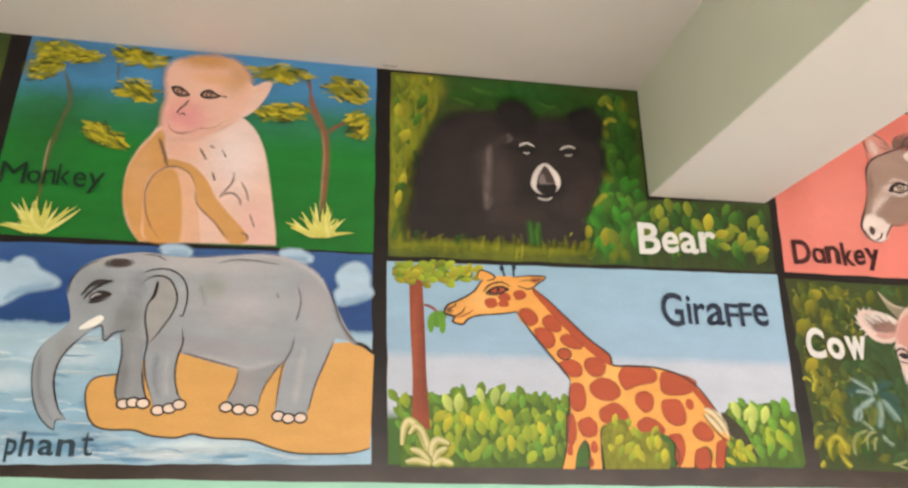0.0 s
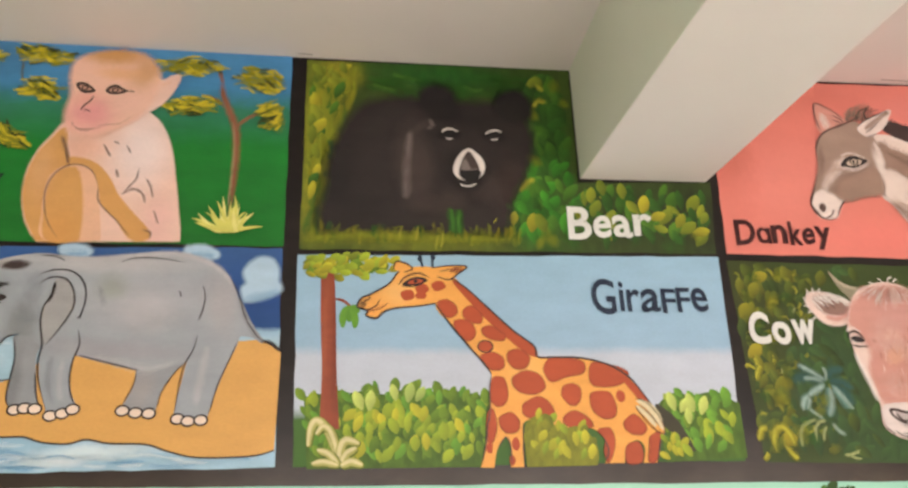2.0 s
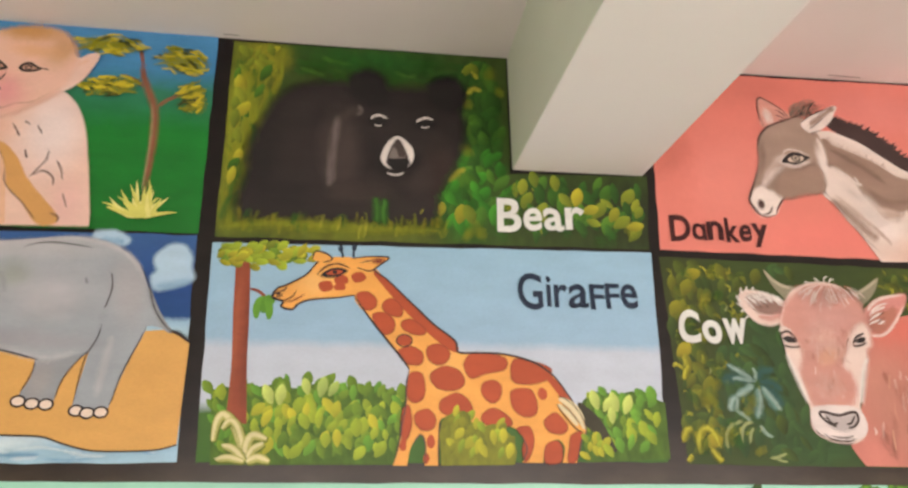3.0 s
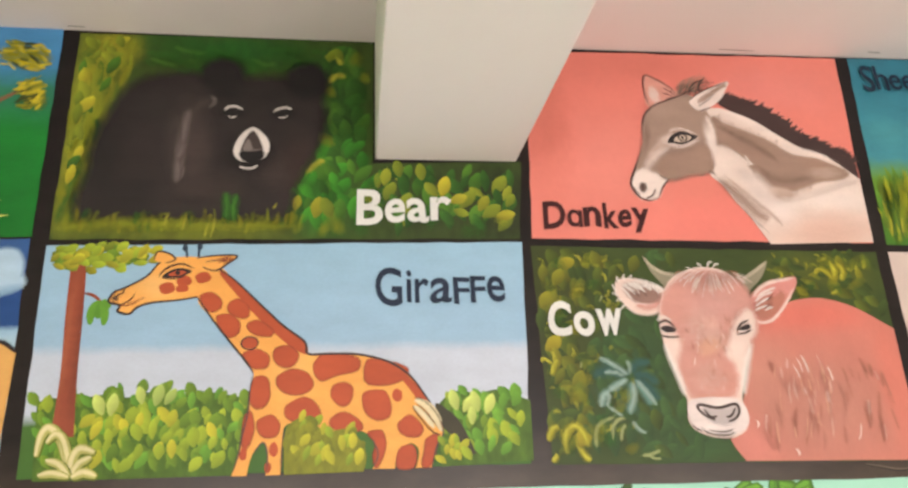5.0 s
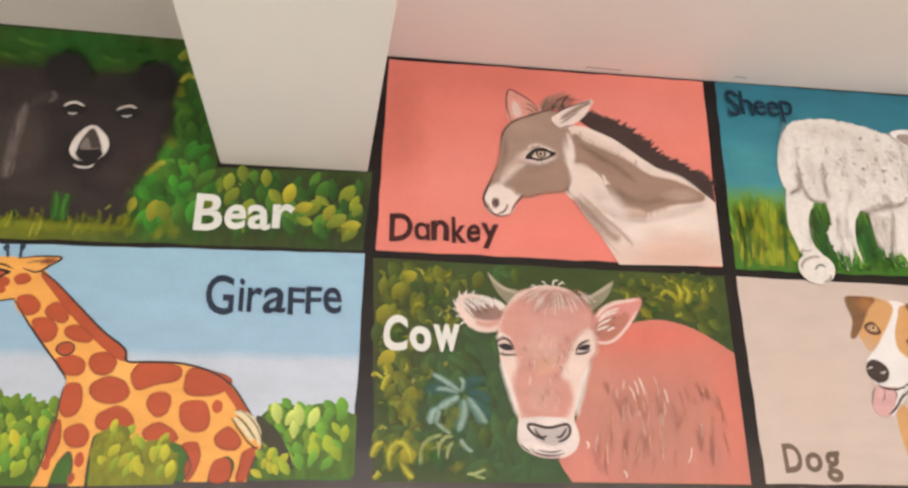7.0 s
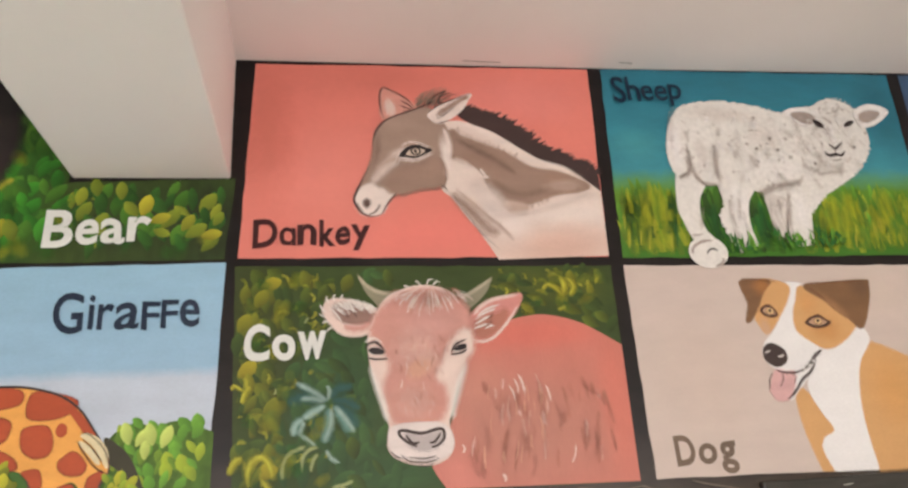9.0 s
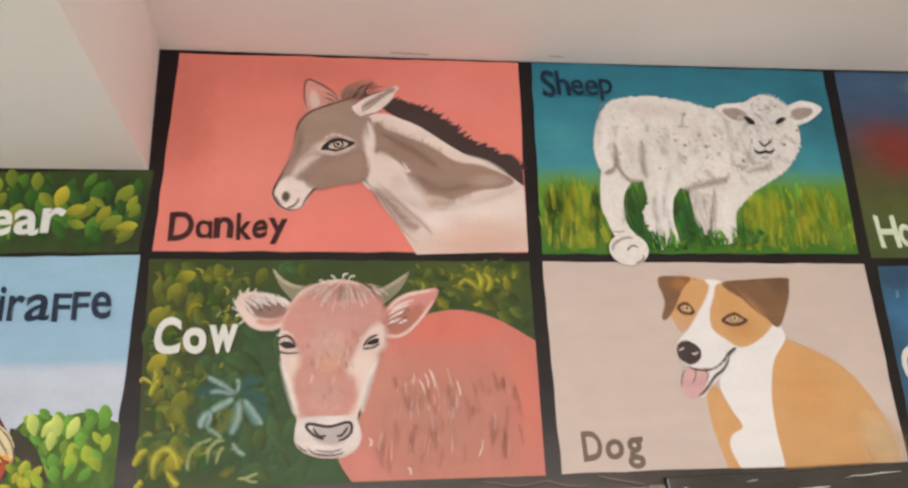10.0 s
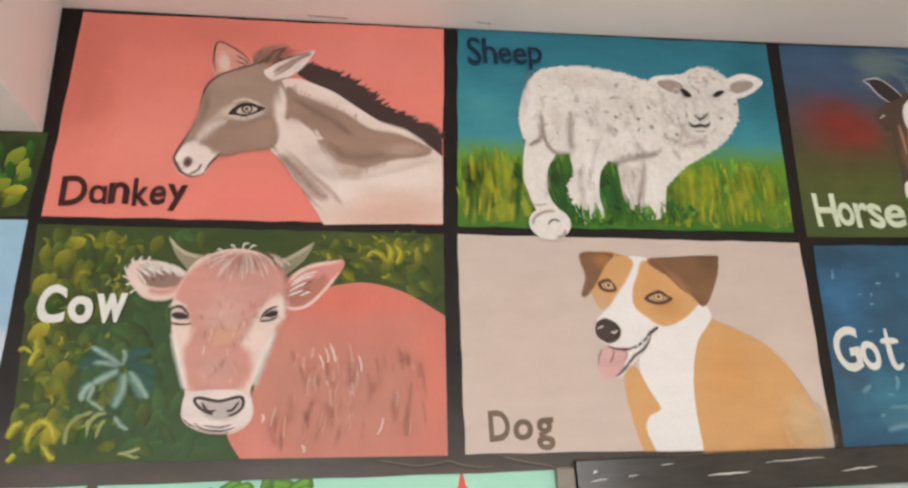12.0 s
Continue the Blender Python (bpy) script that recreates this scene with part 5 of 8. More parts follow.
fig.line(LINE, [(u + 2.3 * math.cos(k * math.pi / 6), v + 1.8 * math.sin(k * math.pi / 6)) for (u, v) in [(58.7, 35.2)] for k in range(13)], 0.4, 0.9)
fig.line(RUST, [(100.4, 26.2), (103.2, 23), (106.2, 19), (109.4, 14.6)], 2.2, 0.5)
fig.line(LINE, [(43.5, 48.7), (48.3, 41.9), (53.7, 35.2), (58.2, 29.8), (60.2, 26.8)], 0.6)
fig.line(LINE, [(47.9, 57.6), (53.1, 54), (59.7, 47.7), (67.4, 40.3), (73.7, 35.4), (74.7, 32), (79.8, 31.8), (88.2, 31.6), (96.7, 29.5), (102.8, 25.6), (107.1, 19.9), (110.7, 14.2)], 0.65, 0.6)
fig.fill(HIDE, [(19.7, 47.6), (21, 50.2), (23.8, 51.5), (29.2, 54.8), (32.2, 58.8), (35, 60.4), (42.8, 60.6), (47.9, 58.1), (49, 53.9), (43.5, 48.7), (38.3, 48), (31.4, 47.2), (27.6, 45.9), (25.6, 44), (22.5, 44.8), (22.9, 46.4)])
fig.line(LINE, [(43.6, 48.7), (38.3, 47.8), (31.4, 47.1), (27.6, 45.8), (25.6, 43.9), (22.5, 44.7), (22.9, 46.3), (19.8, 47.5), (21, 50.2), (23.8, 51.5), (29.2, 54.8), (32.2, 58.8), (35, 60.4)], 0.65, 0.6)
for ear in ([(42.6, 60.3), (47.6, 61.1), (53.7, 61), (51.2, 58.7), (48, 56.5), (44.3, 57.5)], [(30.7, 59.8), (31.6, 62.3), (34.9, 61.6), (36.6, 59.9), (34, 58.8)]):
    fig.fill(HIDE, ear)
    fig.line(LINE, ear, 0.55)
fig.veil(DUSKY, [(44.8, 59.1), (48.3, 59.8), (51.9, 60.3)], 0.9, 0.7)
fig.haze(RUST_LINE, 50.4, 59.8, 3.0, 1.3, 8, 0.8)
fig.haze(INKY, 21.3, 48.3, 1.6, 1.8, 30, 0.6)
fig.veil(RUST_LINE, [(22.6, 46.3), (25.6, 46.6), (29.4, 48.8)], 1.2, 0.7)
for pts in ([(39.8, 60.5), (39.5, 62.1), (39, 63.4)], [(43, 60.6), (42.9, 62.2), (43.1, 63.8)]):
    fig.line(INK, pts, 0.7, 0.9)
    fig.oval(INK, *pts[-1], 0.8, 1.0)
for u, v, ru, rv in ((34.9, 51.3, 2.1, 1.6), (39.7, 53.4, 1.9, 1.5), (39.3, 51.2, 1.6, 1.2), (44.7, 54.5, 2.1, 1.7)):
    fig.spot(RUST, u, v, ru, rv, 0, int(u))
fig.fill(EYE_DARK, [(33.4, 54.7), (35.6, 56.6), (38.5, 57.3), (41.4, 56.3), (39.2, 54.9), (36.2, 54.4)])
fig.fill(RUST, [(35, 55.2), (36.7, 56.3), (38.8, 56.5), (40, 56), (38.6, 55.2), (36.5, 54.9)])
fig.oval(EYE_DARK, 37.6, 55.8, 0.7, 0.6)
for pts, w in (([(32.3, 54.6), (34.6, 57.3), (38.5, 58.5), (42.2, 57)], 0.9), ([(33, 54.4), (36.4, 54.1), (39.8, 55)], 0.8), ([(21.6, 49.3), (23.1, 49.8), (23.7, 50.8)], 0.8), ([(20.5, 47.3), (22.9, 46.6), (25.5, 47.9), (26.6, 49.9)], 0.7), ([(21, 48.5), (22.1, 49)], 0.8)):
    fig.veil(INKY, pts, w * 1.2, 0.9)
for pts in ([(104.3, 18.5), (107.7, 16.3), (110.1, 12.8), (111.5, 9.8)], [(105.1, 18.9), (108.9, 16.3), (111.5, 12.3)], [(104.1, 16.9), (107.1, 14), (109.5, 10.8)]):
    fig.line(CREAM, pts, 1.5, 0.3)
for pts in ([(103.9, 19.2), (106.6, 18.4), (110.2, 14.8), (112.2, 10.2)], [(103.4, 17.2), (105.6, 13.8), (108.8, 10), (111.6, 8.6)], [(104.8, 17.4), (107.6, 14.8), (110.4, 11)]):
    fig.veil(INKY, pts, 0.9, 0.7)
for pts in ([(60.2, 26.8), (59.5, 22.1), (59.3, 16.3), (58.2, 10.6), (57.4, 5.1), (56.1, 0.5)], [(69.2, 12.3), (68.7, 6.1), (68.7, 0.2)], [(61, 4.8), (63.5, 8.2), (64.9, 5.6), (64.9, 0.2)], [(92.6, 8.3), (94.1, 4.3), (92.8, 0.9)], [(110.7, 14.2), (112, 9.6), (110.1, 5.9), (108.7, 0.6)], [(73.9, 12.6), (80.9, 10.2), (89, 10.4)]):
    fig.veil(DUSKY, pts, 0.9, 0.85)
fig.done()
front = Sheet(pic, "painted_shrubs", "yellow-green shrubs in front", "stuff", step=0.000004)
front.fill(SHRUB_OLIVE, [(69.4, -0.2), (69.4, -0.2), (69.3, 10.6), (72.1, 14), (75.5, 14.6), (79.8, 10.6), (85.5, 11.1), (89.7, 7.7), (91, 3.8), (90.3, -0.1), (90.3, -0.1)])
front.hedge([SHRUB_C, SHRUB_B, SHRUB_C, SHRUB_OLIVE], [(70, 0.6), (69.9, 10.6), (72.7, 13.4), (76.2, 13.4), (80.4, 9.7), (85.5, 10.2), (89.4, 6.6), (89.8, 0.7)], 2.8, (3, 4.8), 18, (45, 135), 0.62)
front.hedge([SHRUB_C, SHRUB_B, SHRUB_C], [(110.1, 8.2), (114.2, 7.1), (117.1, 4.2), (120.6, 1.1), (109.5, 0.8)], 2.6, (2.8, 4.4), 19, (40, 140), 0.62)
front.done()
lettering(pic, "Giraffe", INK_DEEP, [(93.5, 45.6, 7.8, 11.8, 0), (102.6, 46.6, 1.5, 9.9, 0), (105.0, 46.5, 4.2, 7.4, 0), (109.5, 46.3, 6.5, 7.7, 0), (116.4, 45.9, 4.9, 8.2, 0), (121.5, 46.3, 4.6, 8.2, 0), (126.5, 46.6, 5.4, 8, 0)], bold=0.014, small="f", seed=4)

# ---- picture of a donkey ----
CORAL = paint("coral_pink", lin(220, 126, 113), [(28, 28, 30, 30, 0, lin(224, 134, 122), 0.8), (90, 58, 34, 16, 0, lin(218, 130, 121), 0.8), (8, 46, 12, 40, 0, lin(204, 114, 99), 0.8), (40, 66, 40, 12, 0, lin(208, 118, 104), 0.7), (62, 8, 40, 12, 0, lin(226, 124, 114), 0.7), (50, 40, 12, 20, 20, lin(206, 118, 106), 0.5)], vary=0.06, grain=(4, 4, 5), warp=0.04, fine_marks=0.2)
pic = panel("mural_painting", 1.46, 2.39, [(3.3, 70), (117.3, 71.2), (113.6, -0.1), (0, 1.2)], CORAL, "painting of a grey-brown donkey on coral pink")
DUN = paint("dun_pale", lin(222, 204, 194), [(98.8, 3.3, 34, 12, 4, lin(210, 172, 156), 0.9), (81.4, 14, 10, 14, 30, lin(228, 212, 206), 0.8), (102.7, 15, 20, 5, 0, lin(226, 210, 202), 0.7)], warp=0.01, vary=0.06)
DUN_HEAD = paint("dun_head", lin(158, 133, 119), [(38.5, 18.8, 9, 7, 30, lin(228, 218, 212), 1.0), (52.7, 36.8, 9, 3.6, 6, lin(218, 198, 186), 0.8), (45, 32.7, 2.6, 9, -38, lin(206, 184, 172), 0.7), (63.9, 34.9, 2.6, 11, 6, lin(230, 218, 210), 0.95), (49, 47.6, 9, 4, 10, lin(168, 142, 128), 0.6), (41.3, 37, 2.4, 9, -14, lin(112, 86, 76), 0.6), (50.1, 25.4, 9, 2.6, 10, lin(196, 174, 160), 0.7)], warp=0.008, vary=0.08, thin=True)
MANE = paint("mane_brown", lin(66, 48, 46))
THIN_MANE = paint("mane_thin", lin(84, 62, 58), thin=True)
THIN_UMBER = paint("umber_thin", lin(154, 126, 111), [(77.7, 33.4, 14, 6, -30, lin(140, 112, 98), 0.7), (101.2, 27, 9, 4, -10, lin(158, 126, 108), 0.7), (74.5, 6.7, 9, 12, 30, lin(178, 148, 134), 0.9)], thin=True, vary=0.1)
CREAM_EYE = paint("eye_cream", lin(206, 186, 168))
MANE_SOFT = paint("umber_deep", lin(112, 88, 76), thin=True)
THIN_DUN = paint("dun_thin", lin(190, 164, 150), thin=True)
THIN_PALE = paint("pale_thin", lin(226, 210, 202), thin=True)
THIN_ROSE = paint("rose_thin", lin(212, 150, 136), thin=True)
fig = Sheet(pic, "painted_figure", "grey-brown donkey head shape with a dark mane")
fig.fill(MANE, [(68.8, 51.6), (72.4, 55.1), (78.5, 52.6), (84.7, 50), (90.8, 45.8), (95, 40.9), (103, 37.1), (110.3, 32.9), (114.9, 28.6), (114.9, 28.6), (114.6, 22.9), (114.6, 22.9), (108.8, 27.8), (101.5, 31.8), (94.9, 34.9), (88.2, 39.4), (80.9, 44.6), (74.8, 47.3)])
rng = random.Random(7)
for u, v in curve([(72.4, 54.8), (78.5, 52.3), (84.7, 49.7), (90.8, 45.6), (95, 40.6), (103, 36.9), (110.3, 32.7), (114.1, 29.7)], False, 8):
    for j in range(2):
        fig.blade(MANE, u + rng.uniform(-0.8, 0.6), v - 0.6, rng.uniform(1.6, 3.6), rng.uniform(20, 80), 0.9, -20)
for k in range(40):
    t = rng.random()
    u, v = 55 + 9 * t + rng.uniform(-0.5, 0.5), 53.4 + 1.2 * t
    a = radians(rng.uniform(35, 95))
    ln = rng.uniform(4, 9.5)
    fig.veil((THIN_UMBER, THIN_UMBER, THIN_MANE)[k % 3], [(u, v), (u + ln * 0.5 * math.cos(a + 0.2), v + ln * 0.5 * math.sin(a + 0.2)), (u + ln * math.cos(a - 0.2), v + ln * math.sin(a - 0.2))], rng.uniform(0.7, 1.3), rng.uniform(0.5, 0.9))
fig.soft(THIN_ROSE, [(44, 49.6), (43.5, 56.3), (44.3, 60.9), (48.1, 59.7), (52.4, 56.9), (55, 53.9), (53.1, 52), (48.5, 50.7)], 1.0)
fig.haze(THIN_PALE, 46.6, 53.7, 2.4, 4.5, 10, 0.7)
for pts, w in (([(44.5, 49.4), (43.3, 54.9), (44.2, 61.2), (48.1, 60), (52.5, 56.9), (55, 53.4)], 1.0), ([(50, 56.7), (52.6, 55.2), (54.3, 53.1)], 0.9), ([(49.7, 54.6), (52.1, 53.8), (53.8, 52.2)], 0.9), ([(50.5, 52.5), (52.4, 52.4), (53.7, 51.6)], 0.8)):
    fig.veil(THIN_MANE, pts, w, 0.9)
fig.fill(DUN, [(62.8, 47), (68.8, 49.2), (74.8, 47.3), (80.9, 44.6), (88.2, 39.4), (94.9, 34.9), (101.5, 31.8), (108.8, 27.8), (114.6, 22.9), (114.6, 22.9), (113.7, 0.2), (113.7, 0.2), (77.9, -0.6), (77.9, -0.6), (74.9, 4.9), (72, 9.8), (68.5, 14.7), (65, 20.4), (61.5, 24.7), (62.4, 36.7)])
fig.veil(THIN_PALE, [(66.4, 47.6), (72.4, 47.2), (78.5, 44.2), (85.2, 40), (90.6, 35.1), (95.4, 33.6), (102.8, 31.6), (110, 27.1)], 3.0, 0.9)
fig.soft(THIN_UMBER, [(66.3, 45.2), (69.3, 43), (74, 41.1), (78.7, 39.1), (83.4, 37.1), (87.5, 34.3), (91.1, 31.8), (95.2, 30.7), (100, 30.1), (105.3, 28.1), (110.7, 25), (106.9, 23), (100.9, 22.3), (94.9, 20.5), (89, 18.5), (83.8, 17.8), (80.9, 19.3), (78.6, 22.4), (76.9, 25.7), (75.7, 28.8), (73.4, 31.9), (70.5, 34.4), (67.6, 35.6), (65.6, 35.8)], 1.6)
fig.veil(MANE_SOFT, [(67.1, 42.5), (74, 38.2), (81, 33.9), (86.9, 28.9)], 4.2, 0.6)
fig.veil(MANE_SOFT, [(78.6, 27.9), (83.3, 22.9), (89.1, 21.8), (97.4, 23.4)], 5.0, 0.5)
fig.haze(THIN_DUN, 102.5, 25.1, 9, 3.0, 0, 0.6)
for edge, lean in (([(66.1, 35.8), (70.5, 34.4), (75.7, 28.8), (78.6, 22.4)], -80), ([(80.9, 19.3), (84.4, 17.8), (90.2, 18.6), (96.1, 20.5)], -100), ([(67.5, 44.5), (74, 41.4), (79.9, 38.8), (87.5, 34.9)], 70)):
    for u, v in curve(edge, False, 5):
        a, s = radians(rng.uniform(lean - 25, lean + 25)), rng.uniform(1.4, 3.0)
        fig.veil(rng.choice([THIN_UMBER, THIN_DUN]), [(u, v), (u + s * math.cos(a), v + s * math.sin(a))], 1.5, 0.5)
fig.soft(THIN_DUN, [(81.9, 18.8), (88.4, 17.7), (87.8, 15.4), (83.1, 16.2)], 2.0)
for pts in ([(66.8, 34.5), (72.5, 31.2), (76.1, 27.7), (75.6, 30.4)], [(74.9, 31.3), (76.3, 28.5), (77.5, 27.8)]):
    fig.veil(THIN_PALE, pts, 1.6, 0.9)
fig.haze(THIN_PALE, 77.2, 20.2, 5, 11, 40, 0.7)
fig.veil(THIN_DUN, [(66.2, 23.9), (70.5, 19.6), (75.6, 14.3), (80.6, 9.4), (83.5, 5.5)], 2.6, 0.6)
fig.veil(THIN_UMBER, [(64.5, 22.5), (68.0, 18.6), (72.2, 13.8), (76.3, 9.2), (79.4, 8.2)], 6.5, 0.65)
fig.veil(THIN_MANE, [(62.6, 23.9), (65.8, 20.3), (69.7, 14.2), (73.5, 8.1), (78.3, 3)], 1.0, 0.45)
fig.veil(THIN_PALE, [(80.7, 15.1), (90.2, 15.5), (99.8, 18.4), (109.7, 21.4), (114, 21.6)], 3.2, 0.6)
fig.soft(DUN_HEAD, [(34.3, 19.8), (34.8, 22.5), (37.7, 28.5), (40.3, 34.9), (40.9, 41.8), (42.3, 45.8), (45.8, 49.1), (52.3, 52), (59, 53.7), (63.1, 49.4), (65.6, 43.2), (65.1, 33.9), (62.8, 26.2), (60.7, 25.5), (55.2, 24.9), (48.9, 23.6), (44.7, 19.6), (42.7, 15.7), (39.4, 14.7), (36.1, 16.1)], 0.9)
fig.veil(THIN_PALE, [(63.9, 46.3), (65.1, 40.1), (64.3, 32.8), (61.4, 25.7)], 3.4)
fig.veil(THIN_DUN, [(40.1, 25), (42.4, 30.6), (46.3, 34), (50.4, 34.5)], 3.2, 0.8)
fig.soft(THIN_PALE, [(34.9, 19.1), (36.5, 23.4), (39.4, 25), (41.8, 23.5), (46.6, 22.9), (44.1, 19.3), (42.3, 15.9), (39.1, 15), (36.4, 16.1)], 1.8)
for pts, w, s in (([(42.7, 15.3), (39.5, 14.3), (36.1, 15.9), (34.2, 19.4), (34.8, 22.5), (37.7, 28.5), (40.3, 34.9), (40.9, 41.8), (42.3, 45.8), (45.8, 49.4), (52.3, 52.2), (57.6, 54.5), (62.1, 57.3)], 1.0, 0.8), ([(42.7, 15.3), (44.8, 19.2), (48.9, 23.2), (55.3, 24.5), (61.1, 25.1), (63.9, 23.4)], 0.9, 0.7)):
    fig.veil(THIN_MANE, pts, w * 1.25, 1.0)
fig.veil(THIN_UMBER, [(41, 43.1), (40.7, 36.9), (39, 30.5), (36.4, 24.9)], 2.2, 0.8)
fig.soft(THIN_PALE, [(59.1, 51), (62.1, 54), (66.9, 56.7), (73.8, 59.6), (72.9, 57.2), (70.4, 53.2), (66, 49.6), (62.2, 48)], 0.8)
fig.veil(THIN_UMBER, [(61.6, 50.8), (66.4, 54.3), (72.6, 58.8)], 3.4, 0.9)
fig.haze(THIN_UMBER, 71.8, 57.9, 2.6, 1.1, 28, 0.9)
for pts in ([(58.9, 51.7), (62.1, 54.4), (66.9, 56.9), (74.1, 59.8)], [(66.1, 49.2), (61.8, 47.7)], [(61.8, 49.6), (65.1, 51.8), (68.5, 54.8)]):
    fig.veil(THIN_MANE, pts, 0.9, 0.85)
fig.haze(THIN_PALE, 53, 36.3, 7.5, 3.4, 6, 0.9)
fig.veil(THIN_PALE, [(38.8, 23.1), (41.4, 27.8), (44.6, 31.2), (49.1, 33.6)], 4.2, 0.6)
fig.veil(THIN_PALE, [(49.5, 39.3), (53.5, 40.8), (59.4, 38.7)], 1.8, 0.55)
fig.veil(THIN_PALE, [(49.8, 33.9), (54.9, 33.9), (59.7, 36.6)], 1.8, 0.6)
fig.soft(THIN_UMBER, [(44.9, 24.7), (49.2, 30.1), (54.9, 31.7), (60.7, 33.9), (62.5, 30), (60.9, 25.4), (54, 24.2), (48.4, 22.6)], 3.0)
fig.fill(EYE_DARK, [(48.7, 35.4), (50.2, 37.8), (52.6, 39.4), (55.3, 39.7), (57.4, 38.8), (59.6, 37.9), (57, 36.1), (53.7, 34.7), (51, 35.1)])
fig.fill(CREAM_EYE, [(51.1, 36.1), (52.4, 37.9), (54.7, 38.5), (57.3, 37.7), (56, 36.3), (53.7, 35.6)])
fig.oval(EYE_DARK, 54.2, 37.4, 1.75, 1.5)
fig.oval(CREAM_EYE, 54.2, 37.4, 1.15, 1.0)
fig.oval(EYE_DARK, 54.1, 37.4, 0.6, 0.6)
fig.haze(DUSKY, 38, 18.8, 1.7, 2.3, -10)
fig.veil(THIN_MANE, [(38.4, 15), (40.7, 16), (42.1, 18.5)], 1.0)
fig.veil(THIN_MANE, [(34.9, 19.1), (35.7, 17.2), (37, 16.1)], 0.9, 0.7)
fig.done()
lettering(pic, "D\u0251nkey", paint("letter_maroon", lin(62, 20, 20)), [(4.2, 4.3, 7, 9.3, 0), (11.7, 4.9, 5, 5.8, 0), (17.1, 5.1, 5.6, 6.7, 0), (23.5, 4.5, 4.7, 8.8, 0), (28.2, 4.9, 4.5, 6.1, 0), (33, 2.9, 5.8, 8.6, 0)], bold=0.026, seed=5)

# ---- picture of a cow ----
HEDGE = paint("hedge_green", lin(54, 70, 26), [(5.4, 46.9, 16, 44, 0, lin(58, 62, 22), 0.8), (30.9, 27.4, 18, 30, 0, lin(46, 74, 38), 0.9), (24.2, 21.3, 12, 12, 0, lin(44, 88, 74), 0.6), (93.3, 57.3, 28, 10, -6, lin(84, 92, 28), 0.7), (44.2, 5.7, 24, 10, 0, lin(48, 82, 42), 0.7)], warp=0.03, vary=0.2)
pic = panel("mural_painting", 1.46, 1.72, [(-0.7, 65.7), (113.8, 63.9), (111.8, -1), (0.6, 1.3)], HEDGE, "painting of a pink cow before a green hedge")
back = Sheet(pic, "painted_hedge", "olive and yellow leaf dabs", "stuff", step=0.000004)
HEDGE_A, HEDGE_B = paint("hedge_olive", lin(104, 108, 28), dab=0.4), paint("hedge_moss", lin(76, 90, 26), dab=0.42)
HEDGE_C, HEDGE_D = paint("hedge_dark", lin(58, 78, 28), dab=0.34), paint("hedge_deep", lin(54, 84, 40), dab=0.24)
HEDGE_Y = paint("hedge_yellow", lin(142, 136, 34), dab=0.36)
back.hedge([HEDGE_B, HEDGE_C, HEDGE_B, HEDGE_A], [(-0.9, 65.2), (34.4, 64.4), (31.6, 56.3), (25.1, 53.2), (21.5, 44.8), (12, 33.4), (11.9, 20.2), (11.5, 1.8), (0.9, 1.9), (0.2, 27.9)], 3.8, (5, 8), 21, (20, 150), 0.62)
back.hedge([HEDGE_A, HEDGE_Y, HEDGE_B], [(0.2, 61.3), (8.6, 63.9), (10.9, 53), (4.2, 45.9), (1.3, 35.6), (4, 30.1), (11.3, 30), (11.4, 20.2), (4, 14), (1.5, 2.9), (10.4, 2.6), (10.6, 9.7), (1.3, 12)], 5.2, (4.5, 7), 22, (20, 150), 0.6)
back.hedge([HEDGE_B, HEDGE_C, HEDGE_A, HEDGE_C], [(67.4, 62.5), (114, 63.1), (112.3, 40.3), (102.6, 45.2), (90.4, 49.2), (83.4, 49.1), (83.4, 55.4), (75.9, 58.8)], 3.8, (4.5, 7.5), 23, (10, 170), 0.55)
back.hedge([HEDGE_C, HEDGE_D, HEDGE_B], [(33.3, 63.2), (48.4, 62.8), (47.5, 58.4), (42.3, 57.1), (37.1, 58.2)], 3.6, (4, 6), 26, (10, 170), 0.55)
back.hedge([HEDGE_D, HEDGE_D, HEDGE_C], [(13.6, 33.4), (36, 42), (38.4, 24.2), (40.9, 11.2), (47.3, 1.5), (47.3, 0.7), (11.5, 1.8), (12.4, 20.2)], 4.2, (5, 8), 24, (20, 160), 0.5)
rng = random.Random(26)
for k in range(60):
    u, v = (rng.uniform(2, 26), rng.uniform(8, 62)) if k < 42 else (rng.uniform(76, 108), rng.uniform(54, 62))
    a, s = radians(rng.uniform(20, 160)), rng.uniform(1.5, 3.4)
    back.veil((OCHRE, LEMON, OLIVE_THIN)[k % 3], [(u, v), (u + s * 0.6 * math.cos(a), v + s * 0.6 * math.sin(a)), (u + s * math.cos(a + 0.5), v + s * math.sin(a + 0.5))], rng.uniform(1.0, 1.8), 0.6)
for u, v, ln, a, m in ((32.6, 9.7, 6, 100, HEDGE_B), (7.6, 18.2, 6, 60, HEDGE_A), (11.6, 18.1, 6, 100, HEDGE_B), (1, 45.9, 6, 60, HEDGE_Y), (5.5, 53, 6, 60, HEDGE_Y), (7, 59, 6, 20, HEDGE_Y), (30.4, 56.9, 6, 70, HEDGE_A)):
    back.dab(m, u, v, ln, a, 0.7)
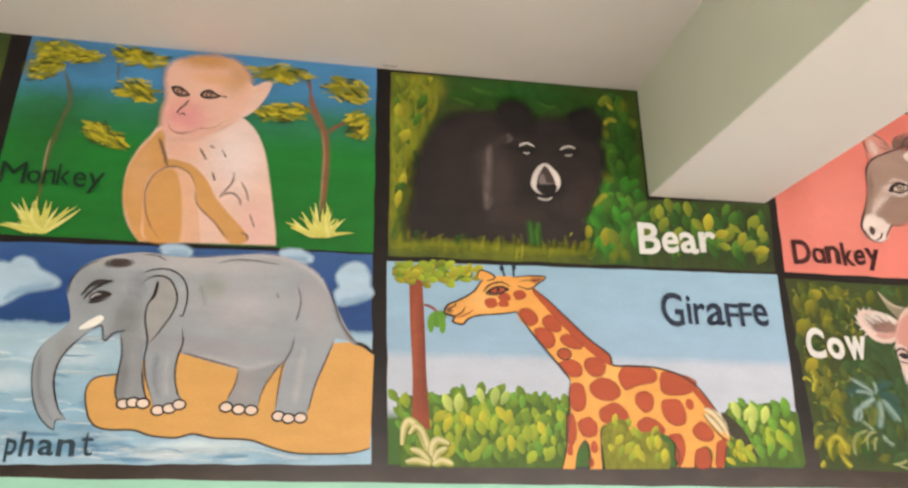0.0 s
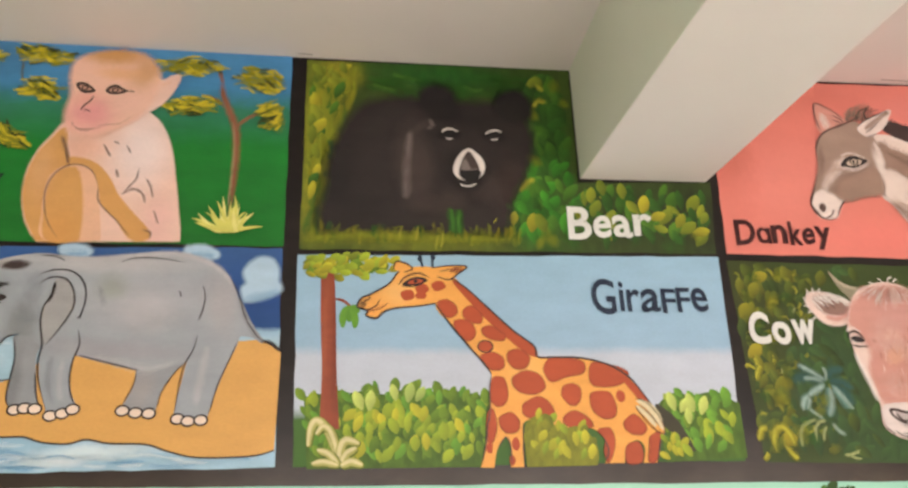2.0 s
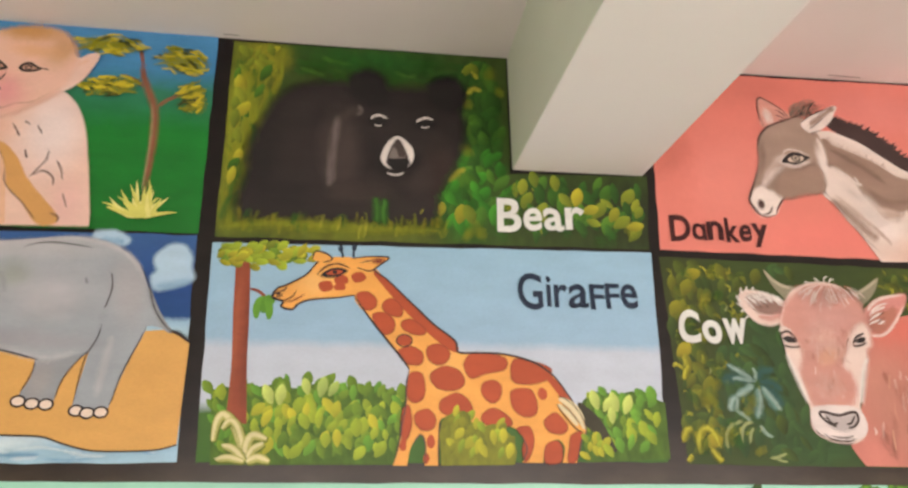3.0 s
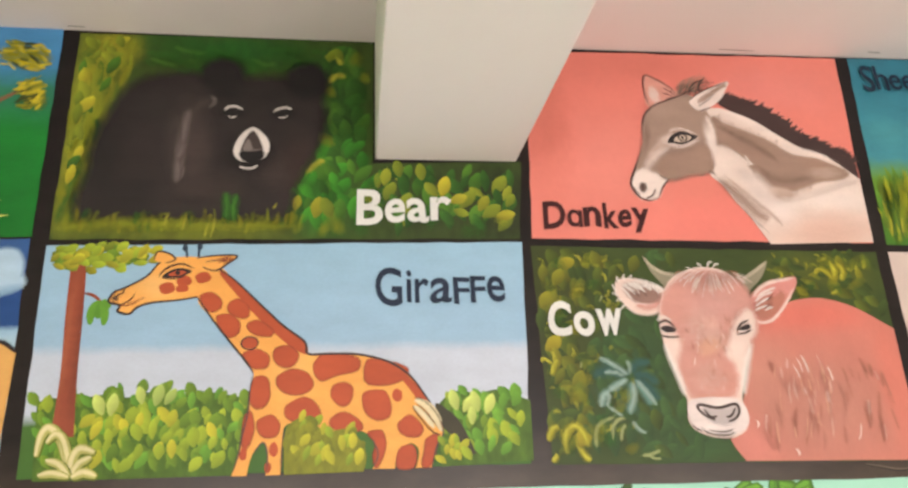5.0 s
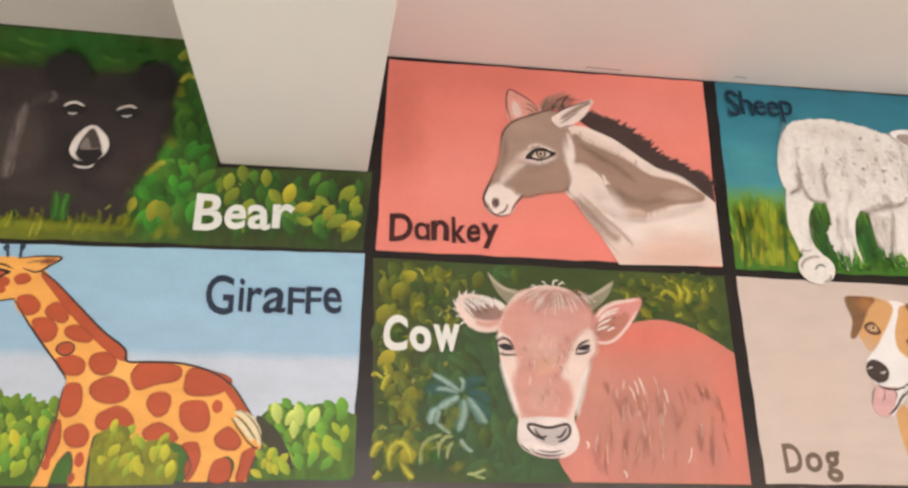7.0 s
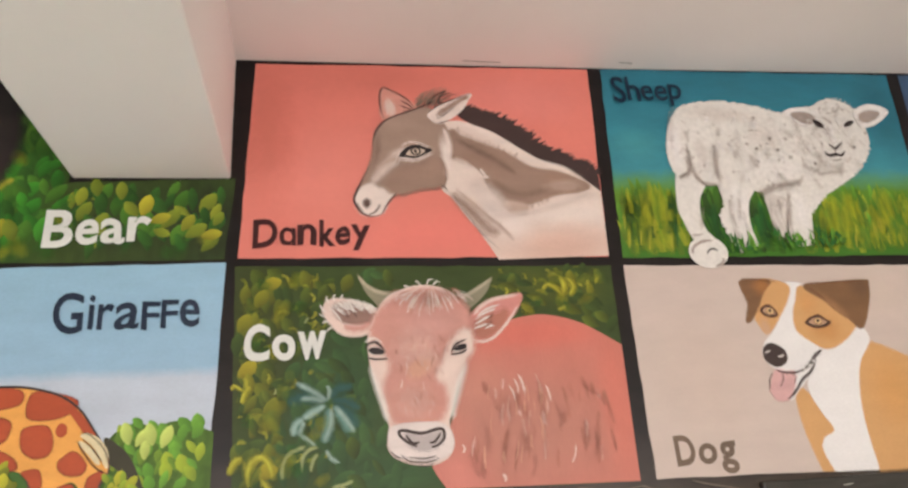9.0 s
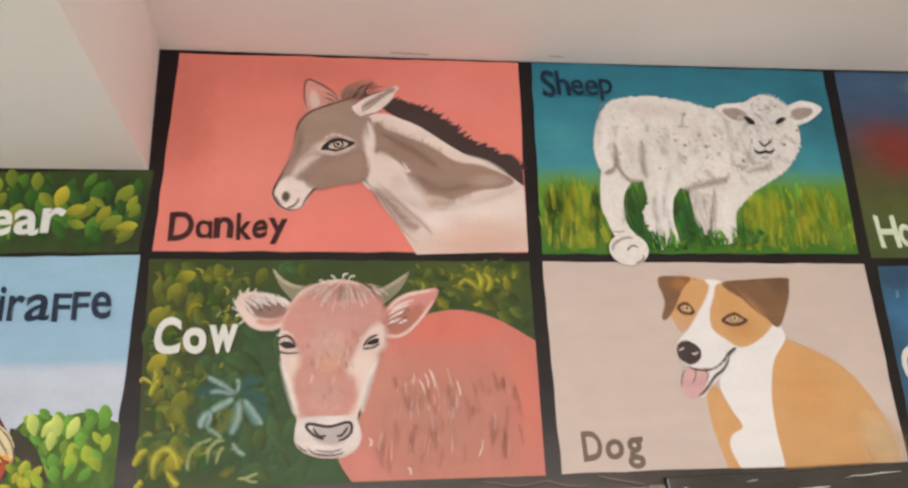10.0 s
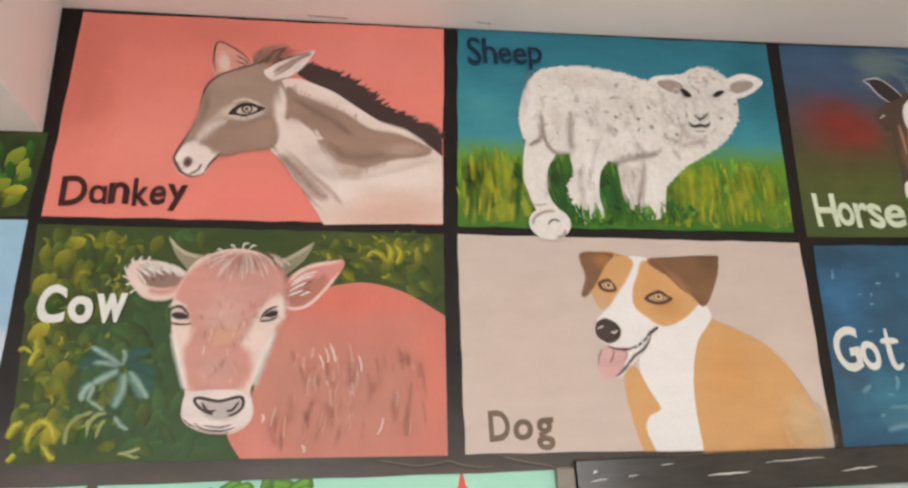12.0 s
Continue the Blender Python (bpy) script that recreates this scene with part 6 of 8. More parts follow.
for pts, w in (([(5.2, 3.8), (4.9, 7.3), (6, 10.4), (8.4, 11.3), (10.4, 9.2), (11.3, 5.6)], 3.0), ([(8.3, 5.7), (10.2, 3.1), (11.7, 2.1)], 2.6), ([(-0.1, 7.4), (1.3, 10.5), (3.4, 11.5)], 2.6), ([(0.5, 1.9), (1.7, 2.9), (2.2, 3.9)], 1.8), ([(96.7, 54), (97.7, 57.2), (96.8, 60.5)], 2.8), ([(99.1, 54), (100.7, 57.3), (99, 59.9)], 2.4), ([(90.5, 55.9), (92.4, 57.8), (94.9, 56.8), (96.7, 54.3)], 1.8), ([(94.7, 49.6), (96.6, 50.2), (97, 51.2)], 1.2), ([(2.5, 25.7), (3.7, 29), (5.1, 30.1)], 2.0), ([(-0.2, 29.6), (0.7, 30.7), (3.2, 29)], 1.4)):
    back.veil(OCHRE, pts, w * 1.25, 1.0)
    back.veil(LEMON, [(u - 0.3, v + 0.3) for u, v in pts], w * 0.6, 0.9)
TEAL_LEAF = paint("teal_leaf", lin(92, 130, 120), thin=True)
TEAL_DARK = paint("teal_dark", lin(44, 84, 76), thin=True)
STEM = paint("stem_olive", lin(150, 158, 104), thin=True)
VEIN = paint("vein_pale", lin(158, 182, 172), thin=True)
for pts, w, m in (([(23.9, 25.3), (19, 26.9), (14.4, 25.4)], 5.5, TEAL_DARK), ([(25.7, 25.3), (20.9, 28.3), (16.7, 30.9)], 4.0, TEAL_DARK), ([(25, 24.6), (21.5, 22.8), (18.5, 21)], 3.6, TEAL_LEAF), ([(25.8, 23.8), (25.5, 18.9), (24.2, 14.2)], 4.6, TEAL_LEAF), ([(27.1, 24.4), (30.5, 22.1), (33.5, 17.7)], 6.5, TEAL_DARK), ([(27.1, 24.6), (29.6, 20), (31.5, 16.7)], 4.0, TEAL_LEAF), ([(19, 21.2), (17.1, 19.6), (16.4, 16.4)], 4.0, TEAL_LEAF), ([(26.5, 25.5), (30.8, 25.2), (34.2, 22.6)], 4.5, TEAL_DARK), ([(26.5, 26), (28.3, 28.8), (32.6, 29.3)], 4.5, TEAL_DARK)):
    back.veil(m, pts, w, 0.95)
for pts, w in (([(24.6, 25.3), (21.1, 26.4), (18, 26.4)], 1.0), ([(25.4, 25.5), (21.5, 28.3), (17, 30.9)], 1.2), ([(25, 24.6), (21.5, 22.5), (18.7, 21)], 1.5), ([(26.4, 23.8), (26.2, 18.9), (24.4, 14.5)], 1.4), ([(27.5, 24.1), (30.4, 20.2), (32.8, 16.5)], 1.2), ([(18.9, 21.2), (16.8, 19.3), (16.1, 16.3)], 1.4), ([(18.5, 21), (18.7, 19.1), (17.5, 16.4)], 1.0), ([(25.4, 25.5), (26, 28.3), (25.2, 29.9)], 0.9), ([(17.9, 16.9), (20.2, 15.3), (22.2, 13.7)], 0.9), ([(24.8, 12.6), (26.3, 10.2), (28.6, 8.8)], 1.0)):
    back.veil(VEIN, pts, w * 2.3, 0.65)
for pts, w in (([(13.6, 5.4), (13.7, 9.2), (15.6, 12.2), (19.8, 13.7)], 2.4), ([(18.5, 6.7), (18.8, 10.6), (20.6, 12.9), (23, 13.1)], 1.8), ([(20.8, 6.9), (21.5, 10), (22.8, 11.5)], 1.6), ([(26.3, 2.9), (29, 3.1), (32, 4.2)], 1.6), ([(28, 2.9), (30.1, 2), (31.9, 1.8)], 1.2), ([(19, 47.8), (19.8, 48.9), (20.2, 49.8)], 0.9), ([(11, 27.8), (11.6, 28.9), (11.2, 29.5)], 0.9)):
    back.veil(STEM, pts, w, 0.95)
for k in range(36):
    u, v = (rng.uniform(2, 24), rng.uniform(4, 62)) if k < 24 else (rng.uniform(72, 110), rng.uniform(50, 61))
    back.haze((OLIVE_THIN, LEAF_GREEN, OCHRE)[k % 3], u, v, rng.uniform(2.5, 4.5), rng.uniform(1.6, 2.8), rng.uniform(20, 160), rng.uniform(0.25, 0.5))
back.done()
COW_BODY = paint("cow_body_pink", lin(196, 118, 104), [(69, 23.4, 14, 20, 20, lin(194, 134, 118), 0.8), (83.2, 15, 44, 28, 0, lin(181, 121, 106), 1.0), (84.8, 43.1, 34, 8, 0, lin(208, 110, 96), 0.8), (109.2, 22.5, 8, 30, 0, lin(206, 116, 100), 0.7), (60, 4, 12, 10, 0, lin(200, 124, 112), 0.8)], vary=0.06, grain=(14, 14, 6), fine_marks=0.4)
COW_PALE = paint("cow_pale", lin(222, 198, 188), thin=True, vary=0.06)
COW_ROSE = paint("cow_rose", lin(198, 142, 131), [(50.5, 23.8, 12, 9, 0, lin(200, 138, 124), 0.8), (53, 35, 6, 4, 0, lin(212, 166, 148), 0.8), (55.6, 46.7, 14, 8, 0, lin(196, 146, 138), 0.8)], thin=True, vary=0.1)
COW_BLUSH = paint("cow_blush", lin(206, 168, 158), thin=True)
COW_BROWN = paint("cow_brown", lin(158, 104, 90), thin=True)
COW_TAN = paint("cow_tan", lin(218, 164, 140), thin=True)
COW_DRIP = paint("cow_drip", lin(172, 110, 94), thin=True)
COW_GREY = paint("cow_grey", lin(140, 108, 98), thin=True)
NOSE_PALE = paint("nose_pale", lin(176, 164, 162), thin=True)
EAR_ROSE = paint("ear_rose", lin(208, 138, 130), thin=True)
HORN = paint("horn_grey", lin(136, 130, 108))
HORN_PALE = paint("horn_pale", lin(178, 166, 144), thin=True)
MUZZLE_PALE = paint("muzzle_pale", lin(218, 204, 200), thin=True)
fig = Sheet(pic, "painted_figure", "pink cow shape with grey horns and a pale muzzle")
fig.fill(COW_BODY, [(63.8, 38.5), (71.7, 43.2), (78.2, 46.6), (84.1, 48.1), (91.5, 48.3), (101.6, 45.3), (113, 38.3), (113, 38.3), (111.9, -1), (111.9, -1), (56.9, 0.4), (56.9, 0.4), (53.2, 7.8), (58.5, 15.8), (62.6, 28.3)])
fig.strokes([COW_DRIP, COW_DRIP, COW_BLUSH, COW_DRIP], [(69.2, 29.6), (90.2, 33), (106.7, 26.5), (107.2, 9), (64.2, 9), (62.7, 14.9)], 60, (3, 7), (-104, -76), (1.0, 2.4), 91, thin=True)
fig.strokes([COW_TAN, COW_TAN, COW_BLUSH], [(70.4, 30.8), (84.3, 31.9), (88.9, 23.7), (87.6, 9.9), (66.4, 8.6)], 34, (3, 7), (-108, -76), (0.5, 1.2), 92, thin=True)
for pts, w in (([(68.9, 17.1), (69.8, 12.7), (69.5, 8.9)], 1.8), ([(71.6, 25), (72.8, 21.6), (73.8, 18.2)], 1.6), ([(75.3, 25), (76.8, 21.5), (76.5, 18.7)], 1.5), ([(84.9, 26), (86, 21.4), (85.6, 16.9)], 1.8), ([(89.9, 22.5), (91, 17.9), (90.6, 13.4)], 1.4), ([(97.6, 16.7), (98.3, 12.1), (97, 7.7)], 1.5), ([(100.7, 13.2), (100.9, 9.8), (99.7, 6.5)], 1.3), ([(82.5, 8), (82, 4.8), (80.9, 2.1)], 1.3), ([(63.3, 9.6), (64.8, 6.3), (66, 2.6)], 1.8), ([(67, 6.3), (67.6, 4.1), (67.1, 2)], 1.4), ([(80.8, 13.6), (79.9, 10.3), (79.5, 8.1)], 1.2), ([(73, 12.6), (73.9, 9.3), (73.1, 6.1)], 1.3)):
    fig.veil(COW_BROWN, pts, w * 1.4, 0.32)
for pts, w in (([(79.9, 30.7), (81, 27.8), (81.5, 25.1)], 1.1), ([(78.5, 29.6), (79.4, 27.2), (79.4, 24.9)], 0.8), ([(76.7, 27.8), (77.9, 25.5), (78.3, 23.2)], 0.8), ([(87.8, 27.2), (88.5, 24.8), (88.7, 22.3)], 0.9), ([(72.5, 3.4), (73.3, 2.4), (73.1, 1.3)], 1.2), ([(94.5, 10), (93.9, 7.2), (92.7, 5.1)], 0.7), ([(61.9, 11.8), (62.6, 10.7), (62, 9.4)], 0.9)):
    fig.veil(COW_PALE, pts, w, 0.95)
for horn, shine in (([(34.5, 62.5), (36.7, 59.6), (40, 57.5), (43.9, 56.8), (44.7, 55.1), (42.5, 53.4), (40.7, 52.1), (38.9, 54), (36.4, 57.4)], [(34.7, 62), (36.9, 59.1), (40, 57), (43.5, 56)]), ([(75.2, 60.8), (70.9, 57.9), (66.7, 55.6), (64.6, 54.1), (66.2, 51.4), (67.8, 51.2), (70.6, 53.4), (73.1, 56.2)], [(74.7, 60.2), (70.7, 57.4), (66.9, 55.1), (65.2, 53.6)])):
    fig.fill(HORN, horn)
    fig.veil(HORN_PALE, shine, 1.8)
fig.soft(COW_PALE, [(24.6, 51.3), (25.9, 54.2), (29.5, 54.7), (34, 53.8), (38.1, 51.9), (40.2, 49.1), (39.3, 46.1), (34.8, 43.9), (29.7, 44.6), (26.5, 47.8)], 1.2)
fig.soft(COW_GREY, [(28, 52.3), (32.4, 52.8), (36.7, 50.9), (38.7, 48.3), (34.5, 47.5), (30.2, 48.7)], 2.4)
fig.veil(COW_ROSE, [(30.1, 46.6), (34.1, 45.8), (38.4, 47.3)], 3.6, 0.9)
fig.soft(EAR_ROSE, [(66.8, 46.3), (69.4, 50.6), (74.1, 53.5), (78.9, 54.4), (83.4, 55), (82.4, 51.6), (78.4, 46.3), (73.9, 42.2), (70, 40.5), (67.1, 41.7)], 1.0)
fig.soft(COW_DRIP, [(68.9, 45.1), (71.2, 47.5), (76, 48.5), (78.3, 49.4), (76.9, 46.3), (73.1, 43.3), (69.9, 42.4)], 3.0)
fig.veil(COW_PALE, [(67.4, 41.2), (70.8, 40.7), (74.3, 42.2), (78.4, 46.3), (82.4, 51.6)], 1.5)
fig.veil(COW_PALE, [(68.3, 48.7), (71.2, 51.7), (75.9, 53.8), (83.2, 54.9)], 1.8)
rng = random.Random(94)
for k in range(34):
    s = k / 33
    x, y = 26 + 12 * s, 52.5 + 2.2 * math.sin(3 * s) + rng.uniform(-0.6, 0.6)
    fig.veil(CHALK, [(x, y), (x + 1.5, y - 1.4), (x + rng.uniform(2.4, 4.2), y - rng.uniform(2, 4))], rng.uniform(0.6, 1.0), 0.85)
for pts in ([(25.3, 50.8), (24.1, 52), (23.6, 53.4)], [(25.2, 49.6), (24.1, 50.1), (23.2, 50.5)], [(26.1, 48.2), (24.9, 48.2), (24.3, 47.7)], [(27, 46.6), (26, 46), (25.6, 45.3)], [(26.2, 53.8), (25.4, 54.9), (25.6, 55.9)], [(27.8, 54.2), (27.4, 55.4), (28, 56.4)], [(29.7, 54.5), (29.6, 55.4), (30.2, 56.2)]):
    fig.veil(CHALK, pts, 0.9, 0.9)
for pts in ([(68.3, 45.7), (71.2, 47.5), (73.8, 48.5)], [(68.6, 47.3), (71.8, 49.4), (75.3, 50.6)], [(69.4, 48.5), (72.4, 50.6), (76.5, 51.9)], [(68, 44.5), (70.7, 45.6), (73, 46.1)], [(71.3, 44.5), (73, 45.3), (74.2, 45.6)]):
    fig.veil(CHALK, pts, 1.1, 0.9)
for pts in ([(71.3, 45.1), (73, 46.3), (74.2, 46.8)], [(72.4, 47.5), (73.8, 48.5), (75, 49)], [(29.8, 50.8), (31, 49.9), (31.9, 48.9)], [(32, 51.5), (33.4, 50.3), (34.2, 49.1)]):
    fig.veil(INKY, pts, 0.8, 0.6)
fig.soft(COW_PALE, [(37.1, 42.3), (38.3, 47.6), (42.2, 54.2), (47.9, 57.3), (53.9, 58.4), (60.5, 56.9), (64.7, 52.6), (66.3, 46.6), (65.5, 40), (64.1, 33.6), (62.1, 28.5), (60.0, 22.3), (58.6, 18), (59.2, 14.7), (59.4, 11.7), (58.0, 9), (54.7, 7.3), (50.9, 7), (46.6, 8), (43.2, 9.7), (41.7, 12.1), (41.9, 15.1), (42.2, 18.3), (40.6, 23.2), (38.6, 30.4), (37.4, 36.6)], 0.7)
fig.soft(COW_ROSE, [(39.2, 44.3), (41.6, 50.3), (48.8, 54.9), (58.1, 55.6), (65, 51.2), (65.7, 45), (61.4, 42), (59.3, 37.3), (56.8, 29.7), (57.3, 23.5), (55, 19.6), (49.5, 19.1), (45, 19.2), (43.4, 22.5), (42.4, 28.7), (44.3, 34.4), (42.2, 40.8)], 4.2)
fig.haze(COW_BLUSH, 50.7, 39, 9, 9, 0, 0.5)
fig.haze(COW_BLUSH, 49.3, 24.1, 8, 7, 0, 0.45)
fig.haze(COW_TAN, 51, 33.2, 5, 3.5, 30, 0.7)
fig.veil(CHALK, [(37.2, 35), (38.9, 29.3), (40.8, 22.9), (41.6, 18.7)], 3.2, 0.7)
fig.veil(CHALK, [(65.4, 35.7), (63, 29.7), (60.8, 23.4), (59.7, 18.6)], 3.6, 0.7)
fig.soft(COW_PALE, [(65.5, 43.6), (61, 39), (59.4, 34.9), (57.3, 30.9), (60.1, 31.4), (63.9, 36.1), (66.3, 39.3)], 3.4)
fig.veil(CHALK, [(36, 41.6), (38.2, 42.8), (41.1, 41.4)], 1.6, 0.6)
for k in range(130):
    s = rng.random()
    a = radians(-168 + 156 * s + rng.uniform(-12, 12))
    r = rng.uniform(0.6, 7.5)
    u, v = 56 + r * 1.35 * math.cos(a), 57.6 + r * 0.6 * math.sin(a)
    ln = rng.uniform(2.2, 5.5)
    fig.veil((CHALK, COW_PALE, COW_BLUSH, COW_DRIP)[k % 4], [(u, v), (u + ln * 0.5 * math.cos(a), v + ln * 0.5 * math.sin(a)), (u + ln * 0.9 * math.cos(a), v + ln * math.sin(a) - 0.6)], rng.uniform(0.4, 0.85), rng.uniform(0.4, 0.75))
for pts in ([(53.3, 58.2), (52.3, 59.5), (51.5, 59.7)], [(55, 58.5), (55.5, 60), (57, 60.3)], [(56.6, 58.3), (57.9, 59.6), (58.9, 59.3)], [(49.8, 57.7), (48.6, 58.4), (47.9, 58.2)]):
    fig.veil(CHALK, pts, 0.9, 0.9)
fig.strokes([COW_BLUSH, COW_DRIP, COW_PALE, COW_BROWN], [(42.6, 43.7), (65.4, 44.4), (60, 35.5), (54.9, 21.8), (45.6, 21.9), (43.8, 33.2)], 90, (1.5, 3.2), (-125, -55), (0.4, 0.9), 98, thin=True)
fig.soft(MUZZLE_PALE, [(42.4, 16.9), (46.0, 18.0), (51.3, 18.1), (56.6, 17.6), (58.9, 15.4), (59.3, 11.8), (57.8, 9.5), (54.2, 8.0), (50.3, 7.8), (46.6, 8.6), (43.3, 10.1), (42.0, 12.3)], 0.9)
fig.soft(NOSE_PALE, [(46.7, 15.1), (50.9, 14.4), (56.3, 15.2), (55.3, 12.5), (52.1, 11.2), (48.3, 12.1)], 2.0)
fig.line(LINE, [(49.4, 12), (47.3, 12.9), (45.5, 14.3), (44.6, 15.9), (46, 16.4), (50.8, 15.4), (55.1, 16.3), (56.9, 16), (57, 13.8), (55.3, 12.1), (53.4, 11.5)], 0.9, 0.5)
fig.line(LINE, [(46.5, 15.1), (48.2, 12.9), (50.1, 13.1)], 0.7, 0.4)
fig.line(LINE, [(56.1, 15.2), (54.4, 13), (52.9, 12.8)], 0.7, 0.4)
for pts, w in (([(44.9, 10.2), (46.5, 8.5), (49.3, 7.8), (52.5, 7.7), (55.3, 8.5)], 1.1), ([(46.8, 9.3), (51.2, 8.6), (54.6, 9.3)], 0.9), ([(48.9, 7.1), (51.7, 6.6), (53.8, 7.2)], 0.8), ([(42.1, 11.1), (43.6, 9.6), (45.3, 8.9)], 0.8)):
    fig.veil(INKY, pts, w, 0.8)
for lid, ball, low in (([(36, 39.3), (37.2, 41.1), (39.6, 41.3), (42, 38.3)], [(36.7, 39), (38.1, 40.4), (40.4, 39.8), (41.6, 37.9), (38.5, 37.6)], [(36.4, 37.2), (39.3, 36.5), (42.6, 36.7)]), ([(60.8, 37.9), (62.5, 40.2), (65.5, 41.5)], [(61.5, 38.1), (63.2, 40), (65.3, 40.5), (65.3, 39), (63.5, 38)], [(60.4, 37.1), (63.3, 37.4), (65.8, 38.6)])):
    fig.soft(INKY, [(sum(p[0] for p in ball) / 5 + (u - sum(p[0] for p in ball) / 5) * 0.85, sum(p[1] for p in ball) / 5 + (v - sum(p[1] for p in ball) / 5) * 0.6) for u, v in ball], 0.5)
    fig.veil(CHALK, [ball[0], ball[4]], 0.8, 0.7)
    fig.veil(INKY, lid, 1.2, 0.95)
    fig.veil(INKY, low, 1.0, 0.95)
fig.done()
lettering(pic, "Cow", WHITE, [(2.5, 37, 7.2, 10.7, 0), (10.4, 37.2, 6.4, 7.6, 0), (17.3, 37.2, 8, 8.2, 0)], bold=0.036, seed=6)

# ---- picture of a sheep ----
# Second patch: dimming from lens falloff, painted into the right end of the sky
TEAL_SKY = paint("teal_sky", None, stops=[(0, lin(60, 112, 30)), (24, lin(96, 140, 40)), (28, lin(86, 142, 96)), (33, lin(58, 136, 150)), (55, lin(46, 122, 140)), (74, lin(38, 108, 128))], patches=[(11.6, 42, 14, 9, 0, lin(66, 144, 152), 0.7), (112, 56, 16, 26, 0, lin(32, 96, 114), 0.7)], warp=0.015, vary=0.12)
pic = panel("mural_painting", 2.645, 2.378, [(3.6, 72.7), (118.9, 73.8), (113.2, -0.2), (-0.2, 0.6)], TEAL_SKY, "painting of a white sheep on green grass")
GRASS = paint("grass_yellow", lin(146, 160, 42), dab=0.16)
GRASS_DEEP = paint("grass_deep", lin(44, 104, 40), dab=0.25)
MEADOW = paint("meadow_green", lin(88, 130, 36), dab=0.2)
grass = Sheet(pic, "painted_grass", "tall green and yellow grass strokes", "stuff", step=0.000004)
rng = random.Random(12)
for j in range(620):
    f = rng.random()
    u = 2 + f * 114
    ln = rng.uniform(6, 12)
    v = max(0.6, rng.uniform(0.8, 19) * (1.0 - 0.1 * f))
    if u > 112 + v / 74 * 5:
        continue
    m = (SHRUB_A, GRASS, MEADOW, SHRUB_A, MEADOW, SHRUB_D)[j % 6] if u < 24 or u > 62 else (LEAF_DARK, LEAF_MID, LEAF_DARK, LEAF_MID, LEAF_MID, GRASS_DEEP)[j % 6]
    grass.blade(m, u, v, ln, rng.uniform(74, 106), rng.uniform(1.4, 2.8), rng.uniform(-10, 10))
THIN_LIME = paint("grass_lime", lin(168, 174, 42), thin=True, grain=(60, 60, 8), vary=0.3)
THIN_DEEP = paint("grass_shade", lin(40, 92, 40), thin=True, grain=(60, 60, 8), vary=0.3)
for pts, w, m in (([(12.4, 25.1), (10.8, 12.9), (9.3, 2)], 9, THIN_LIME), ([(18, 23.2), (17.2, 13), (15.6, 2.1)], 7, THIN_LIME), ([(79.9, 22.8), (77.3, 12.1), (74.4, 2.2)], 8, THIN_LIME), ([(86.4, 24), (83.5, 12.3), (80.8, 1.9)], 7, THIN_LIME), ([(101.6, 25.5), (99.4, 14.7), (96.3, 3.1)], 6, THIN_LIME), ([(35, 19.5), (33.8, 11.3), (34.2, 2.4)], 6, THIN_DEEP), ([(51.9, 19.9), (51.4, 11.6), (50.6, 2.6)], 6, THIN_DEEP), ([(73.3, 14.1), (71.9, 7.9), (70.3, 2.2)], 4, THIN_DEEP)):
    grass.veil(m, pts, w * 1.3, 0.6)
rng = random.Random(13)
for k in range(170):
    u, v = (rng.uniform(2, 24), rng.uniform(1.5, 20)) if k % 5 < 2 else (rng.uniform(64, 114), rng.uniform(1.5, 17))
    ln = rng.uniform(5, 10)
    if u < 110 + v / 74 * 5:
        grass.veil((THIN_LIME, THIN_DEEP, THIN_LIME, LEAF_LIME, THIN_LIME)[k % 5], [(u, v), (u + rng.uniform(-0.4, 0.6), v + ln / 2), (u + rng.uniform(-0.6, 1.8), v + ln)], rng.uniform(1.6, 3.6), rng.uniform(0.3, 0.6))
for k in range(14):
    u, v = (rng.uniform(2, 24), rng.uniform(1.5, 12)) if k % 2 else (rng.uniform(76, 104), rng.uniform(1.5, 9))
    grass.veil(LEMON, [(u, v), (u + 0.4, v + 3), (u + rng.uniform(0.2, 1.6), v + rng.uniform(5, 7))], 1.2, 0.7)
grass.done()
WOOL = paint("wool_white", lin(222, 216, 210), [(25.5, 42.6, 4, 16, 0, lin(228, 222, 220), 0.8), (62.8, 33.1, 16, 8, 0, lin(226, 219, 215), 0.8), (44.7, 17.7, 5, 14, 0, lin(230, 224, 221), 0.8), (44.9, 54.7, 22, 5, -4, lin(206, 194, 186), 0.7), (60.5, 46.3, 10, 8, 0, lin(206, 195, 188), 0.6), (35, 38.6, 4, 9, 0, lin(200, 188, 182), 0.6), (66.5, 16.1, 5, 12, 0, lin(228, 222, 219), 0.8)], grain=(60, 60, 60), vary=0.09)
WOOL_HI = paint("wool_light", lin(228, 222, 219), thin=True, grain=(60, 60, 60))
WOOL_MID = paint("wool_mid", lin(206, 197, 190), thin=True, grain=(60, 60, 60))
WOOL_DIM = paint("wool_shade", lin(162, 146, 138), thin=True, grain=(60, 60, 60))
WOOL_DARK = paint("wool_dark", lin(138, 124, 117), thin=True)
fig = Sheet(pic, "painted_figure", "woolly white sheep shape facing sideways")
rng = random.Random(12)
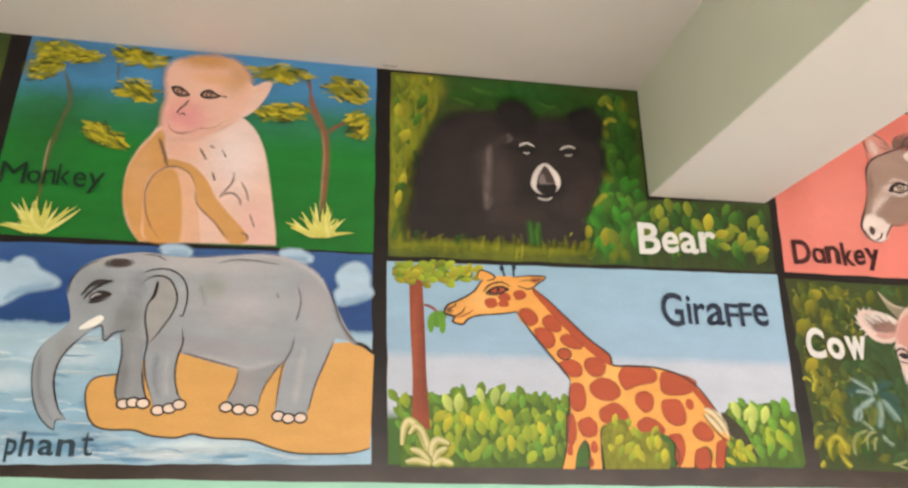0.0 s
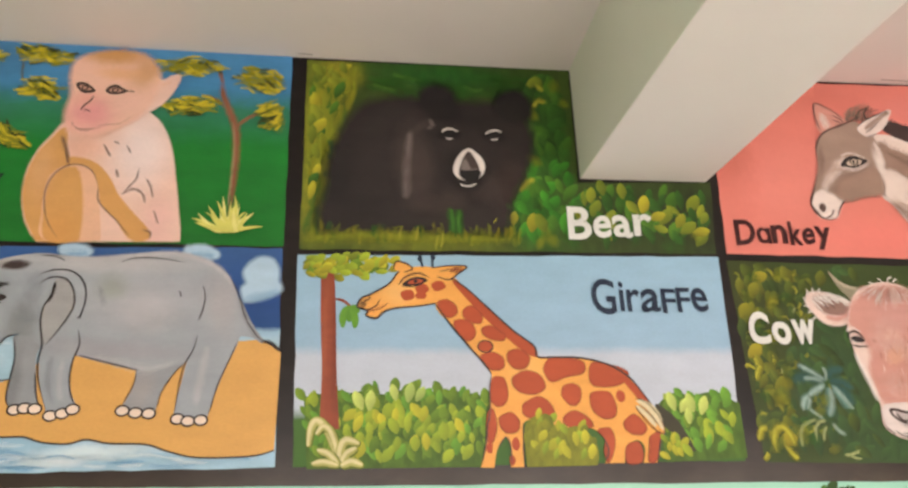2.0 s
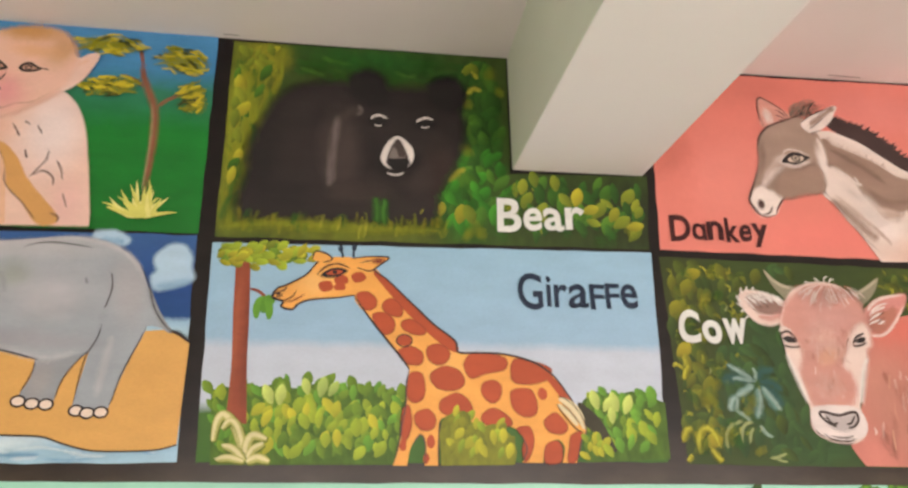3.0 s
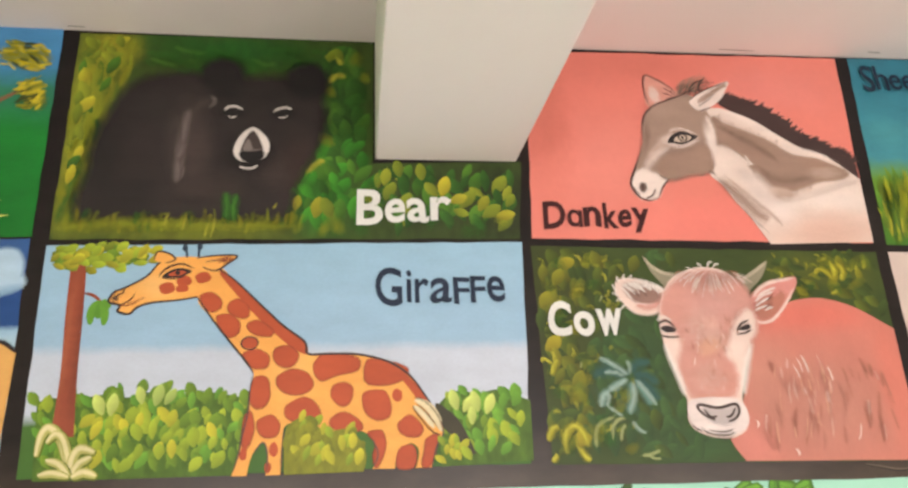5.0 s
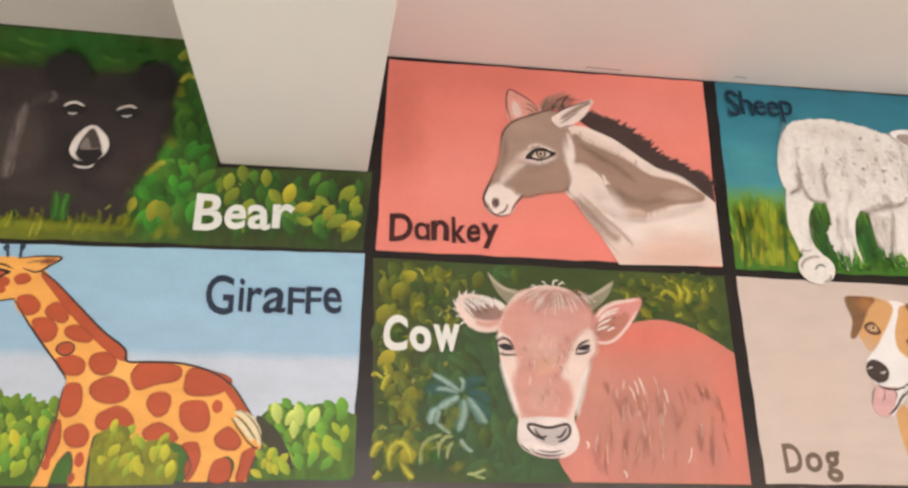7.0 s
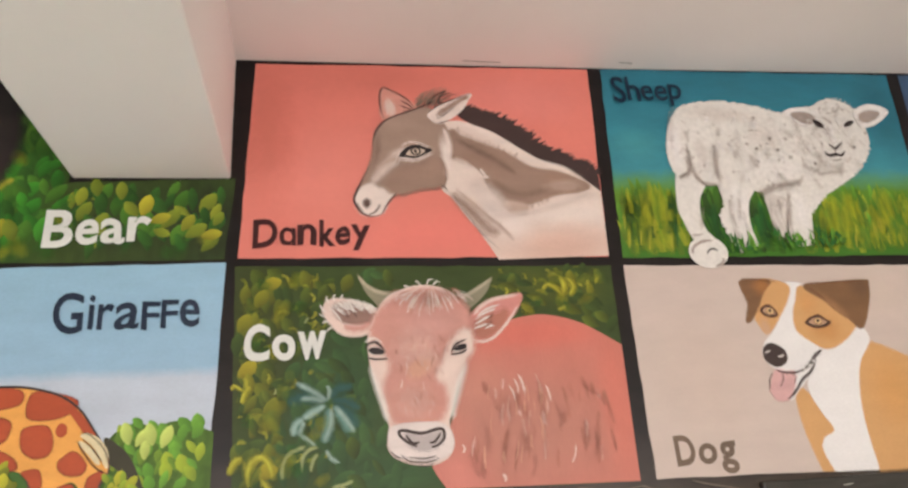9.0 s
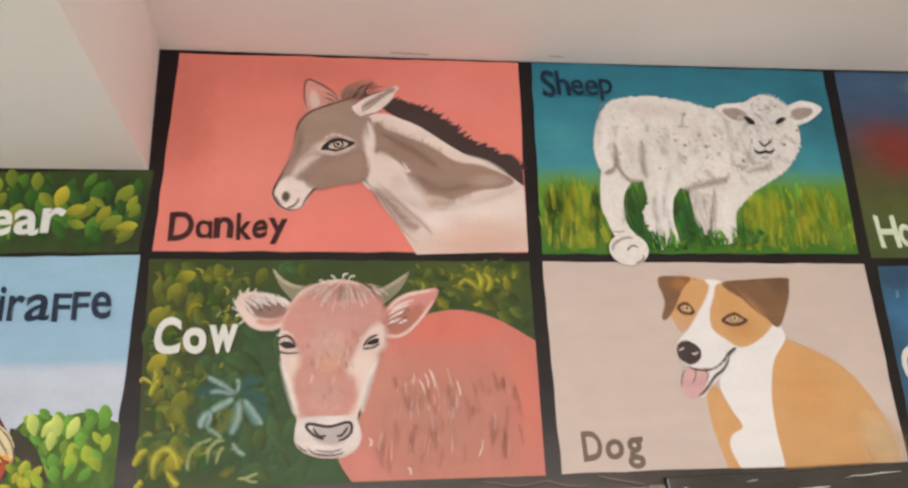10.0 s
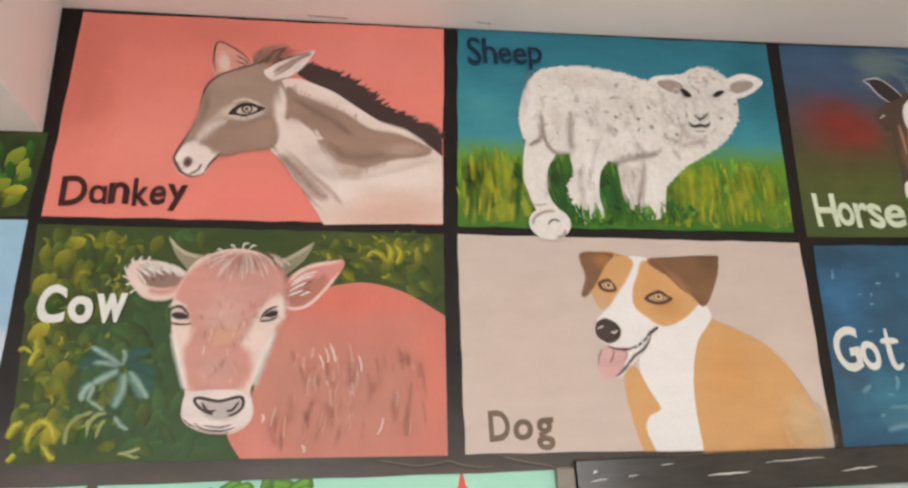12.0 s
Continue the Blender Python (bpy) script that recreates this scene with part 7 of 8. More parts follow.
fig.soft(WOOL_MID, [(55.5, 24.7), (64.1, 24.5), (62.5, 13.9), (60.2, 6.5), (57.9, 7.3), (55.7, 8.5), (55.1, 15.8)], 1.2)
fig.strokes([WOOL_DARK, WOOL_HI], [(56, 22.1), (62.5, 22.3), (60, 7.7), (54.7, 9.7)], 26, (3, 7), (-105, -75), (0.6, 1.6), 83, thin=True)
fig.fill(WOOL, [(39, 29), (51.3, 26.2), (48.1, 19.8), (46.7, 11.6), (48.1, 3.9), (48.1, 3.9), (39.5, 3.8), (37.8, 9.4), (36.4, 14.2), (38.9, 18.6)])
fig.fill(WOOL, [(63.6, 27), (74.1, 25.6), (70.5, 15.8), (68.2, 4.2), (68.2, 4.2), (61.5, 4.1), (62.4, 13.5)])
fig.fill(WOOL, [(22.4, 39.4), (24.3, 47.4), (27.7, 54.3), (32.9, 58.2), (45.5, 60), (59.6, 58.2), (70.4, 55.5), (81.6, 58.5), (91.1, 62.3), (99.3, 58.4), (102.2, 48.2), (100.2, 40.3), (94.5, 33.3), (85.7, 27.3), (77.8, 22.7), (70.6, 16.2), (67.1, 20.3), (51.4, 24.1), (39.7, 26.3), (29.9, 26.4), (23.6, 30.9)])
fig.fill(WOOL, [(25, 32.6), (34, 28.3), (30.5, 21), (29.6, 13.2), (31, 6.9), (25.6, 6), (23, 12.7), (21.9, 19.2)])
fig.fur(WOOL, [(23.6, 30.9), (22.4, 39.4), (24.3, 47.4), (27.7, 54.3), (32.9, 58.2), (45.5, 60), (59.6, 58.2), (70.4, 55.5), (81.6, 58.5)], False, 0.55, 1.0, 74, 0, 0.6, 1)
fig.fur(WOOL, [(101.3, 45.8), (100.2, 40.3), (94.5, 33.3), (85.7, 27.3), (77.8, 22.7), (70.6, 16.2)], False, 0.9, 0.8, 75, -30, 0.6, 1)
fig.fur(WOOL, [(38.9, 27.6), (38.9, 18.6), (36.4, 14.2), (38.1, 8.2)], False, 0.9, 0.8, 76, 0, 0.7, -1)
body = [(26, 49.2), (34.8, 56.5), (57.6, 55.3), (78.4, 51.7), (79.3, 31.4), (67.6, 23.5), (41.9, 27.7), (28.4, 31.9)]
fig.strokes([WOOL_HI, WOOL_MID, WOOL_HI], body, 80, (2.5, 6), (-130, -50), (1.5, 3.4), 84, thin=True)
fig.strokes([WOOL_DIM, WOOL_MID, WOOL_DIM], body, 60, (0.8, 2.4), (-80, 70), (0.7, 1.4), 85, thin=True)
fig.strokes([WOOL_HI, WOOL_MID], [(39.4, 23.8), (48, 21.9), (45.1, 5.5), (39.3, 5.4), (37.9, 13.4)], 30, (3, 6), (-100, -80), (1.2, 2.2), 86, thin=True)
for pts, w, s in (([(29.7, 42), (29.7, 35.2), (27.9, 30.5), (24.2, 28.9)], 2.0, 0.6), ([(30.2, 40.2), (30.1, 32.1), (32.8, 27), (38.9, 26.4)], 1.8, 0.65), ([(40.1, 41.9), (39, 34.3), (39.1, 26.9)], 2.8, 0.5), ([(50.8, 22.7), (58, 24.8), (65.3, 26.5), (70.2, 27.9)], 3.2, 0.5), ([(73, 38.1), (72.8, 33), (76.9, 32.5)], 2.0, 0.4), ([(63.7, 24), (62.1, 16.7), (59.9, 9.5)], 2.4, 0.5), ([(30.5, 18.3), (29.5, 13.6), (28.2, 9.6)], 1.8, 0.35), ([(24.8, 28.7), (26.8, 30.2), (29.1, 30.7)], 1.4, 0.6), ([(76.5, 30), (82.8, 31.4), (89.1, 32.3)], 2.4, 0.4), ([(73.9, 51.8), (74, 44.6), (76.7, 38.2)], 3.0, 0.3), ([(50.5, 48.7), (48.4, 40.9), (48.8, 34.6)], 3.4, 0.25), ([(79.1, 38.3), (80.9, 34.5), (86.7, 32.8)], 2.6, 0.35), ([(27.9, 58), (25.4, 48.8), (24.3, 39.9)], 2.6, 0.25), ([(41.9, 23.4), (40.6, 16.2), (41.2, 9.2)], 2.0, 0.3)):
    fig.veil(WOOL_DIM, pts, w * 1.5, s)
for u, v in [(36.7, 57.2), (46.4, 53.8), (51, 55.3), (35.2, 46.5), (33, 31.6), (56, 40.6), (60.4, 42.5), (57.8, 47.8), (67.3, 48.2), (64.9, 40.3), (70.4, 43.1), (73, 34.3), (59.5, 31.3), (61.7, 26.4), (52.4, 44.9), (43.7, 56.3), (46.7, 37.1), (57, 53), (39.1, 52.1), (68, 36.6), (64.6, 54.7), (31.6, 47.2), (78.3, 40.9), (84.1, 38.5), (94.5, 41.5), (101, 47.7)]:
    fig.veil(WOOL_DARK, [(u - 0.7, v - 0.3), (u, v + 0.1), (u + 0.8, v - 0.2)], 0.9, 0.4)
fig.oval(WOOL, 29, 1.7, 6.8, 5.6)
fig.fill(WOOL, [(25.5, 8.8), (30.5, 8.8), (32.7, 4.1), (25.8, 4)])
for pts, w in (([(23.3, 0.9), (24.3, 3.6), (27.9, 5.6), (31.3, 5.7)], 1.2), ([(33.7, -0.2), (33.2, -2.1), (30.4, -3.3)], 1.2), ([(24.3, 7.9), (26.6, 7.8), (28.5, 8.2)], 0.7)):
    fig.veil(WOOL_DIM, pts, w * 1.4)
fig.veil(INKY, [(28.2, 0.9), (29.5, 2.5), (31, 2.9), (32.5, 2.1)], 1.0)
fig.soft(WOOL_HI, [(70.9, 56), (77.1, 57.5), (82.7, 56.6), (81.8, 51.4), (76.5, 50.7), (73.4, 52.9)], 0.9)
fig.soft(WOOL_DIM, [(73.2, 54.7), (78.5, 55.5), (81.7, 53.8), (80.5, 51.4), (76.6, 51.7)], 1.2)
fig.soft(WOOL_HI, [(98.8, 55.6), (102, 58.3), (107.2, 59.6), (113, 57), (107.5, 52.2), (100.8, 50)], 0.9)
fig.soft(WOOL_DIM, [(100.9, 54.9), (104.9, 56.6), (109, 56), (105.9, 53.4), (101.6, 52.3)], 1.4)
fig.strokes([WOOL_HI, WOOL_MID, WOOL_MID], [(80.5, 56.5), (91, 61.8), (98.7, 57.5), (100, 45.8), (94.9, 35.1), (83.3, 30.3), (76.6, 35.8), (77.2, 47.1)], 80, (2, 5), (-140, -40), (1.2, 2.6), 87, thin=True)
fig.strokes([WOOL_DIM, WOOL_MID, WOOL_DIM], [(82.4, 55.2), (87.7, 60.2), (95.6, 60.2), (96.6, 55.9), (88.8, 54.1)], 18, (1.2, 2.4), (-60, 60), (0.7, 1.2), 88, thin=True)
fig.fur(WOOL, [(80.8, 56.1), (84.9, 59.6), (91.1, 62.1), (97.3, 59.8), (100, 55.1)], False, 0.7, 0.8, 81, 0, 0.6, 1)
fig.veil(WOOL_HI, [(88, 52.2), (87, 46.4), (86.6, 41.8)], 4.0, 0.8)
fig.veil(WOOL_DIM, [(85.3, 53.9), (86.8, 52.6), (88.2, 50.8)], 1.2, 0.7)
for pts in ([(81.1, 52.3), (82.6, 52.2), (83.9, 51.1), (84.5, 49.7), (82.8, 49.6), (81.7, 50.7)], [(97.3, 52.2), (95.5, 52.3), (94, 51.3), (93.1, 50.1), (94.7, 50.2), (96.1, 51)]):
    fig.soft(INKY, pts, 0.5)
for pts, w, s in (([(81.8, 43.9), (81.6, 41.1)], 1.0, 0.6), ([(90.1, 44.2), (89.4, 41.7)], 1.0, 0.6), ([(84.2, 42.8), (85.3, 41.5), (86.4, 40.6), (88.1, 41.8), (89.5, 43.3)], 1.0, 0.9), ([(86.4, 40.6), (86, 38.6)], 0.8, 0.7), ([(81.9, 39.6), (83.3, 37.8), (86, 38.4), (88.1, 38), (90.2, 39.9)], 1.5, 1.0), ([(83.5, 36.2), (85.6, 35.9), (87.8, 36.4)], 0.9, 0.6), ([(78.7, 53.6), (80.4, 53.5)], 0.8, 0.7), ([(98.3, 53.2), (100.4, 52.3)], 0.8, 0.6)):
    fig.veil(INKY if w > 0.85 and s > 0.8 else WOOL_DARK, pts, w * 1.2, s)
for p in ((94.3, 41.4), (100.7, 47.2), (63.8, 40), (55.6, 40.3), (76.8, 34.5)):
    fig.haze(WOOL_DARK, *p, 0.7, 0.7)
fig.done()
grass = Sheet(pic, "painted_grass", "grass strokes over the hooves", "stuff", step=0.000004)
for place in ([(37.4, 5), (49, 5.1), (48.5, 1.1), (36.9, 1)], [(53.2, 7.6), (68.8, 5.4), (68.2, 1.4), (52.4, 1.2)], [(69.2, 7.9), (79.2, 6.8), (78.4, 1.9), (68.3, 1.8)]):
    grass.strokes([LEAF_MID, SHRUB_D, GRASS_DEEP], place, 44, (2, 4.5), (60, 120), (0.5, 1.0), 89)
grass.done()
lettering(pic, "Sheep", paint("letter_navy", lin(14, 38, 60)), [(6.2, 58.3, 4.8, 10.8, 0), (11.6, 59.1, 4.8, 9.8, 0), (16.9, 59.4, 4.5, 6.4, 0), (22, 59.4, 4.7, 6.4, 0), (27.2, 57.3, 5, 9.1, 0)], bold=0.01, seed=7)

# ---- picture of a dog ----
BEIGE = paint("beige_ground", lin(198, 181, 172), [(100, 20, 30, 20, 0, lin(206, 190, 180), 0.6), (20, 30, 26, 30, 0, lin(198, 178, 166), 0.5), (80, 55, 30, 12, 0, lin(202, 184, 170), 0.5)], vary=0.05, fine_marks=0.2)
pic = panel("mural_painting", 2.635, 1.70, [(0.6, 65.9), (115.1, 63.9), (111.8, -1.4), (-0.7, 1.1)], BEIGE, "painting of a brown and white dog on beige")
GINGER = paint("ginger", lin(204, 156, 104), [(106.5, 4.4, 9, 18, 25, lin(206, 172, 128), 0.9), (82.5, 22.4, 12, 16, 0, lin(200, 144, 82), 0.5), (60.7, 52, 5, 6, 0, lin(204, 148, 92), 0.7), (65, 42.6, 8, 6, 0, lin(190, 132, 72), 0.6), (44.4, 43.6, 3, 5, 0, lin(198, 160, 132), 0.8)], thin=True, vary=0.06)
SNOW = paint("dog_white", lin(226, 222, 221), thin=True, vary=0.04)
EAR_BROWN = paint("ear_brown", lin(124, 90, 62), [(46.2, 58, 5, 5, 0, lin(170, 112, 62), 0.8), (69.1, 50, 9, 4, -48, lin(166, 120, 82), 0.7), (81.1, 56.8, 6, 5, 0, lin(104, 76, 56), 0.7)], thin=True)
RUSSET = paint("dog_russet", lin(112, 72, 48), thin=True)
fig = Sheet(pic, "painted_figure", "brown and white dog shape with open mouth")
fig.soft(GINGER, [(50, 24.9), (53.9, 21.3), (55.7, 16.2), (58.6, 11.7), (53.8, 6.6), (55, 0.2), (55, 0.2), (51.5, 0.3), (51.5, 0.3), (49.1, 11), (48.6, 20.1)], 1.0)
fig.soft(GINGER, [(76.1, 37.7), (81.4, 36.9), (90.3, 32.7), (96.9, 28.2), (103.3, 19.8), (107.8, 9.1), (109, -0.4), (109, -0.4), (69.8, -0.4), (69.8, -0.4), (68.8, 9), (70, 22.4), (72.3, 31.5)], 1.8)
fig.soft(SNOW, [(74.1, 44.4), (79.1, 39.5), (73.1, 31.5), (69.9, 21), (69, 10.4), (69.5, -0.4), (69.5, -0.4), (55.3, 0), (55.3, 0), (53.4, 5.9), (54.6, 9.2), (58.6, 11.7), (55.9, 17.5), (53.8, 23.1), (54.8, 27.9), (61.5, 34.9)], 0.8)
fig.soft(SNOW, [(54.2, 58.1), (61.1, 57.7), (68.4, 51.9), (75.3, 44.4), (69.9, 37.7), (61.9, 34.9), (58, 31.8), (52.9, 30.1), (47.4, 30.2), (43.6, 31.6), (41.5, 35.2), (42.6, 38.8), (47.7, 43.8), (51.7, 51.2)], 1.0)
fig.soft(GINGER, [(45.2, 59.6), (55, 57.9), (54, 53.5), (49.8, 47.9), (44.6, 42.4), (42.6, 44.6), (41.4, 50.1)], 1.2)
fig.soft(GINGER, [(59.9, 57.3), (69, 55.4), (75.6, 48.1), (76.1, 44.4), (70.2, 39.2), (63.3, 36.7), (58.1, 39.7), (54.8, 43), (55.1, 48.2), (57.4, 53.1)], 1.0)
fig.soft(EAR_BROWN, [(39.1, 59.2), (44.5, 59.9), (49.4, 59.4), (46.3, 56.1), (42.5, 50.1), (39.5, 46.6), (38.4, 46.8), (40.3, 52)], 1.2)
fig.soft(EAR_BROWN, [(61.1, 57.3), (69.4, 58.3), (83.5, 58.9), (84.6, 57.4), (82.9, 51.5), (77.8, 43), (74.4, 45.9), (68, 51.9)], 1.0)
fig.veil(RUSSET, [(61.1, 57.7), (65, 55), (68.9, 50.4), (74, 45.5)], 1.2, 0.7)
fig.veil(RUSSET, [(60, 57.9), (69.5, 58.5), (83.9, 58.9)], 0.9, 0.7)
fig.veil(RUSSET, [(39.5, 59.5), (44.5, 59.9), (52.4, 59)], 0.8, 0.6)
DOG_CREAM = paint("dog_cream", lin(216, 186, 146), thin=True)
fig.haze(DOG_CREAM, 104.5, 5.3, 9, 12, 30, 0.55)
for pts, w in (([(100.3, 12.6), (103.5, 6.3), (105.4, -0.7)], 4.0), ([(104.8, 11.5), (107, 6.2), (108.9, -0.5)], 3.5), ([(96.6, 6.5), (97.9, 2.4), (97.8, -0.6)], 4.0), ([(108.6, 12.4), (110.5, 8.2), (111.6, 3)], 2.4)):
    fig.veil(DOG_CREAM, pts, w, 0.5)
IRIS = paint("dog_iris", lin(222, 186, 136))
EYELID = paint("dog_eyelid", lin(184, 146, 118))
for pts, c in (([(43.6, 49.7), (45.3, 51.2), (47.6, 51.2), (49.4, 48.2), (47.4, 47.3), (44.9, 47.9)], (47, 49.4)), ([(58.1, 45), (60.2, 46.7), (63.5, 47.6), (65.9, 45.9), (67.3, 45), (64.3, 43.5), (60.9, 43.5)], (62.8, 45.6))):
    fig.soft(RUSSET, [(c[0] + (u - c[0]) * 0.98, c[1] + (v - c[1]) * 1.0) for u, v in pts], 0.5)
    fig.fill(EYE_DARK, [(c[0] + (u - c[0]) * 0.86, c[1] + (v - c[1]) * 0.84) for u, v in pts])
    fig.fill(EYELID, [(c[0] + (u - c[0]) * 0.72, c[1] + (v - c[1]) * 0.66) for u, v in pts])
    fig.oval(RUSSET, *c, 1.5, 1.2)
    fig.oval(IRIS, *c, 1.25, 0.95)
    fig.oval(EYE_DARK, c[0], c[1] + 0.1, 0.6, 0.5)
NOSE_DARK = paint("nose_dark", lin(66, 52, 50), thin=True)
TONGUE = paint("tongue_pink", lin(210, 166, 164), thin=True)
fig.soft(SNOW, [(51, 29.8), (58.6, 33.5), (60.5, 36), (57.6, 31.4), (54.9, 28.6), (49.9, 24.2), (47, 21.5), (45.3, 22.6), (48.8, 26.6)], 0.8)
fig.soft(TONGUE, [(44.1, 30.2), (47.3, 29.5), (50.2, 29.4), (48.6, 25.3), (46.3, 21.9), (42.3, 21.6), (40.9, 24.7), (42.4, 27.8)], 1.2)
for pts, w, s in (([(43.9, 30.9), (45.9, 29.8), (50.2, 29.4), (53.7, 30.4), (57, 32.8), (59.7, 35.3), (61.3, 36)], 1.3, 1.0), ([(56.6, 32.1), (58.4, 34.3), (61.3, 36.2)], 1.8, 1.0), ([(58.7, 33.9), (57.2, 31.4), (55, 29), (52.2, 27.3), (50, 24.9), (47.5, 22.5), (45.5, 21.5)], 1.6, 0.95), ([(42.6, 29.9), (41.2, 27.5), (40.7, 24.7)], 0.8, 0.6), ([(45.9, 29.5), (45.6, 27.4), (44.2, 25.3)], 0.9, 0.7), ([(48.8, 29.4), (50.1, 28), (49, 25.9)], 0.9, 0.6)):
    fig.veil(NOSE_DARK, pts, w, s)
for u, v in [(50.4, 28.5), (52.1, 29.3), (53.8, 30.3), (55.5, 31.4), (57.4, 32.9), (52.3, 25.8), (50.8, 24.8), (53.8, 27.4)]:
    fig.veil(SNOW, [(u - 0.5, v), (u, v + 0.2), (u + 0.5, v)], 0.8, 0.9)
fig.soft(NOSE_DARK, [(41.5, 36.8), (43.1, 38.4), (45.2, 38.6), (47.8, 37.1), (48.8, 35.1), (47.8, 32.8), (45, 31.6), (43.1, 32.4), (41.5, 34)], 0.7)
fig.veil(CHALK, [(41.6, 35.9), (42.7, 36.3), (43.8, 36.6)], 0.8, 0.8)
fig.veil(CHALK, [(45.8, 34.8), (46.9, 34.6), (48.1, 35.3)], 1.2, 0.8)
fig.done()
lettering(pic, "Dog", paint("letter_taupe", lin(112, 94, 80)), [(6.4, 4.1, 6, 8.6, 0), (13.3, 4.2, 5.8, 5.9, 0), (19.9, 1.3, 5.4, 9.1, 0)], bold=0.03, seed=8)

# ---- picture of a horse, cut by the view ----
DUSK = paint("dusk_ground", None, stops=[(0, lin(70, 84, 40)), (20, lin(78, 84, 42)), (34, lin(84, 72, 48)), (50, lin(72, 72, 84)), (60, lin(62, 80, 108)), (76, lin(58, 86, 116))], patches=[(24, 43, 24, 17, -8, lin(120, 46, 38), 0.95), (30, 40, 14, 9, 0, lin(128, 48, 36), 0.7), (46, 70, 16, 8, 0, lin(100, 122, 128), 0.85), (42, 62, 10, 6, 0, lin(92, 104, 110), 0.7), (28, 18, 30, 10, 0, lin(84, 92, 40), 0.7)], warp=0.02)
pic = panel("mural_painting", 3.82, 2.36, [(6.4, 75.5), (118, 79), (114, 1), (0.2, 0)], DUSK, "painting of a brown horse on dusky red and green")
CHESTNUT = paint("chestnut", lin(78, 60, 50), [(50, 30, 7, 16, 0, lin(128, 98, 68), 0.9)], thin=True)
DEEP_EAR = paint("ear_deep", lin(52, 40, 40), thin=True)
FORELOCK = paint("forelock_grey", lin(104, 120, 124), thin=True)
fig = Sheet(pic, "painted_figure", "brown horse head shape with a white blaze")
fig.soft(CHESTNUT, [(39.6, 47.4), (44.1, 51.6), (48.3, 55.1), (53.8, 57), (70.7, 57.8), (70.6, 42.1), (58.6, 19.8), (46.1, 15), (43.1, 19.4), (44.2, 27.1), (43.6, 33.2), (44.3, 41.1), (41.5, 42.6)], 1.8)
fig.haze(FORELOCK, 46, 69.5, 13, 6, 0, 0.75)
for pts in ([(45.7, 69.3), (51, 70.5), (59, 69.2)], [(51.2, 65.3), (54.7, 63), (55.5, 57.1)], [(49.9, 66.5), (54.5, 65.1), (58.9, 63.2)], [(49.8, 72.1), (56.9, 73.4), (63, 71.1)], [(38.8, 68.1), (44.5, 70.9), (51.5, 72.2)]):
    fig.veil(FORELOCK, pts, 3.4, 0.7)
fig.soft(DEEP_EAR, [(40.5, 62.1), (44.8, 62.9), (48.3, 61), (51.3, 56.9), (50, 55.2), (45.5, 54), (43.5, 57), (41.3, 59.4)], 0.8)
fig.veil(CHALK, [(37.5, 61.9), (40.7, 62.9), (44.4, 63.1), (47.5, 61.1), (50.5, 58.4), (52.5, 55.5)], 0.9, 0.9)
fig.veil(CHALK, [(37.5, 61.9), (39.9, 60.1), (41.6, 57.3), (43.8, 54.9), (46.5, 53.2)], 0.9, 0.9)
fig.soft(SNOW, [(52.3, 52), (55.5, 54.6), (60.8, 55.7), (59.9, 49.9), (54.6, 35.2), (52.3, 38.2), (50.9, 43), (50.7, 47.8)], 0.9)
fig.soft(SNOW, [(43.3, 20.2), (46, 21.4), (48.5, 20.3), (46.8, 15), (44.3, 14.2), (42.5, 15.7)], 0.8)
fig.soft(DEEP_EAR, [(44.6, 18.3), (45.7, 18.9), (45.3, 16.5), (44.3, 16.4)], 0.6)
fig.veil(CHALK, [(40.2, 46), (41.5, 47), (42.8, 47.8)], 1.2, 0.7)
fig.veil(COW_TAN, [(47.3, 44.5), (47.4, 38.1), (47.5, 31.8)], 2.4, 0.5)
fig.done()
lettering(pic, "Horse", paint("letter_pale_green", lin(206, 216, 190)), [(5.2, 3.7, 8.4, 12.2, 0), (13.6, 4, 6.2, 8.6, 0), (20.1, 3.6, 5.5, 9.1, 0), (25.3, 3.4, 5.8, 9.1, 0), (31.4, 3.7, 8.2, 8.5, 0)], bold=0.022, seed=9)

# ---- picture with a blue ground, cut by the view ----
BLUE = paint("mottled_blue", lin(48, 88, 116), [(14, 46, 18, 16, 0, lin(56, 106, 146), 0.8), (30, 40, 20, 20, 0, lin(52, 84, 110), 0.8), (24, 14, 24, 14, 0, lin(64, 122, 144), 0.8), (10, 60, 22, 6, 0, lin(40, 68, 92), 0.8), (8, 24, 8, 14, 0, lin(62, 86, 104), 0.7), (32, 8, 20, 4, 0, lin(84, 138, 156), 0.7)], warp=0.03, vary=0.2)
pic = panel("mural_painting", 3.785, 1.686, [(5.2, 64.3), (117, 65), (113, 0.5), (0, 0)], BLUE, "painting with a mottled blue ground and a white word")
marks = Sheet(pic, "painted_marks", "faint pale blue brush marks", "stuff")
PALE_BLUE = paint("pale_blue", lin(138, 178, 198), thin=True)
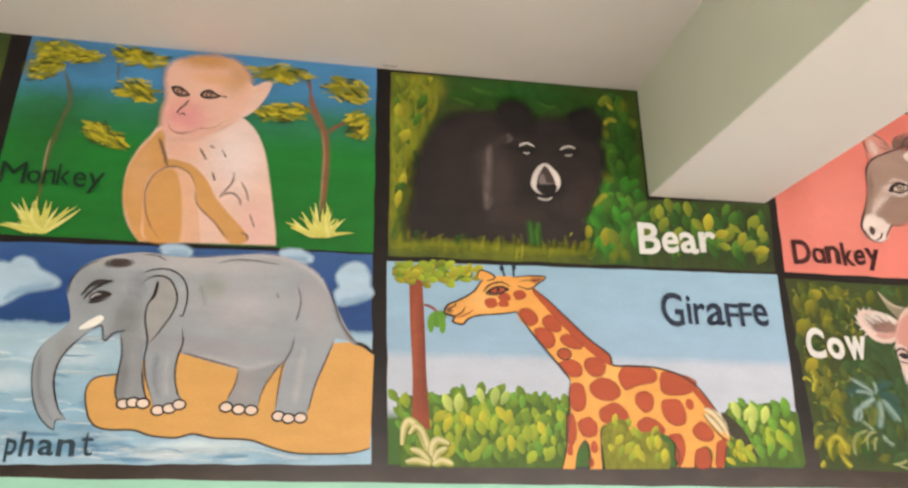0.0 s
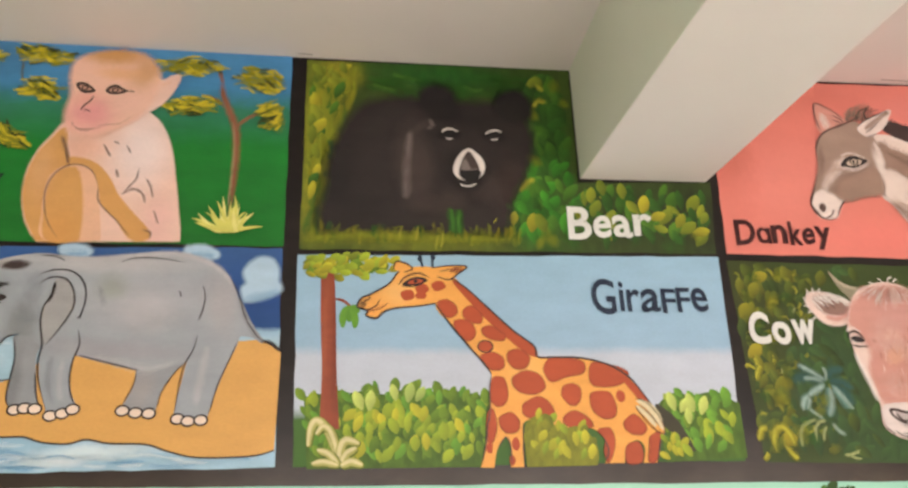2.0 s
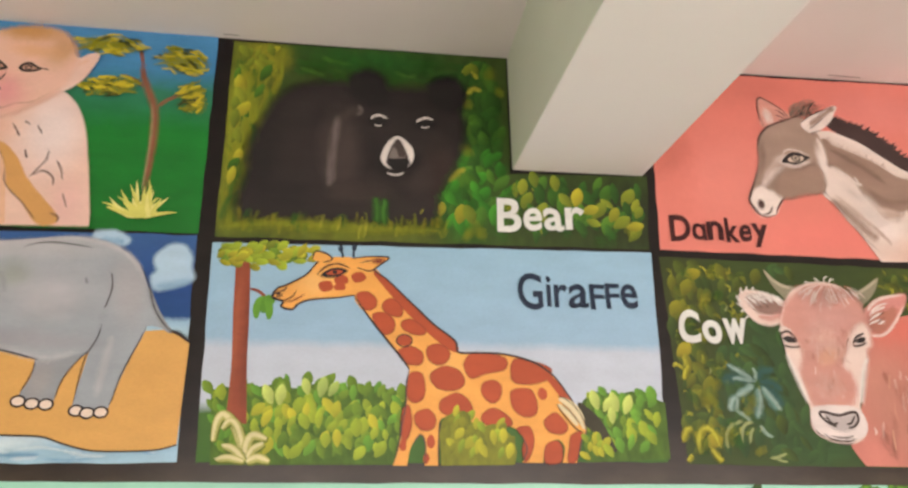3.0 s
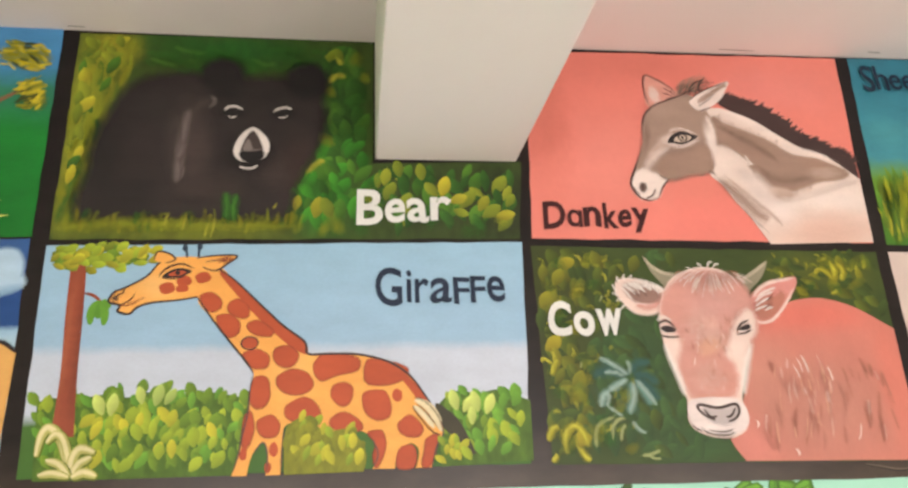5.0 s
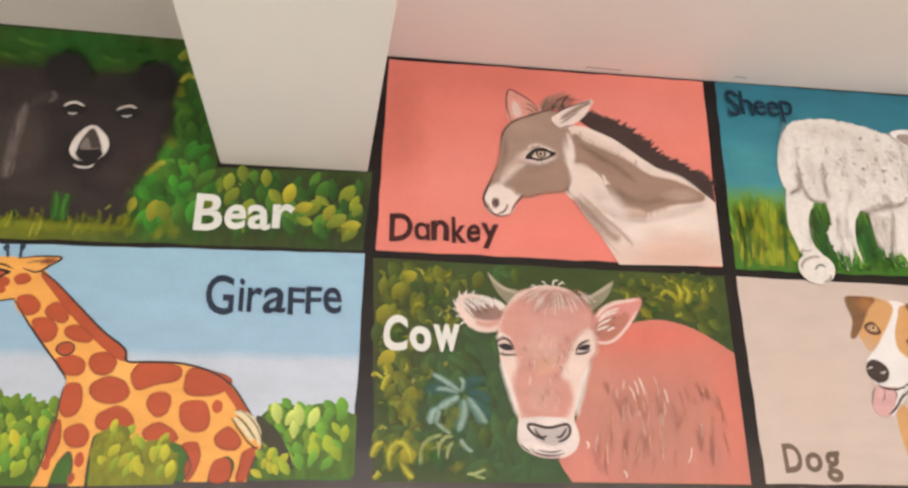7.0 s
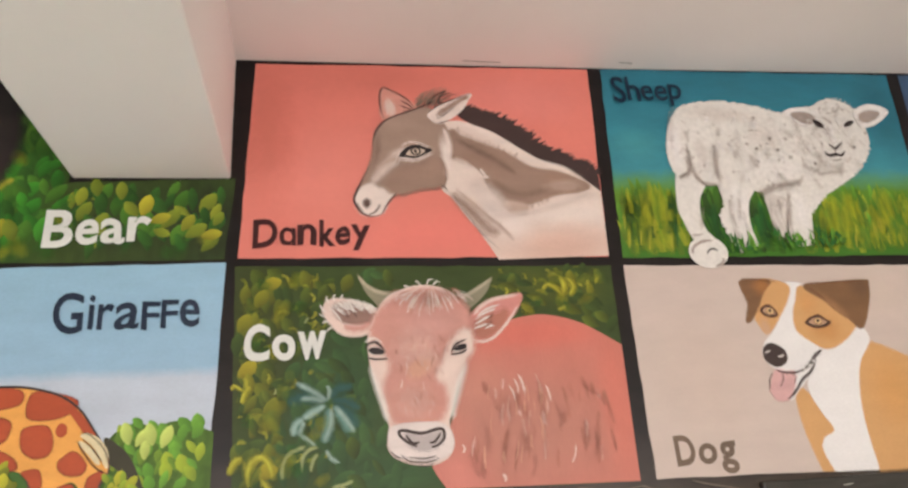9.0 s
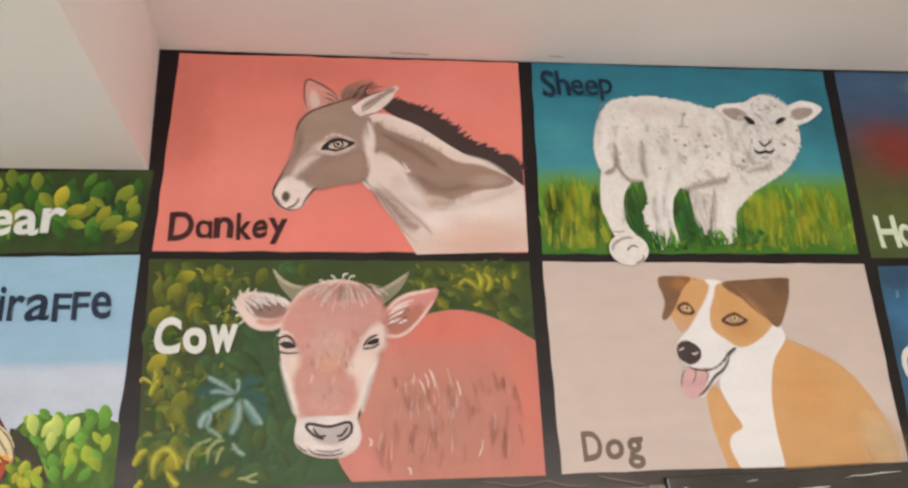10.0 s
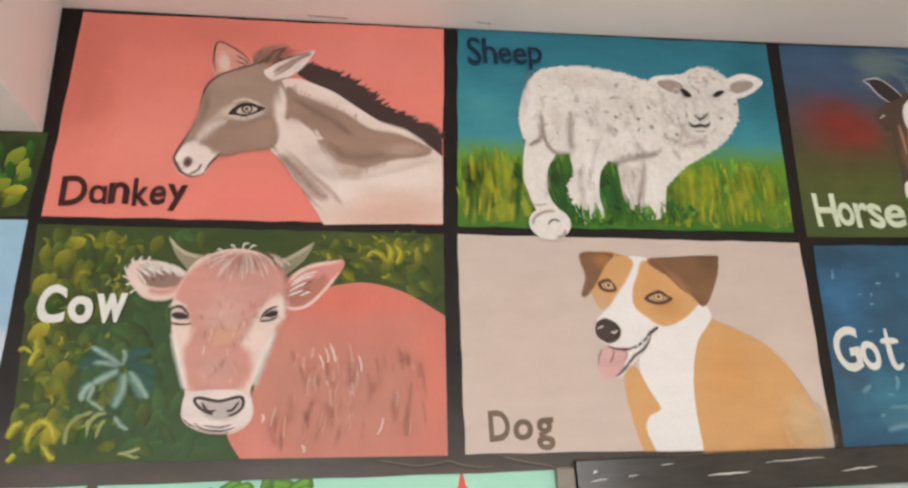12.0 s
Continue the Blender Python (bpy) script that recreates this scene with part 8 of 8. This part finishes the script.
for pts, w, s in (([(10, 56.1), (9.9, 54.6), (9.1, 52.5)], 1.6, 0.5), ([(24.8, 51.3), (25.9, 51.4), (26.6, 51.2)], 1.4, 0.8), ([(21.8, 47.9), (22.2, 47.6), (21.9, 47.1)], 1.0, 0.7), ([(20.7, 44.1), (21.5, 44.3), (22.1, 44.6)], 1.4, 0.6), ([(17.6, 35.2), (18.8, 35.3), (19.6, 35.2)], 1.0, 0.6), ([(10.2, 15.9), (12.3, 17), (13.9, 18.2)], 2.6, 0.5), ([(23.7, 20.9), (23.7, 18.6), (22.6, 16.4)], 1.8, 0.7), ([(14.8, 8.9), (15.8, 8.9), (16.6, 8.7)], 1.2, 0.8), ([(15.9, 4.4), (21.3, 5.4), (25.6, 5.6)], 3.4, 0.5), ([(18.4, 11.1), (23, 11.2), (27.2, 10.8)], 2.0, 0.4), ([(16.7, 47.2), (18, 47.6), (18.6, 47.2)], 1.0, 0.4), ([(19, 15.2), (20.4, 14.9), (21.1, 15)], 1.0, 0.5)):
    marks.veil(PALE_BLUE, pts, w, s)
rng = random.Random(15)
for k in range(24):
    u, v = rng.uniform(32, 100), rng.uniform(4, 60)
    marks.veil(PALE_BLUE, [(u, v), (u + rng.uniform(-1, 2), v + rng.uniform(-1, 2))], rng.uniform(0.8, 2), 0.5)
marks.done()
lettering(pic, "Got", WHITE, [(4.2, 22.6, 9, 14.4, 0), (13.1, 22.8, 6.8, 9.4, 0), (20.7, 22.7, 7.2, 13.4, 0)], bold=0.022, seed=10)

# ---- edge of the next picture at the far end ----
pic = panel("mural_painting", -2.30, 2.41, [(0, 76), (107.9, 72.5), (108, 1), (0, 1)], HEDGE, "painting with a leafy green ground, only its edge visible")
back = Sheet(pic, "painted_leaves", "green leaf dabs", "stuff", step=0.000004)
back.foliage([LEAF_MID, LEAF_DARK, LEAF_FRESH], [(96, 36, 11, 30)], 90, (5, 9), 41, (30, 150), LEAF_FRESH, 0.3)
back.done()

# ---- tops of the pictures painted on the mint wall below the border ----


def wall_art(name, x, z, label, category):
    ob = new(name)
    ob.location = (x, WALL_Y - 0.002, z)
    ob["left"], ob["right"], ob["top"] = -40.0, 40.0, 40.0
    ob["notch"], ob["lean"] = (999.0, 999.0), 0.0
    return tagged(ob, label, category)


spot_leaf = wall_art("painted_plant", 1.66, 1.50, "dark green leaf sprig painted on the mint wall", "wall painting")
s = Sheet(spot_leaf, "leaves")
rng = random.Random(51)
for k in range(14):
    s.leaf((LEAF_DARK, LEAF_MID)[k % 2], -5 + 11 * rng.random(), 12.5 + rng.uniform(-3, 3.2), rng.uniform(4, 7), rng.uniform(-20, 70), 0.45)
s.line(LEAF_DARK, [(-4, 6), (0, 12), (6, 16.2)], 0.8)
s.done()
tall_plant = wall_art("painted_plant", 2.09, 1.50, "bright green leaves painted over a pale round fruit", "wall painting")
s = Sheet(tall_plant, "fruit", "pale green round fruit")
s.oval(paint("pale_fruit", lin(196, 214, 178)), 0.5, 4.5, 8, 9.5)
s.done()
s = Sheet(tall_plant, "leaves")
for u, v, ln, a in [(-11, 12.5, 9, 150), (-9, 14, 9, 35), (-6, 14.2, 8, 15), (6, 14.4, 9, 160), (9, 14, 9, 30), (12, 12, 9, -20), (1, 14.5, 7, 80), (-13, 10, 8, 100), (10, 11.5, 8, 60)]:
    s.leaf(LEAF_MID, u, v, ln, a, 0.55)
    s.leaf(LEAF_FRESH, u - 0.3, v + 0.4, ln * 0.8, a, 0.36)
    s.line(LEAF_DARK, [(u - 0.4 * ln * math.cos(radians(a)), v - 0.4 * ln * math.sin(radians(a))), (u + 0.4 * ln * math.cos(radians(a)), v + 0.4 * ln * math.sin(radians(a)))], 0.25)
s.done()
peak = wall_art("painted_peak", 2.615, 1.50, "red pointed shape painted on the mint wall", "wall painting")
s = Sheet(peak, "point")
s.fill(paint("signal_red", lin(214, 84, 80)), [(-6.5, 2), (-3, 8.5), (-1.0, 13.2), (-0.35, 16.4), (0.35, 16.4), (1.0, 13.2), (3, 8.5), (6.5, 2)], False)
s.done()

# ---- dark board frame that hangs below the mural ----
FRAME_MAT = paint("dark_frame_lacquer", lin(62, 58, 54), rough=0.22, vary=0.3, grain=(6, 30, 30))
STILE_MAT = paint("grey_stile", lin(128, 118, 108), rough=0.35, vary=0.2)
BOARD_MAT = plaster("board_white", (0.62, 0.62, 0.62, 1), (0.56, 0.56, 0.57, 1), 0.3)
SCUFF = paint("scuff_white", lin(214, 208, 200))
board = tagged(new("wall_board"), "white board in a dark lacquered frame below the mural", "board")
board.location = (2.88, WALL_Y, 0.75)


def frame_bar(name, x0, x1, z0, z1, depth, mat, label=""):
    b = bmesh.new()
    box(b, x0, x1, -depth, -0.001, z0, z1, 0.006)
    return tagged(mesh_object(name, b, mat, board), label)


frame_bar("top_rail", 0.054, 2.3, 0.826, 0.934, 0.028, FRAME_MAT, "dark glossy top rail with white scuffs")
frame_bar("stile", -0.003, 0.05, 0.0, 0.915, 0.024, STILE_MAT, "worn grey side rail")
frame_bar("stile", 2.25, 2.3, 0.06, 0.824, 0.024, STILE_MAT, "worn grey side rail")
frame_bar("bottom_rail", 0.054, 2.25, 0.0, 0.06, 0.028, FRAME_MAT)
frame_bar("writing_surface", 0.054, 2.246, 0.064, 0.822, 0.012, BOARD_MAT, "plain white writing surface")
b = bmesh.new()
rng = random.Random(60)
for x, z, ln, h in ((0.09, 0.872, 0.05, 0.003), (0.44, 0.872, 0.13, 0.005), (0.62, 0.902, 0.2, 0.003), (0.10, 0.893, 0.012, 0.008), (0.86, 0.868, 0.12, 0.004), (0.30, 0.906, 0.04, 0.002), (0.2, 0.88, 0.03, 0.002)):
    pts = [(x + ln * k / 6, z + rng.uniform(-0.002, 0.002) + 0.006 * k / 6) for k in range(7)]
    up = [b.verts.new((px, -0.0292, pz + h * (0.2 + 0.8 * math.sin(math.pi * k / 6)))) for k, (px, pz) in enumerate(pts)]
    lo = [b.verts.new((px, -0.0292, pz)) for px, pz in pts]
    for k in range(6):
        b.faces.new((lo[k], lo[k + 1], up[k + 1], up[k]))
tagged(mesh_object("scuffs", b, SCUFF, board), "white scuff marks")

# ---- cracks in the border plaster near the frame ----
cracks = tagged(new("plaster_crack"), "thin dark crack in the painted border", "crack")
cracks.location = (2.3, WALL_Y - 0.0045, 1.60)
cracks["left"], cracks["right"], cracks["top"] = -10.0, 80.0, 20.0
CRACK = paint("crack_dark", lin(30, 24, 22))
CHIP = paint("chip_pale", lin(104, 92, 80))
for name, pts, w in (("crack_line", [(9, 10.1), (14, 9.2), (19, 8.3), (24, 8.6), (28, 9.2), (31, 8.2), (37, 7.2), (40, 7.6)], 0.35), ("crack_line", [(43, 9.8), (48, 8.4), (53, 7.4), (57, 6.6)], 0.4)):
    s = Sheet(cracks, name)
    s.line(CHIP, [(u + 0.4, v + 0.35) for u, v in pts], w * 1.6, 0.2, 3)
    s.line(CRACK, pts, w, 0.2, 3)
    s.done()
# faint scratches on the ceiling beside the mural
marks = tagged(new("ceiling_scratch"), "faint grey scratch on the ceiling by the wall", "scratch", kind="structure")
for name, x, y, ln in (("scratch", 2.18, 2.215, 0.13), ("scratch", 2.74, 2.205, 0.05), ("scratch", 0.02, 2.22, 0.05)):
    b = bmesh.new()
    z = ceiling_z(x) - 0.003
    vs = [b.verts.new(p) for p in ((x, y, z), (x + ln, y + 0.003, z), (x + ln, y + 0.007, z), (x, y + 0.004, z))]
    b.faces.new(vs)
    mesh_object(name, b, STILE_MAT, marks)
